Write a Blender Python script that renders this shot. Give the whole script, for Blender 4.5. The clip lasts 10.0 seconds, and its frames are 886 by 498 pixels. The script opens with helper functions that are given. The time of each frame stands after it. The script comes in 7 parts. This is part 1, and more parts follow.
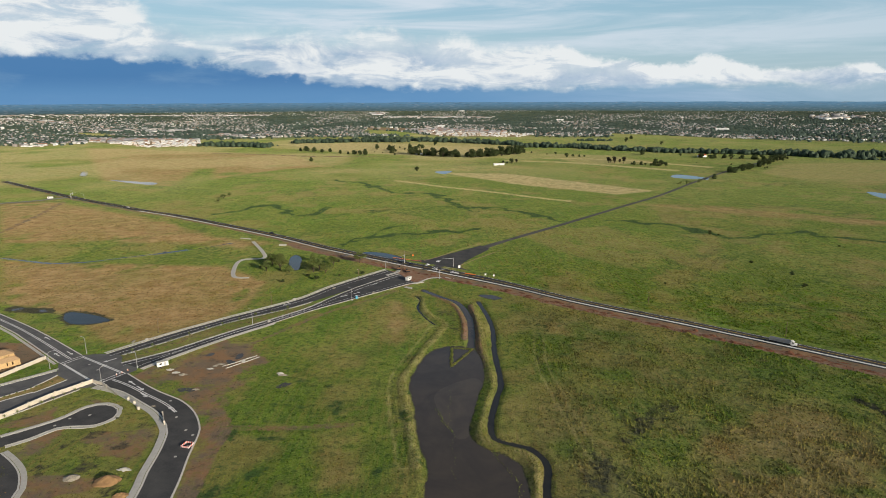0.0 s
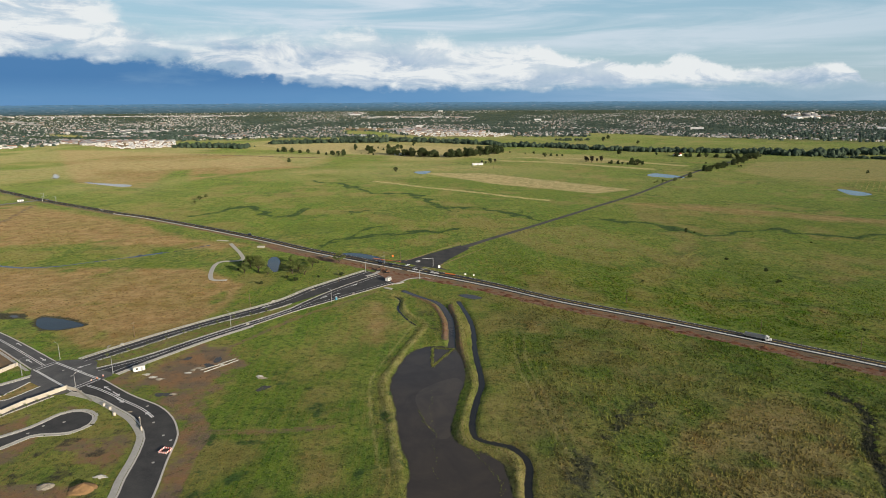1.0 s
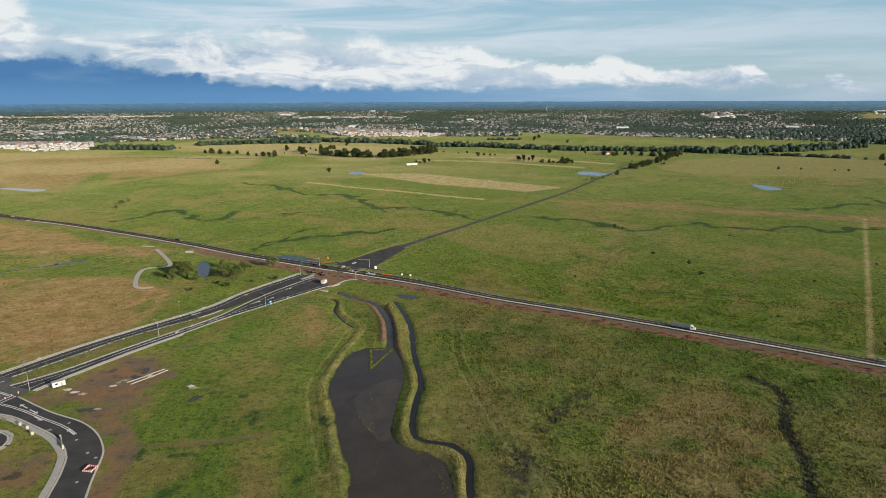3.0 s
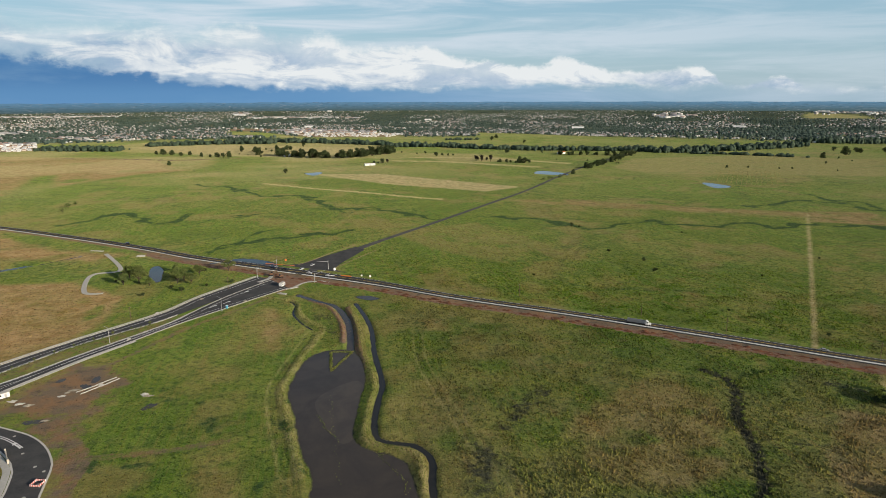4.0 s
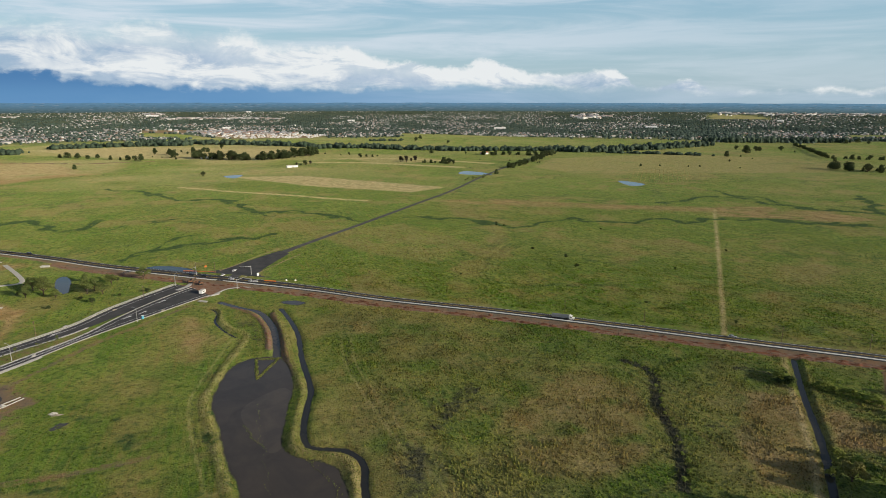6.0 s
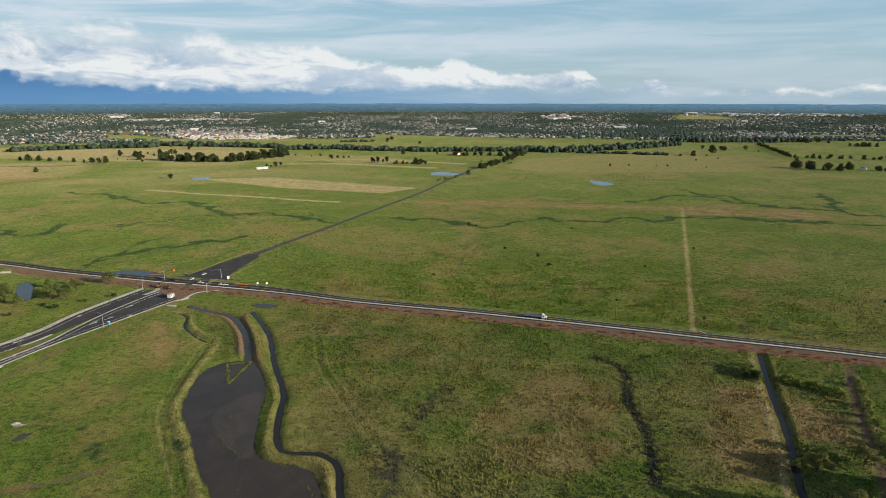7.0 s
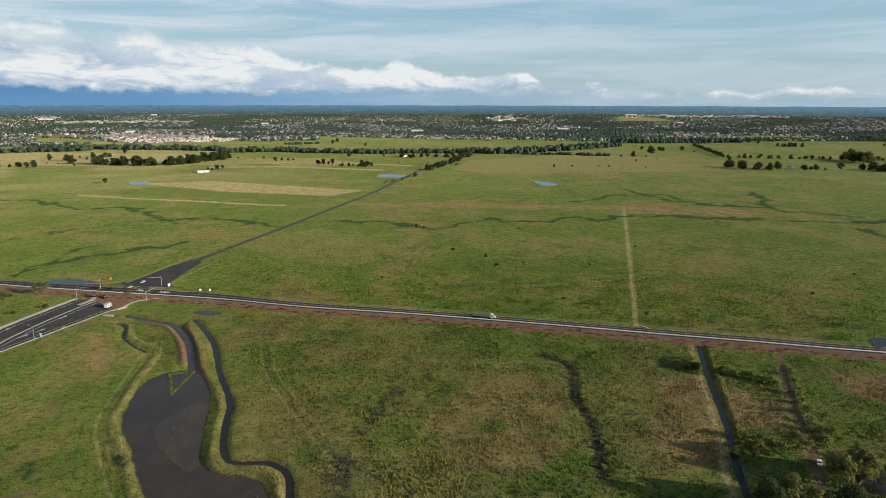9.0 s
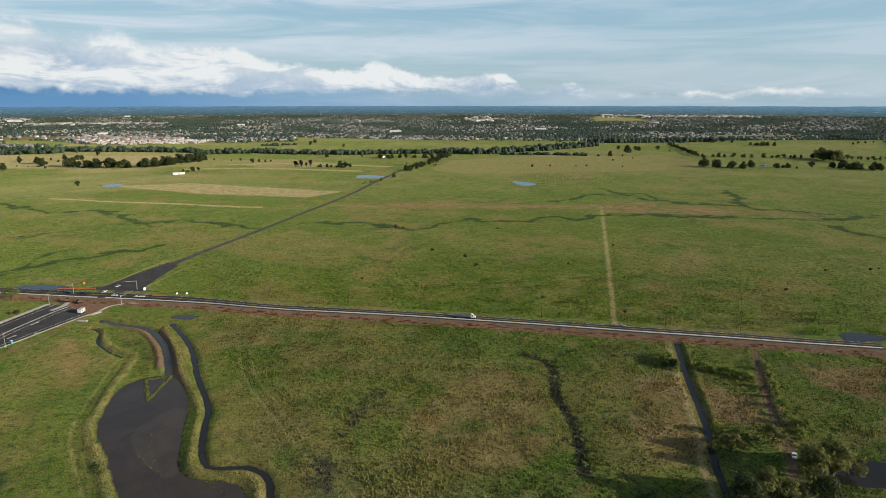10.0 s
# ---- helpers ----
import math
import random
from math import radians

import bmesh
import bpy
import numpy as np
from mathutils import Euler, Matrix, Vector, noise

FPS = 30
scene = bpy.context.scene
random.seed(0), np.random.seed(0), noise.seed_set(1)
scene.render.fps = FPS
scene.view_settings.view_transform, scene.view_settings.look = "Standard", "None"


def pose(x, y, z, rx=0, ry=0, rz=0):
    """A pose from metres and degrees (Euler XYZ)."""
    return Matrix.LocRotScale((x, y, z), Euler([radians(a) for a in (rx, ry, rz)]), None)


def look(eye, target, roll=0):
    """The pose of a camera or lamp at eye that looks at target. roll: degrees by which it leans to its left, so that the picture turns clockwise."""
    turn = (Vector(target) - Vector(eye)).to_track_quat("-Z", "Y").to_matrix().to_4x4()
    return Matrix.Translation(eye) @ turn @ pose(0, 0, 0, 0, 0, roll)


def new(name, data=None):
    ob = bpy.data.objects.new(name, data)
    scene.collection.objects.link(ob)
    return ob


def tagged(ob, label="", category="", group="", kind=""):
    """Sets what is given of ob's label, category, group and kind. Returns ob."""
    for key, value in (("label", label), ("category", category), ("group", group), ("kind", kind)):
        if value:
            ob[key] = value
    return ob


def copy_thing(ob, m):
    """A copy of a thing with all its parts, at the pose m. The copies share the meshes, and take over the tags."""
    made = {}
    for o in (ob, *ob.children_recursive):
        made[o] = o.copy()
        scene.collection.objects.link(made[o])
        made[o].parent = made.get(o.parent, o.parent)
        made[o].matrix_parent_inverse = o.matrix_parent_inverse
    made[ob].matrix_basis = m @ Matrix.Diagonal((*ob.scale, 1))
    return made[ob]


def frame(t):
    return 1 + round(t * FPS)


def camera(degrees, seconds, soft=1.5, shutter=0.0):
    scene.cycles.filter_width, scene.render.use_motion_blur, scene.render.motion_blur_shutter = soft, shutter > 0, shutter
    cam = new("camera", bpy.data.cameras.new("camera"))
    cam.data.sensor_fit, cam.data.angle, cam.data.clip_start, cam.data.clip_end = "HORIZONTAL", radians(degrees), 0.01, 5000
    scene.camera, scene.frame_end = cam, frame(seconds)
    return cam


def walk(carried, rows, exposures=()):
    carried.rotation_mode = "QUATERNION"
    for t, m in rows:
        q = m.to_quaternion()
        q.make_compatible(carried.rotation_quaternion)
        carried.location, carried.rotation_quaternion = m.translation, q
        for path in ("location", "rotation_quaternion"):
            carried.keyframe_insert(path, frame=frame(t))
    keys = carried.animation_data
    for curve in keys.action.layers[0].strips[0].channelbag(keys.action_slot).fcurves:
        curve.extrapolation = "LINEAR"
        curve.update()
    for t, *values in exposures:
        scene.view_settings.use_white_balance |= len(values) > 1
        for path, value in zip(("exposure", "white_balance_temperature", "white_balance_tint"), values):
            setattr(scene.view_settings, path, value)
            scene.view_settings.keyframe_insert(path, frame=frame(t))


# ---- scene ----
cam = camera(70.91, 10.0, soft=0.65)
EYE = 135.0
# seconds, yaw, pitch, roll: the camera hovers and turns
ROWS = [
    (0, -0.00, -13.61, 0.21),
    (0.5, -0.77, -13.59, 0.33),
    (1, -1.95, -13.61, 0.32),
    (1.5, -3.41, -13.61, 0.31),
    (2, -4.83, -13.62, 0.28),
    (2.5, -6.26, -13.63, 0.25),
    (4, -11.78, -13.64, 0.14),
    (4.5, -13.56, -13.62, 0.05),
    (5, -15.35, -13.61, 0.03),
    (5.5, -17.11, -13.59, -0.03),
    (7, -21.24, -13.50, -0.03),
    (7.5, -22.45, -13.45, -0.07),
    (8, -23.73, -13.43, -0.09),
    (8.5, -24.95, -13.38, -0.11),
    (9, -26.12, -13.33, -0.11),
    (9.5, -27.27, -13.29, -0.14),
    (10, -28.09, -13.28, 0.02),
]
walk(cam, [(t, pose(0, 0, EYE, 90 + pitch, roll, yaw)) for t, yaw, pitch, roll in ROWS])

# ---- light ----
SUN_AZ, SUN_EL = 138.0, 15.5          # degrees clockwise from +y, and above the horizon
sun_dir = Vector((math.sin(radians(SUN_AZ)) * math.cos(radians(SUN_EL)), math.cos(radians(SUN_AZ)) * math.cos(radians(SUN_EL)), math.sin(radians(SUN_EL))))
sun_data = bpy.data.lights.new("sun", "SUN")
sun_data.energy, sun_data.angle, sun_data.color = 5.3, radians(0.55), (1.0, 0.87, 0.68)
sun = new("sun", sun_data)
sun.matrix_world = look(sun_dir * 500, (0, 0, 0))
scene.view_settings.exposure = 0.0

world = bpy.data.worlds.new("world")
scene.world = world
world.use_nodes = True
wt = world.node_tree
wt.nodes.clear()


def wn(kind, **sets):
    n = wt.nodes.new(kind)
    for k, v in sets.items():
        setattr(n, k, v)
    return n


def wput(sock, value):
    if hasattr(value, "links") or hasattr(value, "is_linked"):
        wt.links.new(value, sock)
    else:
        sock.default_value = value


def wmath(op, a, b=0.0, c=0.0):
    n = wn("ShaderNodeMath", operation=op)
    for s, v in zip(n.inputs, (a, b, c)):
        wput(s, v)
    return n.outputs[0]


def wramp(v, lo, hi, a=0.0, b=1.0, smooth=True):
    n = wn("ShaderNodeMapRange", interpolation_type="SMOOTHSTEP" if smooth else "LINEAR")
    for s, x in zip(n.inputs, (v, lo, hi, a, b)):
        wput(s, x)
    return n.outputs[0]


def wmix(f, a, b):
    n = wn("ShaderNodeMix", data_type="RGBA")
    wput(n.inputs[0], f)
    wput(n.inputs[6], a)
    wput(n.inputs[7], b)
    return n.outputs[2]


def wnoise(vec, scale, detail=6.0, rough=0.55, distort=0.0):
    n = wn("ShaderNodeTexNoise")
    wput(n.inputs["Vector"], vec)
    n.inputs["Scale"].default_value, n.inputs["Detail"].default_value = scale, detail
    n.inputs["Roughness"].default_value, n.inputs["Distortion"].default_value = rough, distort
    return n.outputs[0]


def wvec(x, y, z=0.0):
    n = wn("ShaderNodeCombineXYZ")
    for s, v in zip(n.inputs, (x, y, z)):
        wput(s, v)
    return n.outputs[0]


sky = wn("ShaderNodeTexSky", sky_type="NISHITA", sun_disc=False, sun_elevation=radians(SUN_EL), sun_rotation=radians(SUN_AZ))
coord = wn("ShaderNodeTexCoord")
xyz = wn("ShaderNodeSeparateXYZ")
wt.links.new(coord.outputs["Generated"], xyz.inputs[0])
AZ = wmath("DEGREES", wmath("ARCTAN2", xyz.outputs[0], xyz.outputs[1]))      # degrees
EL = wmath("DEGREES", wmath("ARCSINE", xyz.outputs[2]))
# clear sky, softened by thin high cloud
veil_c = wvec(wmath("MULTIPLY", AZ, 0.05), wmath("MULTIPLY", EL, 0.5), 3.1)
veil = wramp(wnoise(veil_c, 1.0, 7.0, 0.6, 0.6), 0.36, 0.66)
blue = wmix(wramp(EL, -1.0, 12.0), (0.42, 0.61, 0.74, 1), (0.30, 0.54, 0.72, 1))
dim = wn("ShaderNodeVectorMath", operation="SCALE")
wt.links.new(sky.outputs[0], dim.inputs[0])
dim.inputs[3].default_value = 0.10
clear = wmix(0.7, dim.outputs[0], blue)
high = wmix(wmath("MULTIPLY", veil, wramp(AZ, 55.0, 0.0, 0.36, 0.80)), clear, (0.68, 0.75, 0.83, 1))
def profile(points, top):
    """A height over the azimuth, in degrees, through (azimuth, elevation) points."""
    n = wn("ShaderNodeValToRGB")
    el = n.color_ramp.elements
    while len(el) < len(points):
        el.new(0.5)
    for e, (a, h) in zip(el, points):
        e.position, e.color = (a + 40.0) / 110.0, (h / top, h / top, h / top, 1)
    wput(n.inputs[0], wramp(AZ_W, -40.0, 70.0, smooth=False))
    return wmath("MULTIPLY", n.outputs[0], top)


def puffs(scale, seed):
    """Cauliflower puffs: rounded cells of several sizes."""
    v = wvec(wmath("MULTIPLY", AZ, scale), wmath("MULTIPLY", EL, scale * 1.35), seed)
    bend = wn("ShaderNodeTexNoise")
    wt.links.new(v, bend.inputs["Vector"])
    bend.inputs["Scale"].default_value, bend.inputs["Detail"].default_value = 1.6, 4.0
    sc = wn("ShaderNodeVectorMath", operation="SCALE")
    wt.links.new(bend.outputs[1], sc.inputs[0])
    sc.inputs[3].default_value = 0.7
    add = wn("ShaderNodeVectorMath", operation="ADD")
    wt.links.new(v, add.inputs[0])
    wt.links.new(sc.outputs[0], add.inputs[1])
    cell = wn("ShaderNodeTexVoronoi", feature="SMOOTH_F1", normalize=True)
    wt.links.new(add.outputs[0], cell.inputs["Vector"])
    for key, val in (("Scale", 1.0), ("Detail", 3.0), ("Roughness", 0.6), ("Smoothness", 0.6)):
        cell.inputs[key].default_value = val
    return cell.outputs["Distance"]


# the storm cloud and the row of cumulus beyond it: a flat base and a ragged top
wave = wnoise(wvec(wmath("MULTIPLY", AZ, 0.45), wmath("MULTIPLY", EL, 0.7), 2.2), 1.0, 7.0, 0.6)
AZ_W = wmath("ADD", AZ, wmath("MULTIPLY", wmath("SUBTRACT", wave, 0.5), 3.0))
TOPS = [(-40, 9.5), (-33.7, 9.0), (-27, 9.2), (-24.8, 8.2), (-23.6, 6.2), (-19.2, 5.0), (-16, 5.6), (-10.9, 5.5), (-8.5, 5.0), (-7, 6.0), (-4.1, 6.0), (-3.1, 5.2), (2.3, 5.1), (3.6, 4.3), (10.7, 4.3), (13.6, 3.1), (20.4, 2.5), (22.2, 3.4),
        (26.5, 2.1), (31, 2.1), (33.3, 2.5), (35.3, 0.9), (37.3, 0.85), (39.4, 1.6), (41.6, 0.6), (47, 0.5), (49.5, 1.0), (52, 0.6), (54.5, 1.0), (57.9, 1.05), (59, 0.5)]
BASES = [(-34.2, 3.4), (-30.6, 3.55), (-24, 3.15), (-20.6, 3.1), (-17.1, 2.5), (-13.9, 2.15), (-11.1, 1.6), (-7.2, 1.2), (-3.2, 0.95), (10.8, 1.0), (20.1, 1.1), (32.2, 0.85), (45.1, 0.62), (61.9, 0.5)]
cloud_top, cloud_base = profile(TOPS, 10.0), profile(BASES, 4.0)
puff, fine = puffs(0.42, 1.3), puffs(1.25, 5.1)
ragged = wmath("ADD", wmath("MULTIPLY", wmath("SUBTRACT", 0.42, puff), 2.6), wmath("MULTIPLY", wmath("SUBTRACT", 0.42, fine), 1.3))
ragged = wmath("MULTIPLY", ragged, wramp(AZ, -5.0, 36.0, 1.0, 0.42))
under = wmath("SUBTRACT", wmath("ADD", cloud_top, ragged), EL)          # degrees below the cloud's top
soft_top = wramp(AZ, -25.0, 22.0, 2.6, 0.45)
over_base = wmath("ADD", wmath("SUBTRACT", EL, cloud_base), wmath("MULTIPLY", wmath("SUBTRACT", wave, 0.5), 2.0))
fold = wnoise(wvec(wmath("MULTIPLY", AZ, 0.17), wmath("MULTIPLY", EL, 0.62), 4.4), 1.0, 8.0, 0.62, 0.6)
dens = wmath("MULTIPLY", wramp(under, 0.0, soft_top), wramp(over_base, -0.40, 0.45))
dens = wmath("MULTIPLY", dens, wramp(fold, 0.30, 0.52, 0.62, 0.97))
# grey-blue folds between sunlit heads
lit = wmath("ADD", wramp(fold, 0.36, 0.64, -0.55, 0.60), wmath("MULTIPLY", wmath("SUBTRACT", 0.45, puff), 1.0))
lit = wmath("ADD", lit, wmath("MULTIPLY", wmath("SUBTRACT", 0.45, fine), 0.8))
lit = wmath("ADD", lit, wramp(over_base, 0.0, 1.8, 0.05, 0.40))
lit = wmath("ADD", lit, wramp(under, 1.6, 0.1, 0.0, 0.15))
for ca, ce, ra, re, amount in ((-25.4, 5.6, 2.2, 2.2, 0.5), (-31.0, 5.6, 3.0, 1.2, 0.3), (-6.0, 4.9, 2.6, 0.9, 0.6), (1.4, 4.4, 2.6, 0.9, 0.45), (10.0, 2.8, 3.2, 0.9, 0.4), (18.0, 2.2, 3.6, 0.5, 0.35), (22.4, 2.9, 1.8, 0.6, 0.4),
                               (-29.6, 4.5, 2.6, 0.35, -0.7), (-15.0, 4.2, 3.0, 0.45, -0.7), (-7.0, 3.7, 3.4, 0.4, -0.7), (-2.6, 2.9, 3.0, 0.5, -0.45), (5.9, 1.85, 2.0, 0.35, -0.6), (-12.0, 2.8, 3.0, 0.5, -0.5), (-20.0, 5.2, 3.0, 0.4, -0.35)):
    dx, dy = wmath("DIVIDE", wmath("SUBTRACT", AZ_W, ca), ra), wmath("DIVIDE", wmath("SUBTRACT", wmath("ADD", EL, wmath("MULTIPLY", wmath("SUBTRACT", wave, 0.5), 0.9)), ce), re)
    near = wmath("EXPONENT", wmath("MULTIPLY", wmath("ADD", wmath("MULTIPLY", dx, dx), wmath("MULTIPLY", dy, dy)), -1.0))
    lit = wmath("ADD", lit, wmath("MULTIPLY", near, amount))
cu_col = wmix(wramp(lit, -0.25, 0.95, smooth=False), (0.29, 0.42, 0.59, 1), (0.82, 0.85, 0.86, 1))
# rain under the cloud: dark blue, thinning away from the storm
rain_w = wnoise(wvec(wmath("MULTIPLY", AZ, 0.13), wmath("MULTIPLY", EL, 0.5), 7.7), 1.0, 6.0, 0.6)
storm_amt = wmath("MULTIPLY", wramp(over_base, 0.5, -0.5), wramp(AZ, 48.0, -2.0, 0.12, 0.97))
storm_col = wmix(wramp(AZ, -12.0, 26.0), (0.066, 0.200, 0.425, 1), (0.22, 0.41, 0.58, 1))
storm_col = wmix(wmath("MULTIPLY", wramp(rain_w, 0.46, 0.72), 0.45), storm_col, (0.19, 0.34, 0.53, 1))
storm_col = wmix(wramp(EL, 1.9, 0.1, 0.0, 0.65), storm_col, (0.135, 0.31, 0.55, 1))
full = wmix(storm_amt, high, storm_col)
full = wmix(dens, full, cu_col)
# overhead: broken cloud
over = wramp(EL, 9.0, 20.0)
big = wramp(wnoise(coord.outputs["Generated"], 3.0, 6.0, 0.55), 0.40, 0.62)
overhead = wmix(wmath("MULTIPLY", big, 0.28), sky.outputs[0], (5.2, 5.5, 5.9, 1))
bg_a, bg_b = wn("ShaderNodeBackground"), wn("ShaderNodeBackground")
wput(bg_a.inputs[0], full)
bg_a.inputs[1].default_value = 1.0
wput(bg_b.inputs[0], overhead)
bg_b.inputs[1].default_value = 0.085
mixs = wn("ShaderNodeMixShader")
wput(mixs.inputs[0], over)
wt.links.new(bg_a.outputs[0], mixs.inputs[1])
wt.links.new(bg_b.outputs[0], mixs.inputs[2])
wout = wn("ShaderNodeOutputWorld")
wt.links.new(mixs.outputs[0], wout.inputs[0])

# ---- materials ----
class Mat:
    """A node material with short helpers."""

    def __init__(self, name, rough=0.8, metal=0.0, spec=0.4):
        self.m = bpy.data.materials.new(name)
        self.m.use_nodes = True
        self.t = self.m.node_tree
        self.p = self.t.nodes["Principled BSDF"]
        self.p.inputs["Roughness"].default_value, self.p.inputs["Metallic"].default_value = rough, metal
        self.p.inputs["Specular IOR Level"].default_value = spec
        self.geo = self.t.nodes.new("ShaderNodeNewGeometry")
        self.pos = self.geo.outputs["Position"]

    def put(self, sock, v):
        if hasattr(v, "is_linked"):
            self.t.links.new(v, sock)
        else:
            sock.default_value = v

    def noise(self, scale, detail=4.0, rough=0.55, vec=None, distort=0.0):
        n = self.t.nodes.new("ShaderNodeTexNoise")
        self.t.links.new(vec or self.pos, n.inputs["Vector"])
        n.inputs["Scale"].default_value, n.inputs["Detail"].default_value = scale, detail
        n.inputs["Roughness"].default_value, n.inputs["Distortion"].default_value = rough, distort
        return n.outputs[0]

    def ramp(self, v, lo, hi, a=0.0, b=1.0):
        n = self.t.nodes.new("ShaderNodeMapRange")
        for s, x in zip(n.inputs, (v, lo, hi, a, b)):
            self.put(s, x)
        return n.outputs[0]

    def math(self, op, a, b=0.0):
        n = self.t.nodes.new("ShaderNodeMath")
        n.operation = op
        self.put(n.inputs[0], a)
        self.put(n.inputs[1], b)
        return n.outputs[0]

    def mix(self, f, a, b, blend="MIX"):
        n = self.t.nodes.new("ShaderNodeMix")
        n.data_type, n.blend_type = "RGBA", blend
        self.put(n.inputs[0], f)
        self.put(n.inputs[6], a)
        self.put(n.inputs[7], b)
        return n.outputs[2]

    def attr(self, name):
        n = self.t.nodes.new("ShaderNodeAttribute")
        n.attribute_name = name
        s = self.t.nodes.new("ShaderNodeSeparateColor")
        self.t.links.new(n.outputs["Color"], s.inputs[0])
        return s.outputs

    def scaled(self, sx, sy, sz):
        n = self.t.nodes.new("ShaderNodeMapping")
        self.t.links.new(self.pos, n.inputs["Vector"])
        n.inputs["Scale"].default_value = (sx, sy, sz)
        return n.outputs[0]

    def random(self):
        return self.t.nodes.new("ShaderNodeObjectInfo").outputs["Random"]

    def island(self):
        return self.geo.outputs["Random Per Island"]

    def color(self, v):
        self.put(self.p.inputs["Base Color"], v)
        return self

    def bump(self, h, strength=0.5, dist=0.1):
        n = self.t.nodes.new("ShaderNodeBump")
        n.inputs["Strength"].default_value, n.inputs["Distance"].default_value = strength, dist
        self.t.links.new(h, n.inputs["Height"])
        self.t.links.new(n.outputs[0], self.p.inputs["Normal"])
        return self


def rgb(r, g, b):
    return (r, g, b, 1.0)


def plain(name, col, rough=0.7, metal=0.0, vary=0.18, scale=2.0, bump=0.0):
    """Painted or cast surface with a little mottling and dirt."""
    m = Mat(name, rough, metal)
    dark = rgb(*[c * (1 - vary) for c in col])
    light = rgb(*[min(1, c * (1 + vary)) for c in col])
    c = m.mix(m.ramp(m.noise(scale, 5), 0.3, 0.7), dark, light)
    c = m.mix(m.ramp(m.noise(scale * 7, 3), 0.35, 0.65, 0.0, 0.25), c, rgb(*[x * 0.75 for x in col]))
    m.color(c)
    if bump:
        m.bump(m.noise(scale * 6, 4), 0.4, bump)
    return m.m


def grass_colour(m, A, B):
    """Field colour from the soil and growth masks A (dry, lush, bare) and B (mud, straw, wood)."""
    n200, n60, n14 = m.noise(0.0045, 5, 0.6), m.noise(0.018, 6, 0.62, distort=0.4), m.noise(0.075, 6, 0.66)
    n6, n3, n08 = m.noise(0.17, 5, 0.66, distort=0.3), m.noise(0.33, 5, 0.65), m.noise(1.3, 4, 0.6)
    tone = m.math("ADD", m.math("MULTIPLY", n60, 0.55), m.math("MULTIPLY", n14, 0.45))
    c = m.mix(m.ramp(tone, 0.44, 0.56), rgb(0.098, 0.208, 0.017), rgb(0.215, 0.268, 0.044))
    c = m.mix(m.ramp(n200, 0.45, 0.60, 0.0, 0.65), c, rgb(0.255, 0.235, 0.068))
    n35 = m.noise(0.030, 5, 0.68, distort=1.6)
    c = m.mix(m.ramp(n35, 0.53, 0.63, 0.0, 0.65), c, rgb(0.058, 0.120, 0.014))
    c = m.mix(m.ramp(n35, 0.44, 0.34, 0.0, 0.60), c, rgb(0.255, 0.190, 0.066))
    c = m.mix(m.ramp(n14, 0.53, 0.64, 0.0, 0.80), c, rgb(0.080, 0.158, 0.014))
    c = m.mix(m.ramp(n14, 0.45, 0.34, 0.0, 0.50), c, rgb(0.225, 0.190, 0.052))
    c = m.mix(m.ramp(n6, 0.55, 0.66, 0.0, 0.45), c, rgb(0.240, 0.160, 0.050))
    c = m.mix(m.ramp(n6, 0.47, 0.36, 0.0, 0.75), c, rgb(0.062, 0.128, 0.014))
    vein = m.math("ABSOLUTE", m.math("SUBTRACT", m.noise(0.0085, 6, 0.62, distort=1.1), 0.5))
    wet = m.math("MULTIPLY", m.ramp(m.math("ADD", vein, m.math("MULTIPLY", n14, 0.06)), 0.036, 0.058, 1.0, 0.0), m.ramp(m.noise(0.0062, 3, 0.5), 0.46, 0.58, 0.15, 0.95))
    c = m.mix(wet, c, m.mix(m.ramp(n6, 0.42, 0.58), rgb(0.030, 0.066, 0.018), rgb(0.075, 0.135, 0.024)))
    streak = m.noise(1.0, 4, 0.6, vec=m.scaled(0.32, 0.030, 0.3))
    c = m.mix(m.ramp(streak, 0.52, 0.64, 0.0, 0.50), c, rgb(0.235, 0.155, 0.052))
    lush = m.math("MULTIPLY", m.math("MINIMUM", A[1], 1.0), m.ramp(n3, 0.25, 0.6, 0.45, 1.0))
    c = m.mix(lush, c, m.mix(m.ramp(n14, 0.42, 0.56), rgb(0.046, 0.112, 0.008), rgb(0.132, 0.205, 0.016)))
    drill = m.noise(1.0, 3, 0.55, vec=m.scaled(0.75, 0.018, 0.3))
    c = m.mix(m.math("MULTIPLY", A[1], m.ramp(drill, 0.50, 0.62, 0.0, 0.62)), c, rgb(0.180, 0.165, 0.034))
    c = m.mix(m.math("MULTIPLY", A[1], m.ramp(drill, 0.46, 0.36, 0.0, 0.45)), c, rgb(0.046, 0.095, 0.010))
    c = m.mix(m.ramp(n3, 0.51, 0.60, 0.0, 0.82), c, rgb(0.036, 0.076, 0.012))
    c = m.mix(m.ramp(n08, 0.52, 0.64, 0.0, 0.75), c, rgb(0.205, 0.290, 0.045))
    c = m.mix(m.ramp(m.noise(2.6, 3, 0.6), 0.52, 0.62, 0.0, 0.60), c, rgb(0.030, 0.060, 0.010))
    dry = m.math("MULTIPLY", A[0], m.ramp(m.math("ADD", n60, m.math("MULTIPLY", n6, 0.45)), 0.64, 0.95, 1.0, 0.50))
    brown = m.mix(m.ramp(n14, 0.38, 0.62), rgb(0.290, 0.172, 0.076), rgb(0.465, 0.312, 0.158))
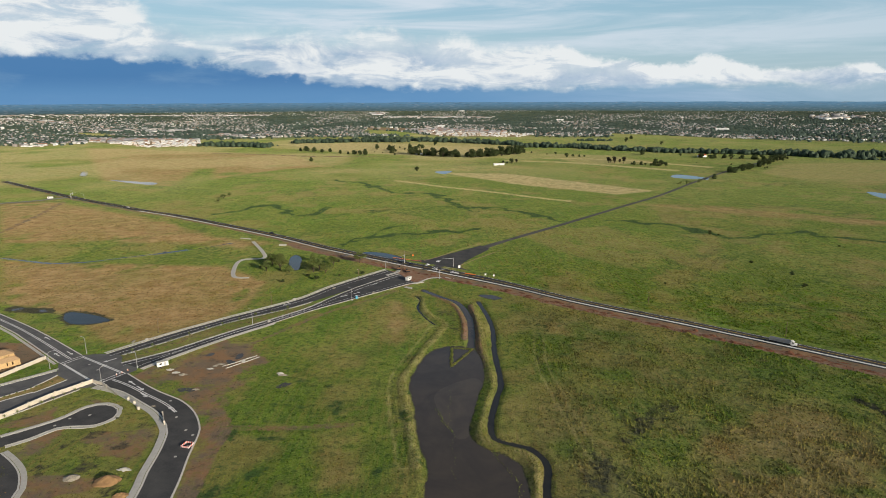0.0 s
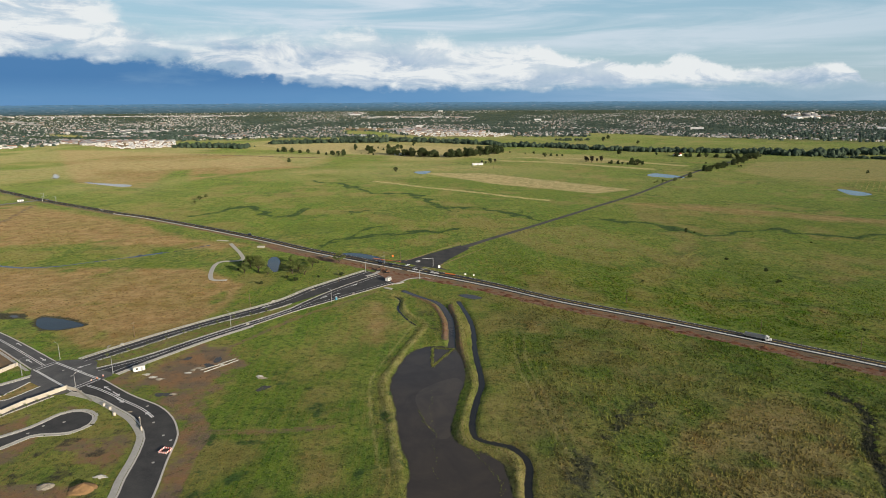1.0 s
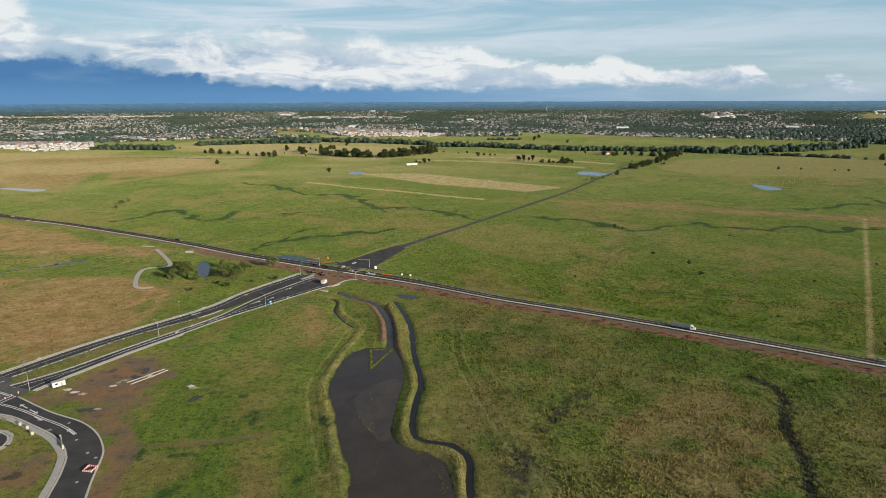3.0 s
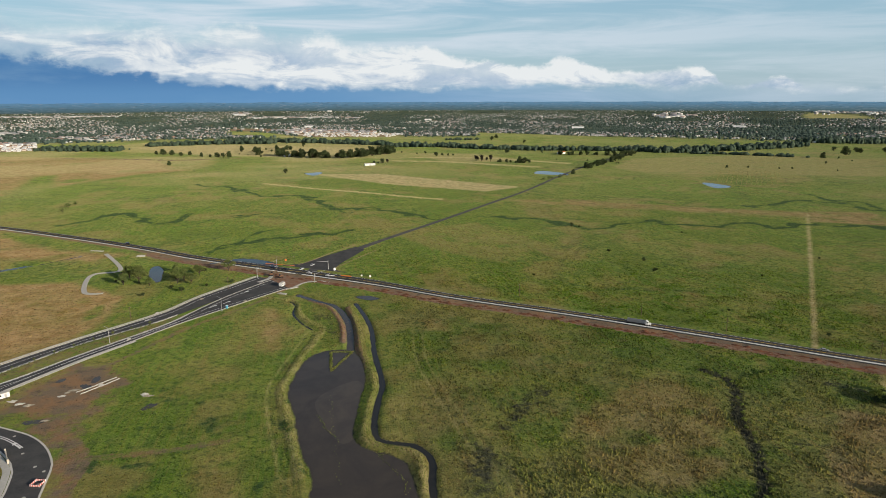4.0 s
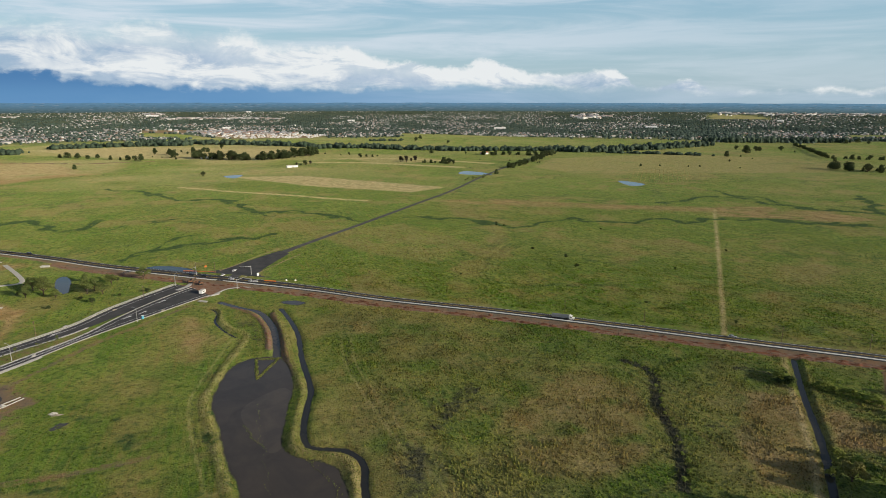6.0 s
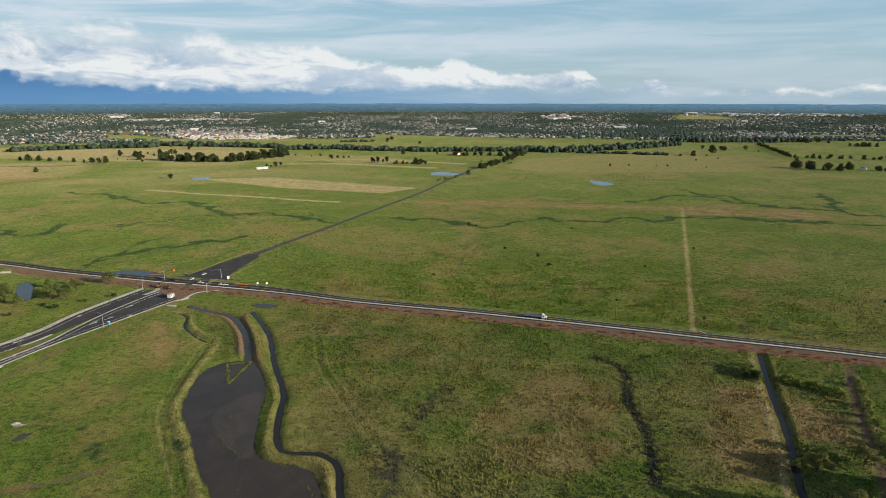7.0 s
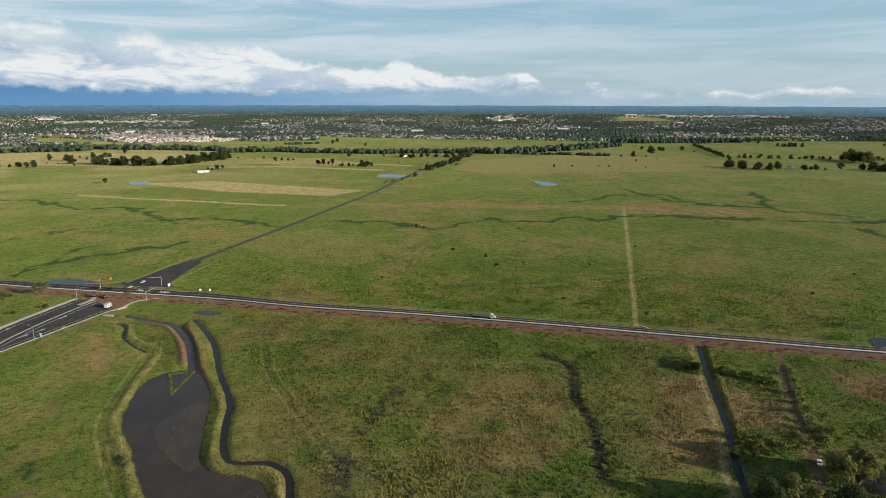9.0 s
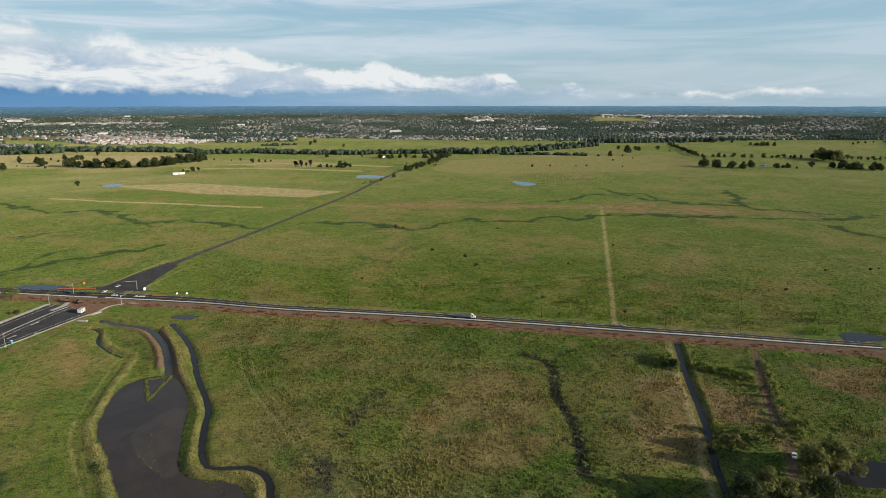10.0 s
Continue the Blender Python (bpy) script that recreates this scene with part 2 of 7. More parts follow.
    brown = m.mix(m.ramp(m.noise(1.0, 4, 0.6, vec=m.scaled(0.10, 0.16, 0.3)), 0.52, 0.66, 0.0, 0.55), brown, rgb(0.200, 0.120, 0.048))
    c = m.mix(dry, c, m.mix(m.ramp(n3, 0.50, 0.66, 0.0, 0.55), brown, rgb(0.145, 0.125, 0.040)))
    pale = m.mix(m.ramp(n6, 0.40, 0.60), rgb(0.440, 0.345, 0.160), rgb(0.620, 0.500, 0.275))
    c = m.mix(m.math("MULTIPLY", B[1], m.ramp(n14, 0.38, 0.56, 0.55, 1.0)), c, pale)
    sedge = m.ramp(m.math("ADD", A[1], m.math("MULTIPLY", m.math("SUBTRACT", n14, 0.5), 3.2)), 1.02, 1.36, 0.0, 0.95)
    c = m.mix(sedge, c, m.mix(m.ramp(n3, 0.42, 0.60), rgb(0.022, 0.052, 0.016), rgb(0.056, 0.112, 0.024)))
    bare = m.ramp(m.math("ADD", A[2], m.math("MULTIPLY", m.math("SUBTRACT", n3, 0.5), 0.9)), 0.35, 0.65)
    soil = m.mix(m.ramp(n14, 0.42, 0.58), rgb(0.240, 0.138, 0.072), rgb(0.158, 0.122, 0.086))
    soil = m.mix(m.ramp(n6, 0.54, 0.64, 0.0, 0.75), soil, rgb(0.070, 0.056, 0.046))
    soil = m.mix(m.ramp(A[2], 0.84, 0.96), soil, m.mix(m.ramp(n3, 0.4, 0.62), rgb(0.200, 0.080, 0.042), rgb(0.240, 0.165, 0.125)))
    c = m.mix(bare, c, m.mix(m.ramp(n08, 0.45, 0.75, 0.0, 0.7), soil, rgb(0.265, 0.180, 0.118)))
    mud = m.ramp(m.math("ADD", B[0], m.math("MULTIPLY", m.math("SUBTRACT", n3, 0.5), 1.1)), 0.32, 0.66)
    c = m.mix(mud, c, m.mix(m.ramp(n08, 0.4, 0.65), rgb(0.032, 0.030, 0.024), rgb(0.072, 0.072, 0.042)))
    c = m.mix(B[2], c, m.mix(m.ramp(n14, 0.4, 0.6), rgb(0.030, 0.050, 0.024), rgb(0.080, 0.096, 0.056)))
    dull = m.math("MAXIMUM", m.math("MULTIPLY", B[1], 0.8), m.math("MULTIPLY", A[0], 0.6))
    cover = m.math("SUBTRACT", 1.0, m.math("MAXIMUM", m.math("MAXIMUM", A[2], dull), m.math("MAXIMUM", B[0], B[2])))
    cover = m.math("SUBTRACT", cover, sedge)
    cover = m.math("MULTIPLY", m.math("MAXIMUM", cover, 0.12), m.math("MULTIPLY", m.ramp(n6, 0.38, 0.62, 0.45, 1.45), m.ramp(n14, 0.40, 0.60, 1.35, 0.65)))
    # faint pale blue over every field colour, a trace of haze painted in
    c = m.mix(0.012, c, rgb(0.30, 0.30, 0.40))
    return c, n3, n08, cover


def grass_sheen(m, weight):
    """Upright blades catch low light at flat angles."""
    m.p.inputs["Sheen Weight"].default_value, m.p.inputs["Sheen Roughness"].default_value = weight, 0.4
    m.p.inputs["Sheen Tint"].default_value = rgb(0.70, 0.78, 0.24)
    m.p.inputs["Diffuse Roughness"].default_value = 0.30


def ground_material():
    m = Mat("field_ground", 0.92, 0.0, 0.15)
    grass_sheen(m, 0.13)
    A, B = m.attr("mask_a"), m.attr("mask_b")
    c, n3, n08, cover = grass_colour(m, A, B)
    m.put(m.p.inputs["Sheen Weight"], m.math("MULTIPLY", cover, 0.13))
    m.color(c)
    h = m.math("ADD", m.math("MULTIPLY", n3, 1.6), m.math("ADD", n08, m.math("MULTIPLY", m.noise(4.0, 3), 0.5)))
    m.bump(h, 0.85, 0.55)
    return m.m


def asphalt_material(name, tone, warm=0.0):
    m = Mat(name, 0.9, 0.0, 0.12)
    c = m.mix(m.ramp(m.noise(0.12, 6, 0.6), 0.35, 0.68), rgb(tone * 0.8, tone * 0.8, tone * 0.85), rgb(tone * (1.3 + warm), tone * (1.28 + warm * 0.8), tone * 1.25))
    c = m.mix(m.ramp(m.noise(1.7, 5), 0.45, 0.75, 0.0, 0.35), c, rgb(tone * 1.8, tone * 1.75, tone * 1.65))
    m.color(c)
    m.bump(m.noise(9.0, 3), 0.3, 0.02)
    return m.m


def water_material(name, col, rough, ripple):
    m = Mat(name, rough, 0.0, 0.5)
    c = m.mix(m.ramp(m.noise(0.05, 6, 0.62, distort=0.6), 0.40, 0.62), rgb(*col), rgb(col[0] * 1.35, col[1] * 1.3, col[2] * 1.2))
    m.color(m.mix(m.ramp(m.noise(0.6, 5, 0.7), 0.62, 0.80, 0.0, 0.5), c, rgb(col[0] * 1.5, col[1] * 1.5, col[2] * 1.0)))
    m.bump(m.noise(2.2, 3), ripple, 0.05)
    m.p.inputs["IOR"].default_value = 1.33
    return m.m


def leaf_material(name, dark, light):
    m = Mat(name, 0.75, 0.0, 0.25)
    c = m.mix(m.ramp(m.island(), 0.0, 1.0), rgb(*dark), rgb(*light))
    c = m.mix(m.ramp(m.random(), 0.0, 1.0, 0.0, 0.45), c, rgb(dark[0] * 1.3, dark[1] * 0.85, dark[2]))
    m.color(c)
    tr = m.t.nodes.new("ShaderNodeBsdfTranslucent")
    m.put(tr.inputs[0], c)
    mx = m.t.nodes.new("ShaderNodeMixShader")
    mx.inputs[0].default_value = 0.35
    m.t.links.new(m.p.outputs[0], mx.inputs[1])
    m.t.links.new(tr.outputs[0], mx.inputs[2])
    m.t.links.new(mx.outputs[0], m.t.nodes["Material Output"].inputs[0])
    return m.m


GROUND = ground_material()
ASPHALT_NEW = asphalt_material("asphalt_fresh", 0.072)
ASPHALT_OLD = asphalt_material("asphalt_worn", 0.088, 0.15)
ASPHALT_PALE = asphalt_material("asphalt_bleached", 0.20, 0.1)
ASPHALT_MID = asphalt_material("asphalt_grey", 0.125)
ASPHALT_MAIN = asphalt_material("asphalt_dark", 0.058)
CONCRETE = plain("concrete", (0.50, 0.48, 0.44), 0.85, vary=0.12, scale=0.7)
CURB_MAT = plain("kerb_concrete", (0.58, 0.56, 0.52), 0.85, vary=0.14, scale=0.9)
BARRIER_MAT = plain("barrier_concrete", (0.82, 0.82, 0.81), 0.8, vary=0.12, scale=0.9)
WALL_MAT = plain("masonry_wall", (0.55, 0.50, 0.42), 0.9, vary=0.1, scale=0.6)
PAINT_WHITE = plain("road_paint_white", (0.74, 0.74, 0.72), 0.7, vary=0.18, scale=3.0)
PAINT_YELLOW = plain("road_paint_yellow", (0.55, 0.36, 0.05), 0.7, vary=0.18, scale=3.0)
WHITE = plain("white_paint", (0.78, 0.78, 0.76), 0.45, vary=0.06)
METAL = plain("galvanised_steel", (0.50, 0.51, 0.52), 0.45, 0.6, vary=0.1)
WOOD = plain("weathered_wood", (0.16, 0.11, 0.075), 0.9, vary=0.25, scale=3.0)
LUMBER = plain("raw_lumber", (0.52, 0.36, 0.18), 0.8, vary=0.16, scale=1.5)
ORANGE = plain("orange_plastic", (0.75, 0.20, 0.04), 0.55, vary=0.1)
RED = plain("red_plastic", (0.55, 0.05, 0.035), 0.5, vary=0.1)
TEAL = plain("blue_plastic", (0.10, 0.36, 0.52), 0.5, vary=0.08)
BLACK = plain("black_rubber", (0.015, 0.015, 0.016), 0.8)
GLASS = plain("dark_glass", (0.02, 0.025, 0.03), 0.08, vary=0.05)
SAND = plain("sand", (0.30, 0.18, 0.085), 0.95, vary=0.15, scale=0.8, bump=0.08)
GRAVEL = plain("gravel", (0.30, 0.27, 0.22), 0.95, vary=0.25, scale=1.5, bump=0.1)
DIRT = plain("red_dirt", (0.170, 0.072, 0.040), 0.95, vary=0.35, scale=0.25, bump=0.15)
WATER_MUD = water_material("muddy_water", (0.052, 0.044, 0.038), 0.12, 0.10)
WATER_SILT = water_material("silty_water", (0.064, 0.054, 0.046), 0.16, 0.10)
WATER_DARK = water_material("dark_water", (0.022, 0.022, 0.020), 0.05, 0.10)
WATER_GREY = water_material("puddle_water", (0.070, 0.066, 0.062), 0.22, 0.10)
WATER_BLUE = water_material("still_water", (0.018, 0.024, 0.028), 0.02, 0.05)

# ---- plan, in metres ----
MAIN_EDGE = [(-752.5, 1055.1), (-649.8, 970.6), (-561.9, 898.3), (-489.9, 843), (-429.3, 800.4), (-378.9, 763.9), (-325.9, 730.3), (-235.8, 663.3), (-159.1, 601.9), (-108.8, 557.2), (-39.8, 504), (-1.9, 476.6), (48.2, 438.6), (91.8, 400.2), (153.8, 353.7), (221.9, 298.6), (270.7, 257.5), (313.2, 222.7), (336.1, 202.9), (359.2, 184.2), (374.1, 172)]
SIDE_ROAD = [(-6.5, 492.8), (15.3, 528.1), (40.2, 566.2), (83.9, 617.5), (135.1, 675.3), (228.1, 784.2), (312.3, 882.9), (416, 1022.8), (544.2, 1184.3), (675.4, 1329.8), (752.9, 1416.4)]
SIDE_EDGE_W = [(-30.1, 517), (-11.8, 520.6), (8.1, 542.6), (35.2, 570.8)]
SIDE_EDGE_E = [(24.4, 480.4), (14.3, 492.5), (18.2, 510.6), (42.7, 557.1)]
BLVD_N = [(-197.1, 315.3), (-184.3, 316.7), (-161.9, 345.8), (-137.6, 372.7), (-101.1, 409.9), (-81.4, 442.3), (-46.3, 486.4)]
BLVD_MN = [(-174.3, 315.1), (-157.4, 335.2), (-134.5, 363.6), (-101.4, 392), (-89.9, 405.4)]
BLVD_MS = [(-170.3, 304.7), (-151.4, 321.1), (-129.3, 348.2), (-94.7, 387.4), (-83.9, 404.8)]
BLVD_S = [(-156.7, 297.5), (-147.4, 311.8), (-126.6, 340.1), (-106.4, 363.3), (-86.2, 387.3), (-66.5, 407), (-33.5, 439.6), (-22, 450)]
BLVD_C = [(-83.9, 404.8), (-64.8, 437.1), (-43.6, 465.1), (-35, 474)]
WEST_N = [(-215.2, 277.9), (-198.2, 295.1)]
WEST_MN = [(-207, 266.1), (-198.6, 277.7), (-194.9, 289.7)]
WEST_MS = [(-204.3, 262.2), (-194.4, 271.1), (-187, 284.5)]
WEST_S = [(-193.1, 246), (-185.5, 257.2), (-174.6, 273.9)]
CROSS_NE = [(-287, 381.8), (-241.5, 350.2), (-197.1, 315.3)]
CROSS_SW = [(-272.7, 361), (-244.6, 339.5), (-203.2, 304.9)]
CURVE_L = [(-168.7, 278.1), (-153.8, 272), (-138.5, 260.6), (-127.5, 251.5), (-118.5, 240.1), (-115.3, 233.7), (-112.4, 220.8), (-110.5, 205.5), (-107.8, 190.3)]
CURVE_R = [(-160.2, 291.4), (-138.4, 273.6), (-121, 262.1), (-110.9, 251.4), (-104.3, 240), (-101.8, 232.2), (-99.6, 216.7), (-95.2, 190.3)]
CULDESAC = [(-182.5, 230.6), (-167.5, 244.3), (-161, 255.9), (-153.7, 258.5), (-146.4, 254.2), (-144.3, 246.6), (-149, 240.4), (-156.7, 239.5), (-163.8, 238.1), (-170.2, 229.6), (-176.4, 224.1)]
LOWER_CURVE = [(-174.3, 218.8), (-165.4, 212.1), (-157.9, 204.7), (-152.1, 195.4), (-150.9, 190.6)]
PERIM_WALL = [(-193.1, 246), (-184.1, 265.3), (-172.3, 281.2), (-166.3, 278.7), (-153.6, 267.4)]
WALL2 = [(-221.7, 287.3), (-213.3, 310.2)]
POND_W = [(4, 327.5), (-7.4, 319), (-13.9, 299), (-16.9, 279.2), (-14.8, 265), (-12.5, 249.5), (-11.5, 235.9), (-9.5, 223.1), (-6.5, 206.8)]
POND_E = [(4.5, 327.3), (16.5, 322.6), (19.9, 306.3), (20.1, 285.8), (16.4, 269.1), (12.9, 249.2), (10.5, 233.8), (13, 225.6), (19.7, 219.7), (28.1, 212.4), (30.2, 200.3), (30.1, 192.6)]
BERM = [(20, 401.8), (22.2, 354.8), (21.8, 320.6), (23.3, 291.1), (24.4, 277.9), (19.5, 256.9), (15.5, 236.3), (14.1, 230.2), (20.2, 223.6), (32.2, 217.3), (34.7, 205.9), (33.4, 191.3)]
DITCH = [(23.5, 405.2), (27.6, 377.7), (29.3, 352.1), (27.7, 318.3), (28, 292.6), (27.4, 276.7), (24.7, 265.9), (20.7, 246.2), (19.7, 232.4), (22.8, 226.9), (33, 222), (37.4, 216.1), (39, 208.2), (35.8, 190.4)]
CHANNEL_N = [(-14.9, 432.3), (-1, 414.7), (9, 403.7), (14.6, 382.7), (16.7, 356.9), (15.1, 323.2), (8.7, 310.6)]
RED_BANK = [(-6.2, 415.5), (5.4, 399.4), (11.1, 378.8), (12.8, 358.5), (11.7, 336.7)]
RED_BANK2 = [(17.9, 395.7), (19.5, 355.9), (19.6, 321.5), (19.8, 299.3)]
MARSH = [(-9, 397.3), (2.2, 404.1), (9.9, 374.2), (9.9, 341.6), (2.6, 328.1), (2, 353.4), (-6.7, 375.6)]
SMALL_DITCH = [(-20.6, 418.7), (-16.4, 409), (-17.2, 391.9), (-11.4, 372.6), (-5.3, 360.8)]
BANK_W = [(-37.3, 431.1), (-23.4, 422.1), (-15.7, 411), (-14.3, 393.9), (-8.2, 376.2), (0.8, 363.1), (-2.6, 346.5), (-10, 325.3), (-16.5, 300), (-20.9, 280.8), (-17.4, 261), (-14.6, 241.4), (-12.5, 224.2), (-10.6, 208.4)]
TRIANGLE = [(4.4, 325), (16, 322.9), (3.8, 300)]
TRACK_W = [(-6, 354.8), (-11.4, 333.5), (-20.2, 301.5), (-23.5, 287.5), (-23.6, 273.6), (-21, 248.2), (-17.3, 226.1), (-15.2, 210.1)]
POND_SMALL = [(24.6, 419.6), (33.5, 420), (40.9, 412), (32.6, 410.2)]
POND_BLUE = [(-129.9, 506.4), (-134.5, 530.6), (-131.6, 539), (-124.3, 526.6), (-118, 490.6), (-120.4, 486.2)]
POND_JUNC = [(-73.6, 545.9), (-61, 547.8), (-42.1, 535), (-32, 515.1), (-46, 521.1), (-61.8, 531.2)]
POND_LEFT = [(-244.6, 378.1), (-245.3, 386.8), (-228.7, 382.2), (-210.3, 371.4), (-217.7, 365.4), (-231.3, 364.5)]
MUD_LEFT = [(-296.3, 395.3), (-283.4, 398.6), (-260.7, 392.6), (-249, 382.4), (-273, 382.7), (-292.4, 389.5)]
POND_FAR = [(398.7, 1083.8), (425.5, 1124.6), (455.8, 1074.2), (441.7, 1051.5)]
POND_FAR2 = [(619.9, 903.9), (637.5, 878.3), (632.6, 847.5), (602.7, 845.7)]
POND_FAR3 = [(-16.6, 1183.2), (17.8, 1191.5), (1.5, 1146.2)]
WATER_A = [(-659.3, 1131.5), (-702.9, 1214.4), (-684.3, 1194.7), (-646.2, 1122.7)]
WATER_B = [(-587.4, 1080.7), (-532.2, 1056.4), (-478.5, 1033.1), (-481.1, 1012.2)]
STREAM_L = [(-389.4, 530), (-364.2, 521.7), (-333.6, 511.8), (-306.7, 515.2), (-284.4, 528.4), (-260.9, 542.4), (-232, 559.1), (-204.4, 586.5)]
STREAM_L2 = [(-256.3, 544.4), (-245, 552.7), (-237.2, 559.2)]
CANAL = [(276.4, 232.9), (246.6, 199.7), (218.1, 165.6), (190.4, 136.3), (178.7, 122.2)]
TRACK_E = [(306.8, 205.2), (271.8, 175.2), (247.3, 152.9), (229, 133.6), (206.9, 115.3), (202.2, 109.6)]
HEDGE_E = [(296.8, 192.9), (270.5, 168.9), (249.8, 148.7), (244.7, 137.8)]
TRACK_NE = [(569.7, 621.3), (423.3, 452.3), (330.2, 345.2), (265.5, 271.3)]
POND_E2 = [(222.3, 111), (235.8, 116.3), (246.7, 114), (254.7, 104), (239, 98.2), (229.3, 102.6)]
ISLET = [(235.2, 109.8)]
POND_NE = [(376.8, 197.5), (387.7, 193.8), (393.7, 178.1), (367.6, 189)]
CREEK = [(190.4, 259.8), (194, 250.2), (192.9, 241), (183.2, 226.2), (175.5, 214.8), (169.4, 200.6), (164.7, 188.9), (157.9, 177.4), (153.1, 169.9), (144.1, 157.8)]
CREEK_B = [(196.1, 242.8), (209.2, 248.1), (224.1, 250.5)]
DARK_A = [(101.3, 256.6), (87, 241.9), (74.7, 226.2)]
DARK_B = [(59.6, 209.8), (55.3, 199.9), (51.5, 189.3)]
DARK_C = [(238.8, 233), (248.8, 225.6), (245.3, 209.1)]
DARK_D = [(173.6, 197), (180.4, 195.1), (188.5, 188.2)]
TRACK_M = [(55.5, 343.6), (50.9, 302.7), (52.9, 268.1), (55.7, 239.3), (59.2, 210.7), (64.2, 197.4), (64.8, 179.6)]
DIRT_T = [(-93.3, 238.1), (-72.9, 238), (-39.8, 240.1)]
DIRT_TV = [(-117.5, 273.5), (-104.7, 256.6), (-93.3, 238.1), (-92.4, 219.5), (-89.7, 190.2)]
LINE_N2 = [(-161.6, 718), (-121.7, 717.3), (-73.1, 765.6), (11.7, 780.3), (118.8, 730.7)]
LINE_N3 = [(-98.1, 539.9), (-81.6, 609.7), (-50.6, 650.9), (-14.7, 665.4)]
FENCE_L = [(614.3, 897.9), (679, 795.4), (708.7, 748.1)]
TAN_FIELD = [(-3.7, 1164.3), (120.8, 1142.5), (317.2, 921.9), (248, 884.4), (107.2, 1010.1)]
DARK_FIELD = [(156.9, 850.3), (231.9, 884.8), (311.5, 904.9), (224.2, 824.6)]
TAN_EDGE = [(-80, 1051.2), (14.4, 959.9), (168.7, 830.6)]
STRIP_A = [(146, 1386.3), (275.4, 1344.1), (438, 1187.7)]
STRIP_B = [(231.2, 1450.3), (388.6, 1403.4), (526.2, 1245)]
BROWN_L = [(-596, 828.8), (-524.7, 836.6), (-355.5, 721.8), (-229.9, 612.1), (-166, 585.9), (-191.4, 562.9), (-264.9, 587.4), (-377.6, 642.1), (-448.7, 615.8)]
BROWN_L2 = [(-372.2, 505), (-269.2, 489.4), (-181.4, 502.3), (-155.1, 424.6), (-175.4, 377.4), (-211.7, 377.7), (-317.9, 426.5)]
BROWN_FAR = [(-1032.8, 1814.4), (-367.7, 1548.4), (-270.7, 1339.6), (-486, 1237.2), (-437, 990.8), (-585.1, 1065.3)]
TAN_FAR = [(-524.2, 1925), (-150, 2006.4), (226.1, 1841.4), (168.9, 1608.3), (-199.2, 1659.5), (-445, 1746.3)]
TAN_FAR2 = [(223, 1575.2), (397.5, 1515.7), (470.5, 1317.1), (293.8, 1303.9)]
BROWN_R = [(1006.3, 1137.2), (1208.4, 1152.3), (1231.4, 999.9), (1074.5, 884.5), (927.7, 926.6)]
PATH_C = [(-185.5, 591.1), (-157.2, 530.6), (-173.1, 521), (-173.8, 502.2), (-164.1, 468.2), (-151.2, 464.9)]
PARK_GREEN = [(-156.2, 530.6), (-134.6, 544.7), (-67.9, 500.8), (-79.3, 454.7), (-141.9, 448.1), (-161.4, 476.2)]
SPOIL = [(-152.9, 296.1), (-136.2, 306.5), (-110.2, 329.7), (-81, 376.4), (-55.7, 404.4), (-34.4, 429.9)]
DIRT_ROAD_L = [(-589.6, 819.4), (-558.9, 842.1), (-530.6, 886.8)]
MUDTRACK_L = [(-464, 637.9), (-483.7, 724.3), (-516.9, 836.4)]
BARE_NW = [(-142.1, 292.6), (-132.9, 321.7), (-109.5, 338.2), (-94.1, 306.2), (-104, 273.4), (-104.7, 246.3), (-108.3, 236.8)]
BROWN_PATCH = [(-38.9, 378.5), (-36, 407.7), (-25.8, 393.1), (-20.3, 362.1), (-26.4, 331.6), (-33.7, 342.1)]
LIGHT_POLES = [(-195.6, 317.6), (-158.5, 298.2), (-166.9, 279.3), (-203.6, 297.9), (-118.3, 363.4), (-63, 407), (-3.1, 459.9), (-46.5, 483), (-3.3, 460.3)]
POLES_WOOD = [(-64.8, 456.1), (-116, 399.1), (-33.2, 511.3), (-19.2, 509.3), (289.2, 253.1), (326.3, 228.8), (234.2, 304.5), (372.3, 193.6), (136.5, 395.1), (197.7, 337.9), (139.6, 1216.9), (-169.4, 347.7)]
CARS = [(-6.5, 485.9), (7.1, 475.6), (-13.2, 500), (-4.4, 510.9), (-34.4, 507.6), (-24, 500.2), (275.7, 273.6), (-665.3, 1010.2), (-520.4, 876.1), (-592.9, 932.8), (-405.4, 789.1), (224.4, 128.2), (-168.9, 641.3)]
TRUCK = [(187.4, 329.5), (197.8, 321.5)]
SIGNBOARDS = [(12.8, 489.1), (32.6, 467.2), (38.9, 464), (-26.8, 528.7)]
MACHINES = [(-150.8, 511.1), (-36.3, 486.3), (-29, 479.4)]
OFFICE = [(-146.3, 300.2), (-26.8, 455.6)]
PIPES = [(-113.4, 301.3), (-102.5, 312.2)]
SLABS = [(-25.8, 436.6), (-18.4, 449.5), (-196.6, 603.8), (-152, 573.8)]
HEAPS = [(-136.9, 202.1), (-122.7, 200), (-120.2, 207.4), (-113.6, 191.6)]
HOUSE_NEW = [(-225.6, 303.7), (-246.2, 307.5)]
DUMPY = [(-82.1, 291.4), (-60.6, 411.9), (-39.4, 431.3), (-102.3, 223.6)]
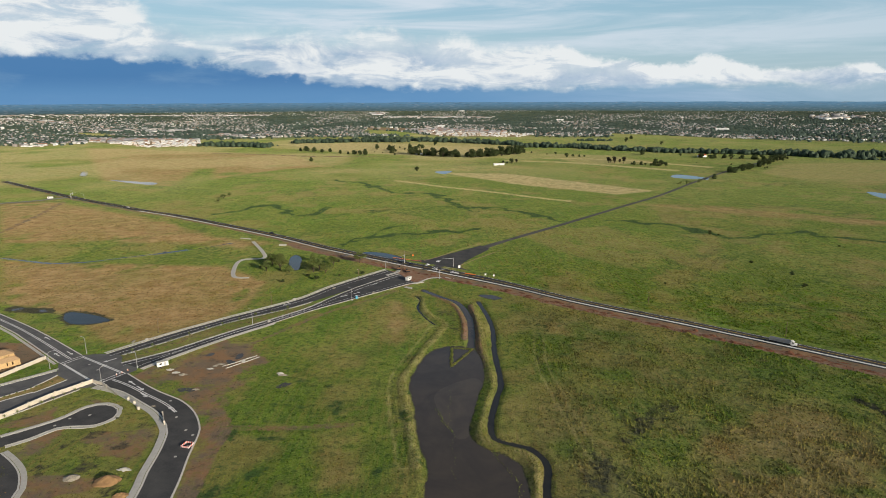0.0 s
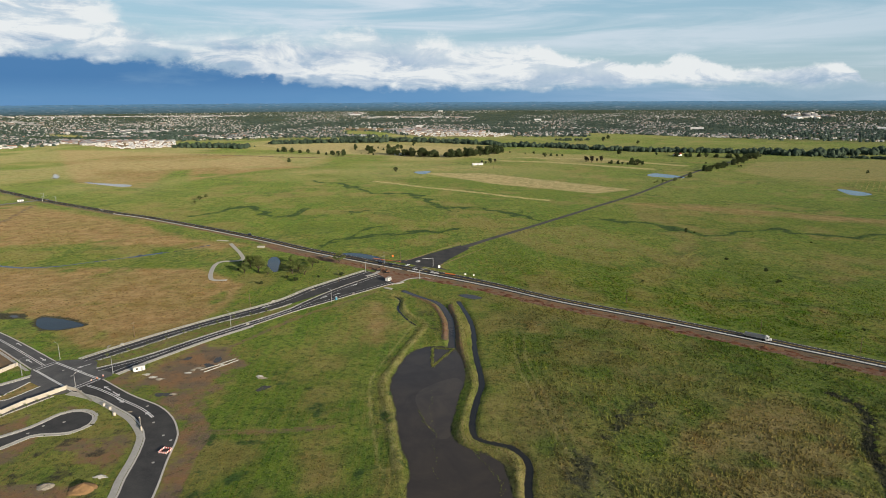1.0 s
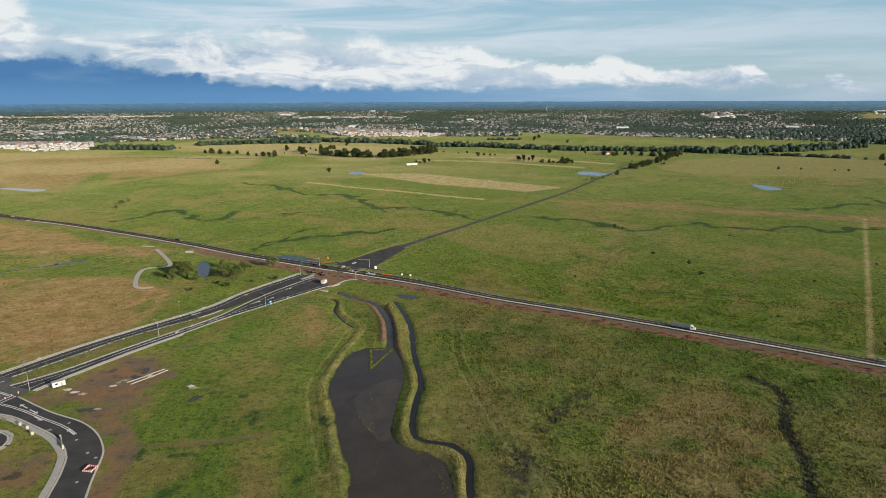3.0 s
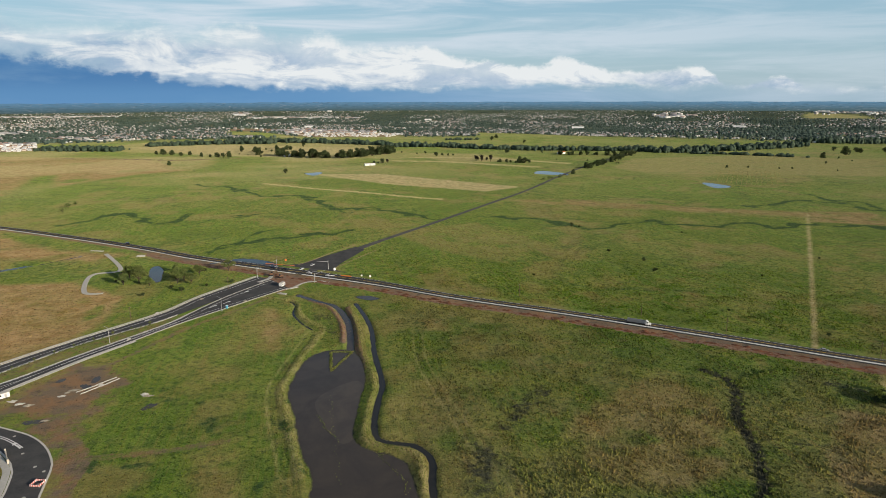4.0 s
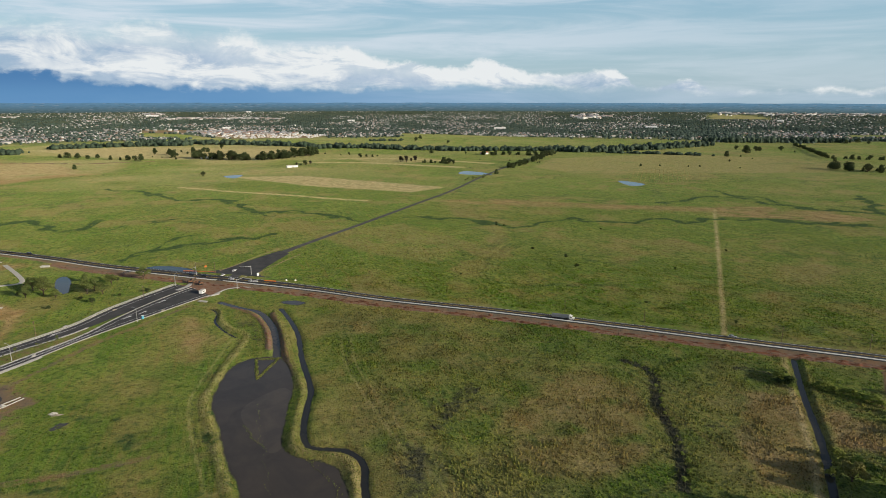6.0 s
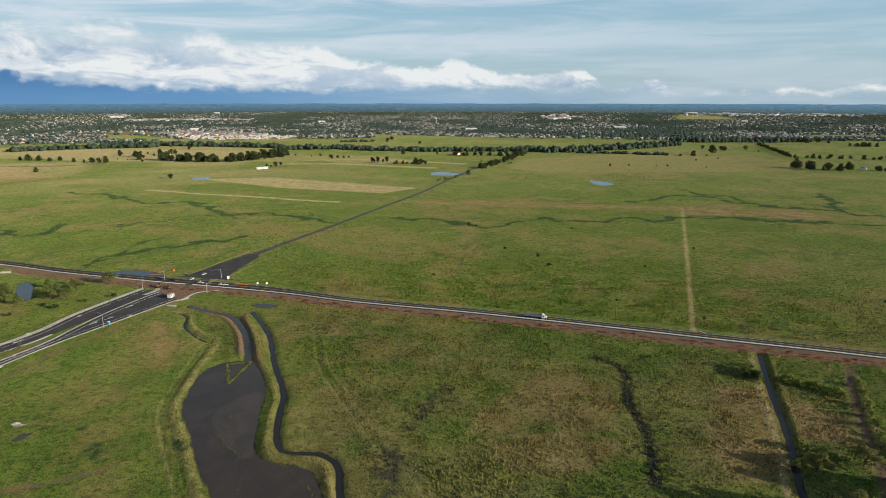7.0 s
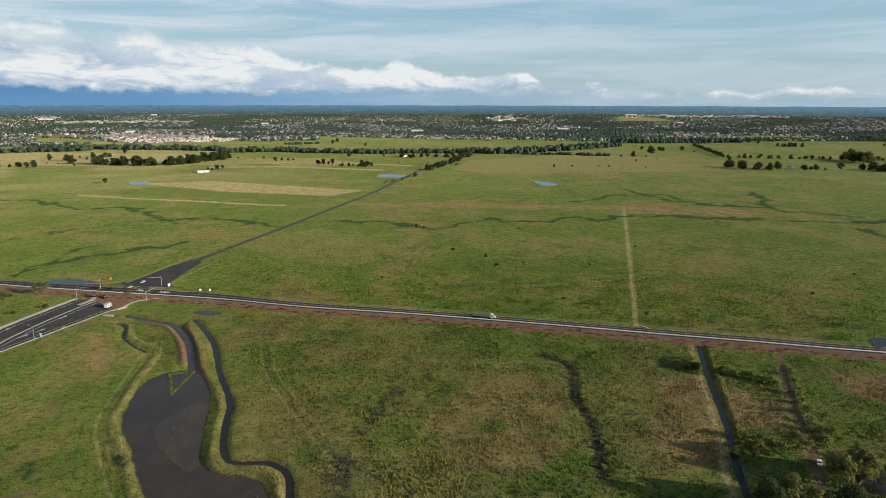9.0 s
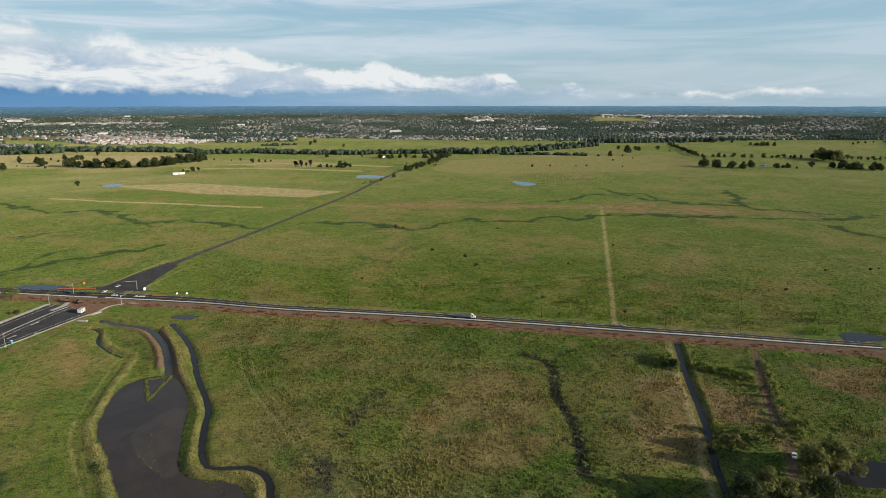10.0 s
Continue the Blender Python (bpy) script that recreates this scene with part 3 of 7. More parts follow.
TREES_R = [(1136, 1217, 14.3), (1316, 1379, 10.9), (1242, 1263, 20.1), (1333, 1328, 13.3), (1332, 1313, 11.6), (1405, 1314, 12.9), (1049, 1114, 5.3), (1163, 1202, 4.8), (1311, 800, 12.6), (1869, 1423, 10.1), (1830, 1467, 12.7), (1885, 1473, 14.2), (2098, 1419, 5.3), (965, 995, 2.8), (1139, 1141, 2.8), (2151, 1184, 7.3), (2184, 1187, 9.8), (2246, 1197, 7.5), (2291, 1196, 6.3), (1268, 1036, 9.9), (1392, 1257, 5.2), (1686, 858, 4.6)]
TREES_M = [(798, 1090, 5.6), (837, 1078, 4), (886, 1052, 3.2), (576, 1981, 14.9), (625, 2095, 12.6), (644, 1857, 9.8), (481, 1519, 10.3), (561, 1482, 6.6), (461, 1056, 9.7), (532, 1314, 3), (591, 1282, 3), (630, 1213, 4.1), (906, 1041, 4), (741, 2311, 8.4), (626, 1214, 3.3)]
TREES_L = [(-51, 1192, 8.7), (-198, 1590, 12.5), (-186, 1762, 12.2), (-140, 1665, 15.9), (-133, 1671, 13.4), (-120, 1547, 5.9), (-95, 1786, 11.8), (-67, 1742, 13.4), (-57, 1749, 11.7), (-104, 1697, 6), (-24, 1909, 8.9), (222, 1576, 5.3), (276, 1541, 6.7), (288, 1465, 9.4), (308, 1486, 6.1), (321, 1479, 5.2), (333, 1477, 4.4), (-122, 1761, 5.3), (-177, 1623, 2.4), (-154, 1597, 3.2), (-69, 1565, 20.1), (255, 1541, 3.5)]
TREES_0 = [(-382, 1680, 9), (-360, 1660, 13.8), (-338, 1642, 12.7), (-311, 1617, 9.6), (-293, 1628, 10.6), (-260, 1587, 9.4), (-238, 1570, 6.5), (-219, 1553, 12), (-204, 1542, 11.9), (-192, 1541, 10.1), (-179, 1708, 11.1), (-131, 1598, 14.2), (-123, 1632, 7.8), (-293, 1390, 9.1), (-91, 1717, 11.2), (-25, 1846, 7.6)]
TREES_P = [(-101, 488, 11), (-112, 514, 7.6), (-92, 502, 9.3), (-71, 509, 10.4), (-137, 509, 7.4), (-97, 516, 6)]
TREES_P2 = [(-133, 488, 16), (-143, 502, 12.6), (-123, 477, 7.4), (-143, 484, 10.3), (-104, 480, 12.1), (-94, 477, 10.2), (-307, 861, 7.9), (-304, 832, 6.1), (-306, 882, 6.5)]
TREES_NEAR = [(205, 142, 8.7), (185, 115, 13.1), (190, 110, 11.5), (216, 115, 15.1), (223, 113, 14.7), (203, 104, 11.5), (227, 139, 8.4), (232, 112, 11.3), (176, 114, 12.5), (193, 107, 8.3), (252, 217, 4.5), (248, 210, 5), (245, 213, 3.1)]
BELT_A = [(1124, 924), (1143, 882), (1185, 846)]
BELT_B = [(1321, 1086), (1372, 1052), (1437, 1004), (1522, 946)]
BELT_C = [(1237, 831), (1264, 799)]
BELT_D = [(1540, 937), (1495, 874), (1478, 830)]
BELT_E = [(1345, 783), (1348, 729), (1390, 690)]
BELT_F = [(1581, 885), (1619, 808)]
BELT_G = [(1595, 1442), (1464, 1274), (1324, 1103)]
BELT_H = [(1829, 1316), (1855, 1262)]
BELT_I = [(2161, 1542), (2240, 1497), (2295, 1504), (2414, 1468)]
BELT_J = [(2469, 1457), (2411, 1366), (2367, 1295)]
BELT_K = [(1467, 1663), (1661, 1594), (1883, 1510)]
BELT_L = [(440, 1673), (569, 1589), (715, 1547), (831, 1484)]
BELT_M = [(820, 1527), (891, 1444), (1058, 1461), (1346, 1546)]
BELT_N = [(924, 1384), (1003, 1342), (1093, 1253)]
BELT_O = [(579, 1442), (653, 1414), (749, 1375)]
BELT_P = [(528, 1145), (594, 1209), (654, 1273), (731, 1372), (788, 1437)]
BELT_Q = [(350, 1339), (380, 1314)]
BELT_R = [(392, 1304), (423, 1278), (452, 1253)]
BELT_S = [(373, 987), (416, 1007)]
BELT_T = [(-265, 2126), (-81, 2074), (107, 1957), (221, 1864)]
BELT_U = [(217, 1793), (331, 1775), (445, 1692)]
BELT_V = [(-72, 1553), (6, 1493), (89, 1480), (160, 1539), (202, 1609)]
BELT_W = [(129, 1321), (154, 1330)]
BELT_X = [(-715, 1880), (-610, 1852), (-495, 1818)]
BELT_Y = [(-466, 1971), (-296, 2023), (-114, 2013)]
BELT_Z = [(450, 2029), (536, 2034)]
BELT_Z1 = [(-1426, 2331), (-1227, 2271), (-1089, 2210)]
TOWN_A = [(-1317, 1871), (-1125, 1980), (-1239, 2219), (-827, 2145), (-720, 1880), (-842, 1813), (-1156, 2068), (-1191, 1850)]
TOWN_B = [(-10, 2307), (271, 2263), (350, 2388), (218, 2677), (25, 2858), (-170, 2879), (-131, 2683)]
TOWN_C = [(-348, 2837), (-161, 2697), (-2, 2808), (-1, 2931), (-371, 3038)]
MEADOW_A = [(654, 2476), (828, 2307), (1068, 1975), (914, 1779), (689, 1760), (471, 1793)]
MEADOW_B = [(2261, 1807), (2582, 1619), (2482, 1556), (2103, 1688)]
MEADOW_C = [(1776, 1532), (2105, 1479), (2491, 1254), (1825, 913), (1635, 1088), (1434, 1196)]
MEADOW_D = [(1849, 1907), (2240, 2121), (2080, 2000)]
MEADOW_E = [(-348, 2837), (-158, 2636), (-5, 2225), (-307, 2488)]
AIRPORT = [(2722, 3100), (2862, 2869), (2751, 2610), (2592, 2789), (2509, 2855)]
MEADOW_F = [(-1579, 2639), (-1418, 2601), (-1102, 2264), (-1286, 2329)]
BARNS = [(115.1, 1294.4), (112.1, 1269.6), (602.5, 1459.5), (1229.1, 853.5), (-53.2, 1535.6), (1494.3, 1637)]
SHRUBS = [(258.2, 203.6), (260.1, 199.5), (261.3, 195.7), (264.6, 193.9), (266.7, 190.5), (267.1, 186.5), (268.5, 182.7), (269.7, 179.2), (250.2, 217.8), (249.1, 211.8), (247.2, 207.1), (256.8, 221.2)]
SHRUBS_HEDGE = [(288.5, 185.1), (279.5, 176.9), (271, 168.6), (264.2, 162.2), (257.2, 155.3), (251.2, 149.1), (246.4, 143.8), (238, 138.8), (239.3, 135.5), (217.6, 149.7), (209.8, 146.3), (213.3, 154.5), (201.9, 148.1), (246.7, 134.1), (248.9, 139.2)]
SHRUBS_FIELD = [(273.6, 470.5), (264.7, 435.9), (257, 503.5), (276.5, 611.6), (273.6, 625.2), (-89.2, 510.2), (-105.6, 467.4), (-97.1, 458), (-81.3, 467.1), (-64.2, 471.7), (-150.4, 493), (-121.7, 452.3)]
SHRUBS_NE = [(420.9, 439.5), (257.7, 502.9), (271.1, 466.1), (262.5, 435.1), (428.1, 267.7), (508.6, 287.1), (258.5, 335.6), (287.6, 285.9), (336.7, 403.9), (367.4, 562), (269.1, 614.7), (541.3, 269.6), (551.2, 268.3), (164.3, 442.9)]
CRATES = [(-80.4, 435.9), (-91.2, 427.8), (-103.6, 411.1), (-50.2, 424.7), (-102.8, 376.6), (-109, 366.3), (-177.7, 333.7), (-171.9, 337)]
ORANGE_PIPES = [(9.4, 475.6), (20.9, 472.2), (-18.8, 513), (-28.7, 517.9), (-44, 527)]
CONES = [(-164.9, 289.5), (-163.4, 292.1), (-161.8, 294.8), (-104.5, 224.1), (-103.9, 225.7), (-101.7, 224.9), (-101.1, 221.6), (-102.9, 221.2)]
SILT_N = [(35.6, 577.9), (13.4, 553.2), (-4.5, 528.4), (-16.5, 514.9)]
SILT_E = [(14, 499.6), (32.5, 525.8), (52.7, 552.6)]
ROCKS = [(-119.1, 300.7), (-120.2, 297.2), (-116.9, 302.8), (-83.1, 292.1), (-81.2, 290.1), (-136.3, 292.6), (-131.8, 289.9), (-140.7, 296), (-118.9, 273.5), (-106.1, 306.3), (-131.6, 256.8)]
ROW_W = [(-2373, 3417), (-1781, 3651), (-1035, 3846)]
ROW_E = [(2780, 3078), (2977, 2874), (3389, 2400)]
ROW_M = [(-347, 3784), (90, 3779), (285, 3694)]
ROW_R = [(1926, 3299), (2141, 3301)]
ROW_L2 = [(-2289, 3292), (-1832, 3134)]
ROW_N = [(-463, 4042), (-362, 4022)]
ROW_H = [(-1516, 2755), (-1100, 2737)]
ROW_H2 = [(-897, 2427), (-622, 2291)]
BIG_SHEDS = [(-405, 3917), (124, 4153), (634, 3447), (1152, 2611), (-2404, 3556), (-936, 4178), (2831, 3075), (2965, 2941), (2670, 2519), (1859, 2480), (3283, 2586), (-9, 2995), (-1944, 2793)]
TOWER = [(1196, 3176), (1222, 3951)]
PUDDLES = [(-126.8, 315.4), (-110.4, 312.2), (-78.8, 277.4), (-123, 273.5), (-113.6, 306.3), (-282.6, 391.7), (-263.5, 388.1), (-86.3, 535.6), (-254.4, 550.7), (-195.8, 641.8), (-179.3, 635.8)]
SILT_BAR = [(-4.5, 266.8), (1.4, 277.4), (15.5, 286), (19.2, 272.4), (15.1, 247.9), (11, 232.4), (6.2, 228.9), (1.6, 237), (-2.3, 251.6)]
POND_WEED = [(-3.6, 254.7), (-0.8, 244.6), (3.5, 233.8)]
POND_WEED2 = [(3, 272.5), (2.8, 255.7), (3.3, 218.9), (3.6, 200.2)]
POND_WEED3 = [(18.8, 218.8), (24.3, 207.2), (27.2, 200.1), (26.5, 190.8)]
SWALE_A = [(188.8, 687.7), (233.1, 675.4), (263.6, 638.4), (274.1, 604), (303.7, 606), (334.9, 609.6), (378.1, 625.4), (383.1, 601.7), (414.1, 578.9), (459.7, 593.4), (490.5, 566.6), (527.7, 574.5), (542.5, 561.2), (557.6, 542.6), (594.6, 550.4), (602.8, 526.6), (635.1, 509.1)]
SWALE_B = [(-187.5, 1057), (-134, 1017.8), (-83.4, 931.3), (-41.3, 905.2), (-8.6, 882.1), (20.4, 782.5), (50.4, 787.8), (88.5, 757), (129.6, 694.3)]
SWALE_C = [(-95.1, 568.1), (-79, 600.8), (-53.7, 619.7), (-17.3, 623.3), (28.3, 655.7)]
SWALE_D = [(-279.8, 741), (-252.6, 772.4), (-232.5, 810.4), (-203.8, 771.6), (-174.1, 721.5), (-148.7, 781.2)]
SWALE_E = [(545.3, 689), (573.4, 688.8), (626.5, 705.8), (696.2, 673), (676.6, 593.9), (706.4, 574.9)]
TAN_BAND = [(248.6, 810.8), (345.2, 783.9), (445.3, 716.7), (537.1, 655.1), (630, 606.9), (704.4, 564.9), (677.5, 542.5), (543.5, 609.5), (423, 679.9), (291.4, 759.4)]
TAN_NORTH = [(708.7, 1307.1), (1074.5, 1331.1), (1194.7, 1171.2), (1137.5, 1014.6), (985.8, 895), (790.4, 973.7), (607, 1024.8), (578.9, 1140.5)]
TAN_WEST = [(-528.5, 1952.1), (-250.4, 1992.5), (194.2, 1749.2), (191.8, 1534), (-62.9, 1523), (-273.6, 1622.1)]
BROWN_WEST = [(-528.4, 1449.6), (-372.5, 1377.2), (-230, 1283.5), (-311, 1232.9), (-361.8, 1161.7), (-399.2, 1081.4)]
DIRT_WEST = [(-584.2, 1608.7), (-453.2, 1572.1), (-303.4, 1501.9), (-167.6, 1514.2)]
DRY_W1 = [(-580.1, 805.8), (-498.1, 817.4), (-361.7, 687.7), (-326.6, 600.8), (-372.6, 584.3), (-431, 590.1)]
DRY_W2 = [(-373.3, 697.8), (-311.5, 696.7), (-250, 612.5), (-284.8, 582.9), (-319.9, 593.2)]
DRY_W3 = [(-382.6, 520.1), (-278.5, 507.3), (-180.2, 498.7), (-134.6, 452.4), (-133.3, 393.5), (-149, 338.5), (-190.6, 330.4), (-240.9, 378), (-304.6, 407.2)]
DRY_E1 = [(300.6, 182.6), (347, 157.8), (304.7, 136.1), (295, 155.8)]
DRY_E2 = [(239.8, 185.3), (257.9, 180.5), (253, 161.9), (236.1, 149.3), (219.2, 162.2)]
DRY_E3 = [(223.9, 211.9), (245, 198.3), (209, 159.5), (196, 142), (167.8, 148.3), (188.5, 181.4)]
MUD_LOT = [(-158.2, 287.5), (-147.7, 312.6), (-125.4, 336.6), (-91.1, 306.1), (-99.4, 267.5), (-92.8, 236.7), (-91, 215.5), (-86.7, 190.2), (-94.6, 190.3), (-103, 232.3), (-117.9, 261)]
SWALE_F = [(526, 568.8), (580.5, 553.9), (600.1, 515.2), (653.2, 481.3), (714.7, 453.8), (736.4, 423.5), (830.2, 405.8)]
SWALE_G = [(853.4, 646.9), (782, 579.5), (734.5, 527), (758.2, 482.6), (777.6, 448.3)]
SWALE_H = [(695.3, 755.5), (672.5, 657.8), (688, 592.9), (718.6, 559), (736.4, 539.2)]
SWALE_I = [(707.7, 406.2), (694.4, 378.7), (682, 329.7)]
DRY_M1 = [(128.9, 243.7), (166.5, 264.2), (177.8, 230.3), (161, 201.1), (150, 180.9), (118.3, 169.2), (97, 181.7), (90.8, 209.8), (109.3, 233.4)]
DRY_M2 = [(71.9, 328.4), (110.1, 342.1), (132, 322.9), (110.9, 287), (88.6, 296.1), (67.5, 297)]
DRY_M3 = [(60.8, 373), (78.3, 371.4), (73.9, 336.9), (58.7, 343.1)]
DRY_N1 = [(74.2, 635), (174.3, 657.2), (213.3, 550.7), (156, 482), (102.4, 546.5)]
LUSH_S = [(-67, 207.8), (-32.8, 223.1), (-12.9, 189.8), (-10, 150), (-80, 150), (-85.7, 219.4)]
LUSH_N = [(-83.4, 298.9), (-49.9, 272.9), (-34.4, 256), (-45.1, 243.4), (-89.9, 246.2), (-95.9, 273.3)]
OLIVE = [(-73.4, 337.8), (-30.4, 375.7), (-19.3, 305.5), (-24.2, 255.9), (-44.5, 272.9), (-65.8, 298.7)]
WORN = [(-52.6, 231.9), (-33.9, 231.7), (-29.5, 197), (-45.1, 193.8)]
PLOT = [(-52, 1050), (8, 1106), (318, 924), (273, 848), (184, 844)]
DRY_NE = [(589.4, 638.7), (644.4, 616.3), (693.7, 539.1), (698.5, 505.5), (650.8, 504.8), (584.4, 557.7), (538.3, 582.4)]

# ---- ground ----
def part(name, bm, material, parent=None, label="", smooth=False):
    """Links a bmesh as one mesh object, under a thing or a part."""
    me = bpy.data.meshes.new(name)
    bm.to_mesh(me)
    bm.free()
    me.materials.append(material)
    if smooth:
        me.shade_smooth()
    ob = new(name, me)
    if parent:
        ob.parent = parent
    if label:
        ob["label"] = label
    return ob


def spline(pts, step=4.0, closed=False):
    """Catmull-Rom through plan points, at about even steps."""
    p = np.array(pts, float)
    n = len(p)
    res = []
    for i in range(n if closed else n - 1):
        a, b, c, d = (p[(i + k) % n] if closed else p[min(max(i + k, 0), n - 1)] for k in (-1, 0, 1, 2))
        m = max(1, int(np.hypot(*(c - b)) / step))
        for t in np.arange(m) / m:
            res.append(0.5 * (2 * b + (c - a) * t + (2 * a - 5 * b + 4 * c - d) * t * t + (3 * b - a - 3 * c + d) * t ** 3))
    if not closed:
        res.append(p[-1])
    return np.array(res)


def line_distance(X, Y, pts, reach):
    """Distance of plan points from a polyline, within a reach."""
    out = np.full(X.shape, 1e3)
    p = np.array(pts, float)
    near = (X > p[:, 0].min() - reach) & (X < p[:, 0].max() + reach) & (Y > p[:, 1].min() - reach) & (Y < p[:, 1].max() + reach)
    x, y = X[near], Y[near]
    d = np.full(x.shape, 1e3)
    for (ax, ay), (bx, by) in zip(p[:-1], p[1:]):
        ex, ey = bx - ax, by - ay
        t = np.clip(((x - ax) * ex + (y - ay) * ey) / (ex * ex + ey * ey + 1e-9), 0, 1)
        d = np.minimum(d, np.hypot(x - ax - t * ex, y - ay - t * ey))
    out[near] = d
    return out


def area_distance(X, Y, pts, reach):
    """Signed distance from a closed outline: negative inside."""
    p = np.array(pts, float)
    d = line_distance(X, Y, np.vstack([p, p[:1]]), reach)
    near = (X > p[:, 0].min()) & (X < p[:, 0].max()) & (Y > p[:, 1].min()) & (Y < p[:, 1].max())
    x, y = X[near], Y[near]
    inside = np.zeros(x.shape, bool)
    for (ax, ay), (bx, by) in zip(p, np.roll(p, -1, 0)):
        hit = (ay > y) != (by > y)
        inside ^= hit & (x < (bx - ax) * (y - ay) / (by - ay + 1e-12) + ax)
    dn = d[near]
    d[near] = np.where(inside, -dn, dn)
    return d


def ease(v, lo, hi):
    t = np.clip((v - lo) / (hi - lo), 0, 1)
    return t * t * (3 - 2 * t)


def far_rise(X, Y):
    """The land beyond 2.6 km rises gently to a rim that stands for the flat country out to the horizon."""
    r = np.hypot(X, Y)
    true = 500 + 2100.0 * 2100.0 / np.maximum(4700 - np.minimum(r, 4690), 1)
    z = EYE - r * (EYE / np.maximum(true, 2600) + 0.0057 * (r - 2600) / 2100)
    return np.where(r > 2600, np.maximum(z, 0), 0.0)


POND = POND_W + [(p[0], p[1]) for p in [(-4, 150), (30, 150)]] + POND_E[::-1][:-1]
WATERS = [  # name, outline, water level, material
    ("retention_pond", spline(POND, 4, True), -0.55, WATER_MUD),
    ("blue_pond", spline(POND_BLUE, 3, True), -0.5, WATER_BLUE),
    ("roadside_pond", spline(POND_JUNC, 3, True), -0.3, WATER_BLUE),
    ("small_pond", spline(POND_SMALL, 2, True), -0.3, WATER_MUD),
    ("field_pond", spline(POND_LEFT, 3, True), -0.4, WATER_BLUE),
    ("far_pond", spline(POND_FAR, 8, True), -0.3, WATER_BLUE),
    ("meadow_pond", spline(POND_FAR2, 6, True), -0.3, WATER_BLUE),
    ("pasture_pond", spline(POND_FAR3, 8, True), -0.3, WATER_BLUE),
    ("flooded_hollow", spline(WATER_A, 8, True), -0.3, WATER_BLUE),
    ("flooded_swale", spline(WATER_B, 8, True), -0.3, WATER_BLUE),
    ("tree_pond", spline(POND_E2, 2, True), -0.6, WATER_DARK),
    ("verge_pond", spline(POND_NE, 2, True), -0.3, WATER_DARK),
]
STREAMS = [  # name, line, half width, level, material
    ("drainage_ditch", spline(DITCH + [(33, 150)], 3), 1.25, -0.5, WATER_DARK),
    ("inlet_channel", spline(CHANNEL_N[:-1], 3), 1.9, -0.52, WATER_MUD),
    ("canal", spline(CANAL + [(150, 90)], 3), 1.3, -0.7, WATER_DARK),
    ("field_stream", spline(STREAM_L, 6), 1.2, -0.3, WATER_BLUE),
    ("field_stream_pool", spline(STREAM_L2, 4), 2.2, -0.25, WATER_BLUE),
    ("bank_ditch", spline(SMALL_DITCH, 3), 0.5, -0.4, WATER_DARK),
]


def axis_lines(stops):
    """Grid lines from (start, spacing) stops; the spacing changes evenly between stops."""
    v = [stops[0][0]]
    for (a, sa), (b, sb) in zip(stops[:-1], stops[1:]):
        while v[-1] < b - 1e-6:
            v.append(v[-1] + sa + (sb - sa) * min(1, max(0, (v[-1] - a) / (b - a))))
    return np.array(v)


gx = axis_lines([(-4800, 120), (-1400, 24), (-420, 4), (-250, 1.8), (-30, 1.0), (45, 1.0), (75, 1.6), (300, 1.8), (420, 3.2), (800, 6), (1400, 16), (4800, 130)])
gy = axis_lines([(-4800, 300), (-200, 60), (80, 3), (130, 1.4), (340, 1.4), (560, 2.3), (900, 5), (1400, 11), (2400, 26), (4800, 100)])
GX, GY = np.meshgrid(gx, gy)
gxf, gyf = GX.ravel(), GY.ravel()


def soft_noise(X, Y, size, seed):
    """Smooth value noise over the plan."""
    r = np.random.default_rng(seed)
    table = r.random((64, 64))
    u, v = X / size, Y / size
    i, j = np.floor(u).astype(int), np.floor(v).astype(int)
    fu, fv = u - i, v - j
    fu, fv = fu * fu * (3 - 2 * fu), fv * fv * (3 - 2 * fv)
    a, b = table[i % 64, j % 64], table[(i + 1) % 64, j % 64]
    c, d = table[i % 64, (j + 1) % 64], table[(i + 1) % 64, (j + 1) % 64]
    return (a * (1 - fu) + b * fu) * (1 - fv) + (c * (1 - fu) + d * fu) * fv


MAIN = spline(MAIN_EDGE, 8)
ROAD_LINES = [(MAIN, 26), (spline(SIDE_ROAD, 12), 10), (spline(BLVD_N, 6), 9), (spline(BLVD_S, 6), 9), (spline(BLVD_C, 6), 9), (spline(CROSS_NE, 8), 8), (spline(CROSS_SW, 8), 9), (spline(CURVE_L, 4), 9),
              (spline(CURVE_R, 4), 9), (spline(CULDESAC, 4), 12), (np.array(WEST_MN), 12), (np.array(WEST_S), 9), (np.array(LOWER_CURVE), 9), (spline(PATH_C, 4), 3)]


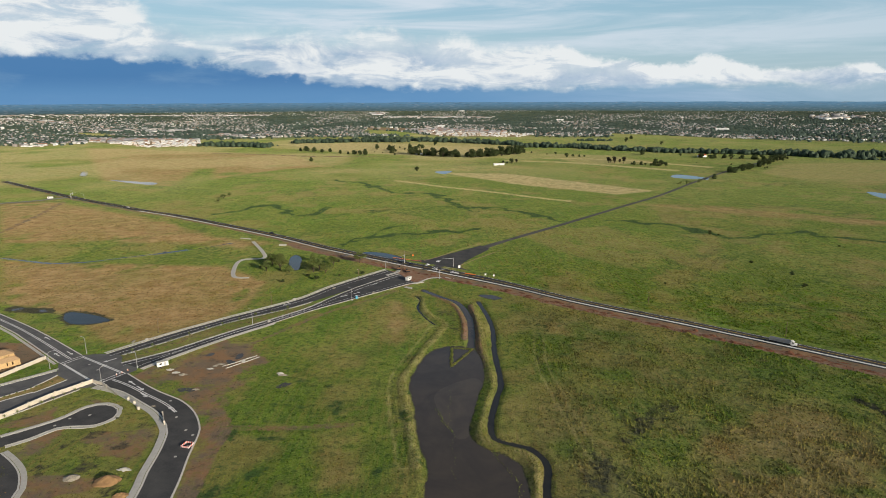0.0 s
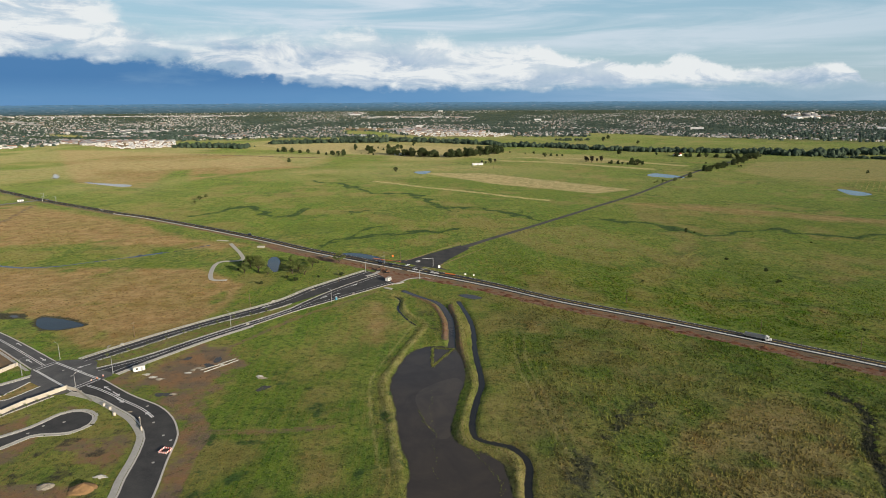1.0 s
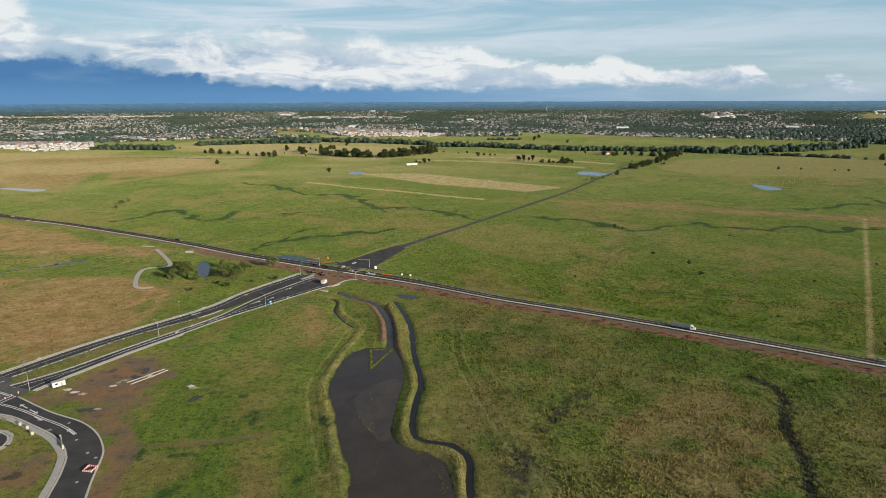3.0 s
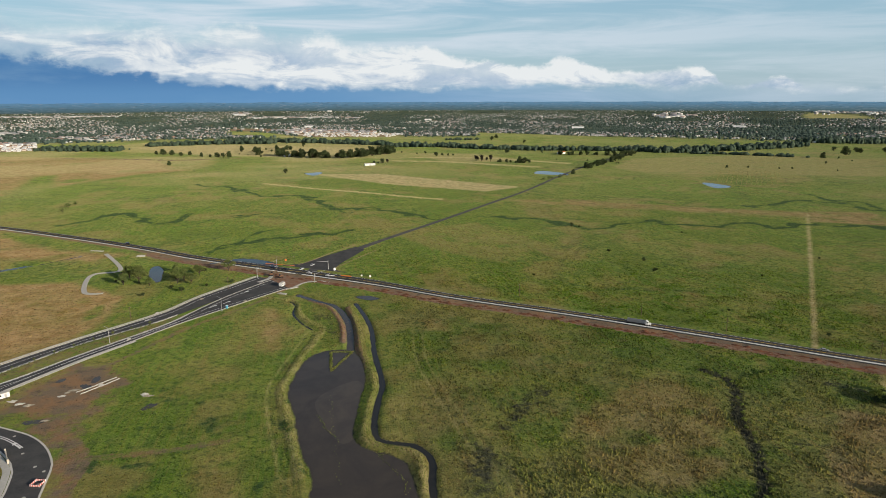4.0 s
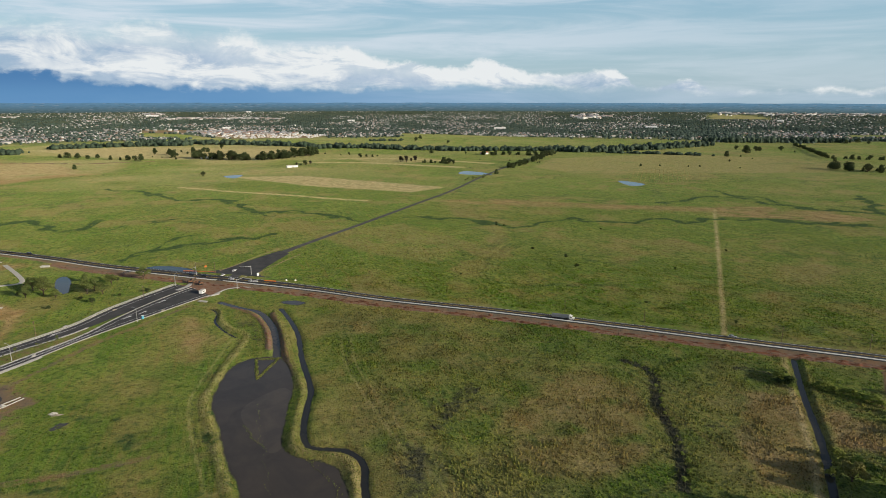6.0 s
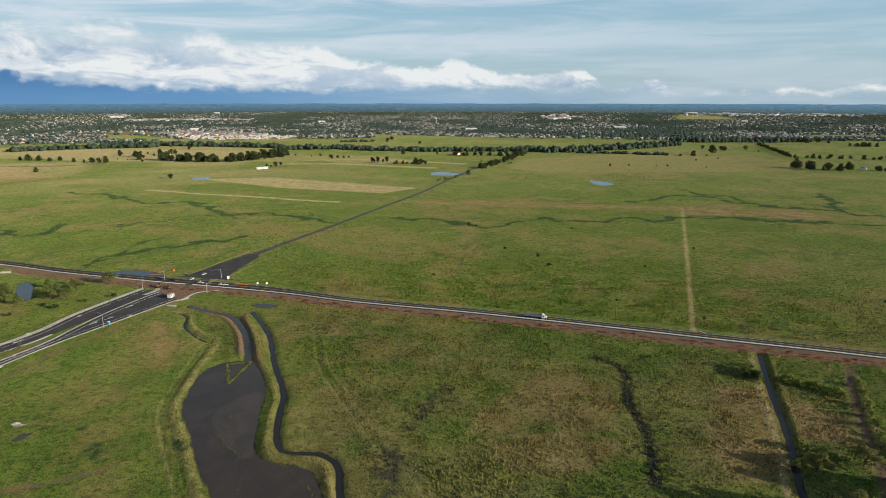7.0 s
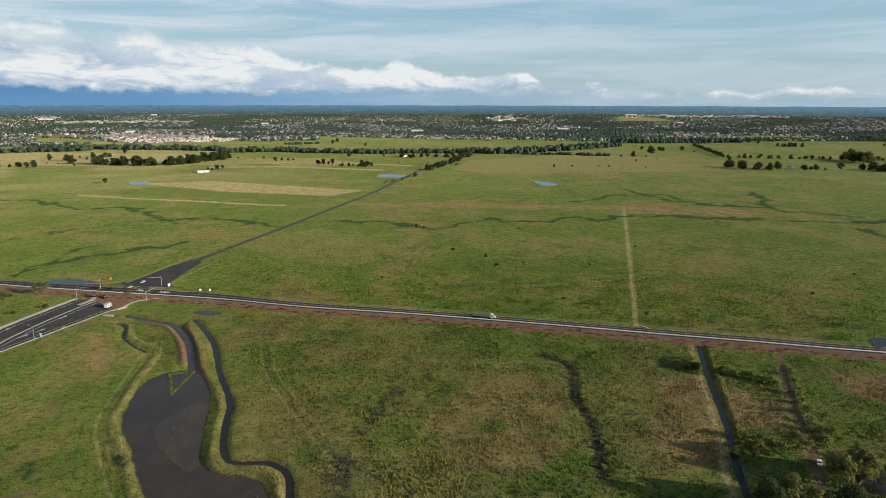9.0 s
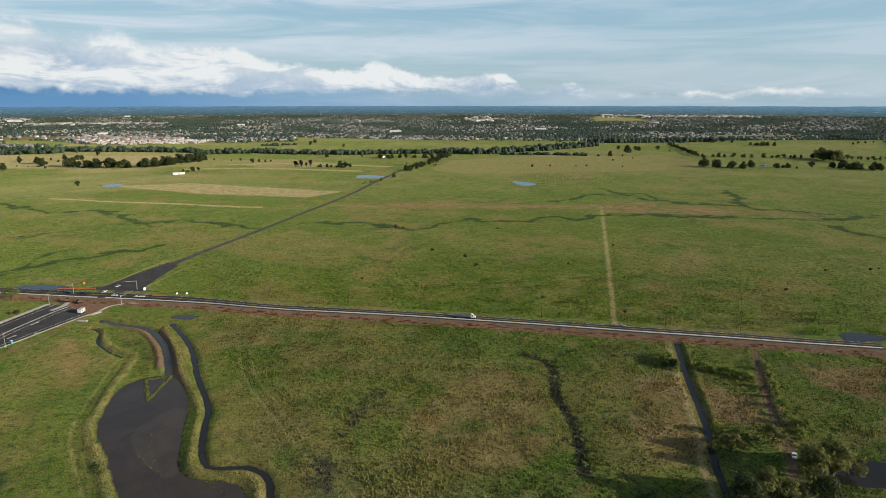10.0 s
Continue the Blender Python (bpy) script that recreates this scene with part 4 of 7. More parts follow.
def terrain(X, Y):
    """Height of the land, and its masks (dry, lush, bare) and (mud, straw, wood)."""
    Z = (soft_noise(X, Y, 70, 1) - 0.5) * 0.9 + (soft_noise(X, Y, 19, 2) - 0.5) * 0.45 + (soft_noise(X, Y, 5, 3) - 0.5) * 0.2
    road = np.full(X.shape, 1e3)
    for pts, half in ROAD_LINES:
        road = np.minimum(road, line_distance(X, Y, pts, 60) - half)
    Z *= ease(road, 0, 25)
    r = np.hypot(X, Y)
    Z *= 1 - ease(r, 900, 1800)
    wob = (soft_noise(X, Y, 6, 4) - 0.5) * 2.2 + (soft_noise(X, Y, 2.2, 9) - 0.5) * 0.9
    big = soft_noise(X, Y, 45, 6) * 0.6 + soft_noise(X, Y, 17, 7) * 0.4
    dry, lush, bare, mud, straw, wood = (np.zeros(X.shape) for _ in range(6))

    def ridge(pts, half, height):
        nonlocal Z
        d = line_distance(X, Y, pts, half + 4) + wob * 0.25
        Z = Z + height * ease(d, half, half * 0.25)
        return d

    def area(pts, soft, w=1.0):
        return ease(area_distance(X, Y, pts, soft * 2 + 6) + wob * soft * 0.35, soft, -soft)

    def along(pts, half, soft=1.5, w=0.6):
        return ease(line_distance(X, Y, pts, half + soft * 2 + 4) + wob * w * min(half, 3) * 0.3, half + soft, half)

    berm = ridge(spline(BERM, 3), 3.0, 0.35)
    ridge(spline(BANK_W, 4), 3.2, 0.4)
    ridge(spline(RED_BANK, 4), 2.6, 0.7)
    ridge(spline(RED_BANK2, 4), 2.6, 0.7)
    ridge(spline(HEDGE_E, 4), 3.5, 0.6)
    ridge(spline([(p[0] + 3.4, p[1] - 3.0) for p in CANAL + [(150, 90)]], 4), 2.2, 0.7)
    for _, pts, level, _ in WATERS:
        d = area_distance(X, Y, pts, 12) + wob * 0.45
        prof = np.where(d < 0, level - 0.7 * ease(-d, 0, 5), level + 0.02 - level * ease(d, 0, 3.2))
        Z = np.where(d < 3.2, np.minimum(Z, prof) if level > -0.5 else np.where(d < 0, prof, np.minimum(Z, prof + Z * ease(d, 0, 3.2))), Z)
        mud = np.maximum(mud, ease(d, 1.6, -0.5) * 0.8)
    for _, pts, half, level, _ in STREAMS:
        d = line_distance(X, Y, pts, half + 8) - half + wob * 0.2
        prof = np.where(d < 0, level - 0.4 * ease(-d, 0, 1.5), level + (Z - level) * ease(d, 0, 2.6))
        Z = np.where(d < 2.6, np.minimum(Z, prof), Z)
        mud = np.maximum(mud, ease(d, 0.9, -0.3) * 0.85)
    Z = np.maximum(Z, 0.1 - 1.1 * ease(np.hypot((X - ISLET[0][0]) / 1.5, Y - ISLET[0][1]) + wob * 0.3, 0.5, 3.2))
    # growth and soil
    for pts, amount in ((BROWN_L, 0.95), (BROWN_L2, 0.95), (BROWN_FAR, 0.9), (BROWN_R, 0.45), (BROWN_PATCH, 0.9)):
        dry = np.maximum(dry, area(pts, 9) * amount * ease(big, 0.05, 0.36))
    dry = np.maximum(dry, ease(big, 0.45, 0.68) * 0.28 * ease(X, 25, 70) * ease(Y, 420, 330))
    dry = np.maximum(dry, ease(big, 0.55, 0.75) * 0.4)
    dry = np.maximum(dry, ease(soft_noise(X, Y, 14, 28) * 0.6 + soft_noise(X, Y, 5, 29) * 0.4, 0.52, 0.75) * 0.30 * ease(r, 600, 400) * (Y < np.interp(X, MAIN[:, 0], MAIN[:, 1])))
    for pts in (TAN_FAR, TAN_FAR2):
        dry = np.maximum(dry, area(pts, 14) * 0.3)
        straw = np.maximum(straw, area(pts, 14) * 0.42)
    straw = np.maximum(straw, area(TAN_FIELD, 4) * 0.95)
    straw = np.maximum(straw, along(TAN_EDGE, 4.0) * 0.95)
    for pts in (STRIP_A, STRIP_B):
        straw = np.maximum(straw, along(pts, 9, 6) * 0.85)
    straw = np.maximum(straw, along(spline(BANK_W, 4), 1.4, 1.4) * 0.42)
    straw = np.maximum(straw, along(spline(BERM, 4), 0.8, 1.2) * 0.40)
    straw = np.maximum(straw, along(spline(HEDGE_E, 4), 1.0, 1.4) * 0.6)
    straw = np.maximum(straw, along(spline([(p[0] - 4.2, p[1] + 2.6) for p in CANAL], 4), 0.7, 1.2) * 0.8)
    lush = np.maximum(lush, ease(X, 55, 10) * ease(Y, 330, 290) * ease(X, -110, -85) * 0.95 * ease(big, 0.2, 0.55))
    lush = np.maximum(lush, area(PARK_GREEN, 8) * 0.8)
    lush = np.maximum(lush, area(MARSH, 3) * 0.9)
    mud = np.maximum(mud, area(MARSH, 3) * ease(soft_noise(X, Y, 7, 25), 0.5, 0.7) * 0.45)
    lush = np.maximum(lush, along(spline(DITCH, 4), 6, 8) * 0.5)
    lush = np.maximum(lush, along(spline(CREEK_B, 4), 3, 3) * 0.9)
    lush = np.maximum(lush, area(DARK_FIELD, 8) * 0.8)
    lush = np.maximum(lush, ease(big, 0.48, 0.25) * 0.65 * ease(r, 1500, 700))
    d = line_distance(X, Y, MAIN, 60)
    side = np.zeros(X.shape)
    p0, p1 = np.array(MAIN_EDGE[8], float), np.array(MAIN_EDGE[-1], float)
    nrm = np.array([-(p1 - p0)[1], (p1 - p0)[0]])
    nrm /= np.hypot(*nrm)
    idx = np.interp(X, MAIN[:, 0], MAIN[:, 1])
    near_side = Y < idx
    bare = np.maximum(bare, np.where(near_side & (X > -150), ease(d + wob * 1.4, 16.0, 12.5) * (0.66 + 0.20 * soft_noise(X, Y, 8, 36) + 0.30 * ease(d, 7.0, 9.5)), 0))
    bare = np.maximum(bare, np.where(near_side & (X <= -150), ease(d + wob, 8, 5) * 0.8, 0))
    bare = np.maximum(bare, area(BARE_NW, 12) * ease(big, 0.2, 0.55) * 0.8)
    bare = np.maximum(bare, along(spline(SPOIL, 4), 1.4, 2.5) * 0.52)
    bare = np.maximum(bare, ease(area_distance(X, Y, [(-30, 440), (-47, 484), (-3, 474), (-16, 452)], 10) + wob, 3, -2) * 0.95)
    bare = np.maximum(bare, area(BLVD_MN + BLVD_MS[::-1], 1.0) * 0.45)
    dry = np.maximum(dry, area([(-285, 178)] + WEST_MN + WEST_MS[::-1] + [(-285, 172)], 1.0) * 0.8)
    for pts, half, amount in ((RED_BANK, 1.3, 0.95), (RED_BANK2, 1.3, 0.8), (TRACK_E, 1.3, 0.72), (DIRT_TV, 3.0, 0.62), (DIRT_T, 1.8, 0.50), (DIRT_ROAD_L, 4, 0.6), (MUDTRACK_L, 3, 0.7)):
        bare = np.maximum(bare, along(spline(pts, 4), half, 1.6) * amount)
    straw = np.maximum(straw, along(spline(TRACK_NE, 6), 1.0, 1.2) * 0.8)
    lush = np.where(area(MARSH, 3) > 0.5, np.maximum(lush, 0.8), lush)
    for pts, gauge, amount in ((TRACK_E, 1.3, 0.40), (TRACK_M, 1.1, 0.42), (TRACK_W, 1.4, 0.40)):
        dd = line_distance(X, Y, spline(pts, 3), 9)
        rut = ease(np.abs(dd - gauge), 1.0, 0.40)
        mud, Z = np.maximum(mud, rut * amount), Z - 0.12 * rut
        straw = np.maximum(straw, ease(np.abs(dd - gauge - 1.6), 0.9, 0.3) * 0.25)
    lots = area([(-215, 190), (-190, 245), (-168, 268), (-140, 258), (-118, 235), (-114, 190), (-112, 170), (-220, 170)], 6)
    bare = np.maximum(bare, lots * ease(soft_noise(X, Y, 11, 41), 0.45, 0.72) * 0.62)
    mud = np.maximum(mud, lots * ease(soft_noise(X, Y, 8, 42) * 0.7 + soft_noise(X, Y, 3, 43) * 0.3, 0.56, 0.74) * 0.55)
    dry = np.maximum(dry, lots * 0.45 * soft_noise(X, Y, 14, 44))
    for pts, half in ((CREEK, 1.8), (DARK_A, 3.2), (DARK_B, 4.5), (DARK_D, 2.6), (DARK_C, 1.8)):
        mud = np.maximum(mud, along(spline(pts, 4), half * 0.5, half * 1.7 + 1.6, 2.4) * ((0.52 if pts is CREEK else 0.12 if pts is DARK_D else 0.33) + 0.38 * soft_noise(X, Y, 4.5, 16)))
    Z -= 0.3 * along(spline(CREEK, 4), 1.6, 2.5)
    wx, wy = X + (soft_noise(X, Y, 38, 21) - 0.5) * 46 + (soft_noise(X, Y, 13, 23) - 0.5) * 14, Y + (soft_noise(X, Y, 38, 22) - 0.5) * 46 + (soft_noise(X, Y, 13, 24) - 0.5) * 14
    for pts in (LINE_N2, LINE_N3, FENCE_L):
        f = ease(line_distance(wx, wy, spline(pts, 10), 40) + wob, 8.0, 1.0) * ease(soft_noise(X, Y, 26, 8), 0.15, 0.5)
        lush = np.maximum(lush, f * (1.1 + 0.45 * soft_noise(X, Y, 30, 37)))
    vx, vy = X + (soft_noise(X, Y, 17, 31) - 0.5) * 22, Y + (soft_noise(X, Y, 17, 32) - 0.5) * 22
    for pts in (SWALE_A, SWALE_B, SWALE_C, SWALE_D, SWALE_E, SWALE_F, SWALE_G, SWALE_H, SWALE_I):
        f = ease(line_distance(vx, vy, spline(pts, 8), 40) + wob * 1.2 - 2.5 * ease(r, 450, 850), 8.0, 1.0)
        lush = np.maximum(lush, f * (1.18 + 0.6 * soft_noise(X, Y, 22, 33)))
        straw, dry = straw * (1 - f), dry * (1 - f)
    for pts, amount in ((DRY_W1, 1.0), (DRY_W2, 1.0), (DRY_W3, 0.95), (DRY_E1, 0.85), (DRY_E2, 0.9), (DRY_E3, 0.75), (DRY_NE, 0.9), (DRY_M1, 0.60), (DRY_M2, 0.42), (DRY_M3, 0.55), (DRY_N1, 0.35), (WORN, 0.5)):
        dry = np.maximum(dry, area(pts, 5) * amount * ease(soft_noise(X, Y, 16, 38) * 0.7 + soft_noise(X, Y, 6, 39) * 0.3, 0.1, 0.45))
        lush = lush * (1 - 0.7 * area(pts, 5))
    lush = np.maximum(lush * (1 - 0.6 * area(OLIVE, 8)), np.maximum(area(LUSH_S, 8), area(LUSH_N, 8)) * (0.6 + 0.4 * big))
    lush = np.maximum(lush, area(PLOT, 5) * 0.6)
    lush *= 1 - 0.6 * ease(X, 190, 215) * ease(Y, 330, 300)
    bare = np.maximum(bare, area([(-221, 288), (-212, 310), (-232, 332), (-262, 335), (-275, 262)], 2) * 0.75)
    bare = np.maximum(bare, area(MUD_LOT, 3) * (0.22 + 0.62 * soft_noise(X, Y, 9, 40)))
    for pts, amount in ((TAN_BAND, 0.85), (TAN_NORTH, 0.4), (BROWN_WEST, 1.0)):
        dry = np.maximum(dry, area(pts, 12) * amount * ease(big, 0.1, 0.4))
    straw = np.maximum(straw, area(TAN_NORTH, 14) * 0.25)
    straw = np.maximum(straw, area(TAN_WEST, 14) * 0.8)
    bare = np.maximum(bare, along(DIRT_WEST, 6, 3) * 0.9)
    haygrown = soft_noise(X, Y, 170, 34) * 0.6 + soft_noise(X, Y, 60, 35) * 0.4
    straw = np.maximum(straw, ease(r, 850, 1450) * (0.16 + 0.40 * ease(X, 450, 0)) * ease(haygrown, 0.30, 0.65) * (1 - area(PLOT, 5)))
    mud = np.maximum(mud, area(MUD_LEFT, 4) * 0.8)
    mud = np.maximum(mud, ease(area_distance(X, Y, POND_LEFT, 14) + wob, 5, 1.5) * 0.7)
    # the wooded plain beyond the fields
    wood = ease(r, 2150, 2500)
    rank = ease(X, 22, 60) * np.where(near_side, 1.0, 0.0) * ease(d, 12, 30) * ease(r, 700, 420)
    wood = np.maximum(wood, rank * (0.03 + 0.24 * soft_noise(X, Y, 12, 26)))
    lush = np.maximum(lush, rank * 0.8 * ease(soft_noise(X, Y, 26, 27) * 0.65 + soft_noise(X, Y, 8, 30) * 0.35, 0.45, 0.68))
    for pts in (MEADOW_A, MEADOW_B, MEADOW_C, MEADOW_D, MEADOW_E, MEADOW_F, AIRPORT):
        wood *= 1 - area(pts, 25)
    straw = np.maximum(straw, area(AIRPORT, 25) * 0.6)
    for pts in (TOWN_A, TOWN_B, TOWN_C):
        f = area(pts, 20)
        bare, wood = np.maximum(bare, f * 0.8), wood * (1 - f)
    return Z + far_rise(X, Y), (dry, lush, bare), (mud, straw, wood)


gz, masks_a, masks_b = terrain(gxf, gyf)


def mesh_arrays(name, verts, faces, material, smooth=True):
    """A mesh from arrays of places and of equal-sided faces."""
    me = bpy.data.meshes.new(name)
    n, k = faces.shape
    me.vertices.add(len(verts))
    me.vertices.foreach_set("co", np.ascontiguousarray(verts, dtype=np.float32).ravel())
    me.loops.add(n * k)
    me.loops.foreach_set("vertex_index", np.ascontiguousarray(faces, dtype=np.int32).ravel())
    me.polygons.add(n)
    me.polygons.foreach_set("loop_start", np.arange(0, n * k, k, dtype=np.int32))
    me.update(calc_edges=True)
    me.materials.append(material)
    if smooth:
        me.shade_smooth()
    return me


def set_masks(me, A, B):
    for name, cols in (("mask_a", A), ("mask_b", B)):
        at = me.attributes.new(name, "FLOAT_COLOR", "POINT")
        data = np.ones((len(A[0]), 4), np.float32)
        for i in range(3):
            data[:, i] = cols[i]
        at.data.foreach_set("color", data.ravel())


ny, nx = GX.shape
cell = (np.arange(ny - 1)[:, None] * nx + np.arange(nx - 1)[None, :]).ravel()
ground_me = mesh_arrays("ground", np.column_stack([gxf, gyf, gz]), np.column_stack([cell, cell + 1, cell + nx + 1, cell + nx]), GROUND)
set_masks(ground_me, masks_a, masks_b)
tagged(new("ground", ground_me), "wide grassland plain with green pasture, dry patches and bare soil", "ground", kind="structure")


def on_grid(values, x, y):
    """Values of the ground's grid at plan places, evenly blended."""
    x, y = np.atleast_1d(np.asarray(x, float)), np.atleast_1d(np.asarray(y, float))
    i = np.clip(np.searchsorted(gx, x) - 1, 0, nx - 2)
    j = np.clip(np.searchsorted(gy, y) - 1, 0, ny - 2)
    u, v = np.clip((x - gx[i]) / (gx[i + 1] - gx[i]), 0, 1), np.clip((y - gy[j]) / (gy[j + 1] - gy[j]), 0, 1)
    g = values.reshape(ny, nx)
    return (g[j, i] * (1 - u) + g[j, i + 1] * u) * (1 - v) + (g[j + 1, i] * (1 - u) + g[j + 1, i + 1] * u) * v


def height(x, y):
    """Land height at plan places."""
    return on_grid(gz, x, y)


def fill(name, outline, z, material, kind_label, category, grow=0.0):
    bm = bmesh.new()
    p = np.array(outline, float)
    c = p.mean(0)
    if grow:
        q = np.roll(p, -1, 0) - np.roll(p, 1, 0)
        nrm = np.column_stack([q[:, 1], -q[:, 0]])
        area2 = (p[:, 0] * np.roll(p[:, 1], -1) - np.roll(p[:, 0], -1) * p[:, 1]).sum()
        p = p + nrm / (np.hypot(nrm[:, 0], nrm[:, 1])[:, None] + 1e-9) * grow * (1 if area2 > 0 else -1)
    f = bm.faces.new([bm.verts.new((x, y, z)) for x, y in p])
    bm.normal_update()
    if f.normal.z < 0:
        f.normal_flip()
    bmesh.ops.triangulate(bm, faces=bm.faces[:])
    return tagged(part(name, bm, material), kind_label, category, kind="structure")


def ribbon(line, half_l, half_r, z=0.05, thick=0.0):
    """A strip along a line, with its left and right widths (numbers or one value a point)."""
    p = np.array(line, float)
    q = np.gradient(p, axis=0)
    nrm = np.column_stack([-q[:, 1], q[:, 0]]) / (np.hypot(q[:, 0], q[:, 1])[:, None] + 1e-9)
    l = p + nrm * np.broadcast_to(half_l, (len(p),))[:, None]
    r = p - nrm * np.broadcast_to(half_r, (len(p),))[:, None]
    bm = bmesh.new()
    zl = far_rise(l[:, 0], l[:, 1]) + z
    rows = []
    for a, b, h in zip(l, r, zl):
        row = [bm.verts.new((*a, h)), bm.verts.new((*b, h))]
        if thick:
            row = [bm.verts.new((*a, h - thick))] + row + [bm.verts.new((*b, h - thick))]
        rows.append(row)
    for u, v in zip(rows[:-1], rows[1:]):
        for k in range(len(u) - 1):
            bm.faces.new((u[k], u[k + 1], v[k + 1], v[k]))
    bmesh.ops.recalc_face_normals(bm, faces=bm.faces[:])
    if sum(f.normal.z for f in bm.faces) < 0:
        bmesh.ops.reverse_faces(bm, faces=bm.faces[:])
    return bm


for name, outline, level, mat in WATERS:
    fill(name, outline, level, mat, "still rainwater pond in the grass, " + ("brown with silt" if mat is WATER_MUD else "reflecting the sky"), "pond", 2.0)
fill("silt_bar", spline(SILT_BAR, 2, True), -0.543, WATER_SILT, "pale shallow bank of silt under the pond water", "pond")
for name, line, half, level, mat in STREAMS:
    tagged(part(name, ribbon(line, half + 1.0, half + 1.0, level), mat), "narrow dark water channel between grassy banks", "ditch", kind="structure")

# ---- roads ----
def road(name, bm, mat, label, category="road"):
    return tagged(part(name, bm, mat), label, category, kind="structure")


def between(a, b, z, step=4.0):
    """A strip between two edge lines, walked in step from end to end."""
    A, B = spline(a, step), spline(b, step)
    n = max(len(A), len(B))

    def even(P):
        s = np.concatenate([[0], np.cumsum(np.hypot(*np.diff(P, axis=0).T))])
        t = np.linspace(0, s[-1], n)
        return np.column_stack([np.interp(t, s, P[:, 0]), np.interp(t, s, P[:, 1])])

    A, B = even(A), even(B)
    bm = bmesh.new()
    va = [bm.verts.new((*p, z)) for p in A]
    vb = [bm.verts.new((*p, z)) for p in B]
    for i in range(n - 1):
        bm.faces.new((va[i], va[i + 1], vb[i + 1], vb[i]))
    bm.normal_update()
    if sum(f.normal.z for f in bm.faces) < 0:
        bmesh.ops.reverse_faces(bm, faces=bm.faces[:])
    return bm


main_w = np.interp(MAIN[:, 0], [-400, -120, -50, 20, 70, 150], [10.5, 10.5, 12.0, 12.0, 9.0, 8.6])
road("road_main", ribbon(MAIN, main_w, np.interp(MAIN[:, 0], [-60, -20, 20, 60], [0.5, 0.5, 2.2, 2.4]), 0.06), ASPHALT_MAIN, "two-lane asphalt road crossing the grassland")
side = spline(SIDE_ROAD, 10)
side_w = np.interp(side[:, 0], [-10, 40, 60, 300], [4.2, 4.2, 3.2, 2.9])
road("road_side", ribbon(side, side_w, side_w, 0.045), ASPHALT_OLD, "straight country road of worn asphalt leading to the trees")
road("road_side_mouth", between(SIDE_EDGE_W, SIDE_EDGE_E, 0.075), ASPHALT_NEW, "freshly paved mouth of the side road")
road("road_boulevard_north", between(BLVD_N[1:], BLVD_MN + BLVD_C[1:], 0.05), ASPHALT_NEW, "new divided boulevard carriageway, fresh asphalt")
road("road_boulevard_south", between(BLVD_MS + BLVD_C[1:], BLVD_S, 0.055), ASPHALT_NEW, "new divided boulevard carriageway, fresh asphalt")
cross_outline = [CROSS_NE[-1], BLVD_N[1], BLVD_MN[0], BLVD_MS[0], BLVD_S[0], CURVE_R[0], CURVE_L[0], WEST_S[-1], WEST_MS[-1], WEST_MN[-1], WEST_N[-1], CROSS_SW[-1]]
road("road_crossing", between(cross_outline[:6], cross_outline[6:][::-1], 0.045), ASPHALT_MID, "asphalt crossing of boulevard and residential streets")
NW_A, NW_B = [(-420, 470)] + CROSS_NE, [(-405, 455)] + CROSS_SW
road("road_street_northwest", between(NW_A, NW_B, 0.05), ASPHALT_MID, "residential street with double centre line")
road("road_curve", between(CURVE_R + [(-93, 150)], CURVE_L + [(-105, 150)], 0.06), ASPHALT_NEW, "curving new residential street of black asphalt")
road("road_west_north", between([(-300, 195)] + WEST_N, [(-285, 178)] + WEST_MN, 0.05), ASPHALT_MID, "boulevard carriageway")
road("road_west_south", between([(-285, 172)] + WEST_MS, [(-262, 150)] + WEST_S, 0.05), ASPHALT_MID, "boulevard carriageway")

road("road_lane_west", ribbon(spline([(-760, 760), (-640, 812), (-575, 838), (-531, 880)], 8), 4.5, 4.5, 0.05), ASPHALT_PALE, "pale worn lane joining the main road")

# ---- street furniture, walls, vehicles ----
def box(bm, c, s, rz=0.0, bevel=0.0):
    m = Matrix.Translation(c) @ Matrix.Rotation(rz, 4, "Z") @ Matrix.Diagonal((*s, 1))
    v = bmesh.ops.create_cube(bm, size=1.0, matrix=m)["verts"]
    if bevel:
        bmesh.ops.bevel(bm, geom=list({e for x in v for e in x.link_edges}), offset=bevel, segments=1, affect="EDGES")


def tube(bm, a, b, ra, rb=None, seg=8):
    a, b = Vector(a), Vector(b)
    rb = ra if rb is None else rb
    q = (b - a).to_track_quat("Z", "Y").to_matrix().to_4x4()
    bmesh.ops.create_cone(bm, cap_ends=True, segments=seg, radius1=ra, radius2=rb, depth=(b - a).length, matrix=Matrix.Translation((a + b) / 2) @ q)


def prism(bm, profile, x0, x1):
    """A profile of (y, z) pairs drawn out along x."""
    a = [bm.verts.new((x0, y, z)) for y, z in profile]
    b = [bm.verts.new((x1, y, z)) for y, z in profile]
    n = len(profile)
    for i in range(n):
        bm.faces.new((a[i], a[(i + 1) % n], b[(i + 1) % n], b[i]))
    bm.faces.new(a[::-1])
    bm.faces.new(b)
    bmesh.ops.recalc_face_normals(bm, faces=bm.faces[:])


def thing(name, label, category, group="", at=None):
    e = tagged(new(name), label, category, group)
    if at is not None:
        e.matrix_basis = at
    return e


def heading(line, x, y):
    """The direction of the line nearest to a place, in degrees from +x."""
    p = np.asarray(line)
    i = int(np.argmin(np.hypot(p[:, 0] - x, p[:, 1] - y)))
    a, b = p[max(i - 1, 0)], p[min(i + 1, len(p) - 1)]
    return math.degrees(math.atan2(b[1] - a[1], b[0] - a[0]))


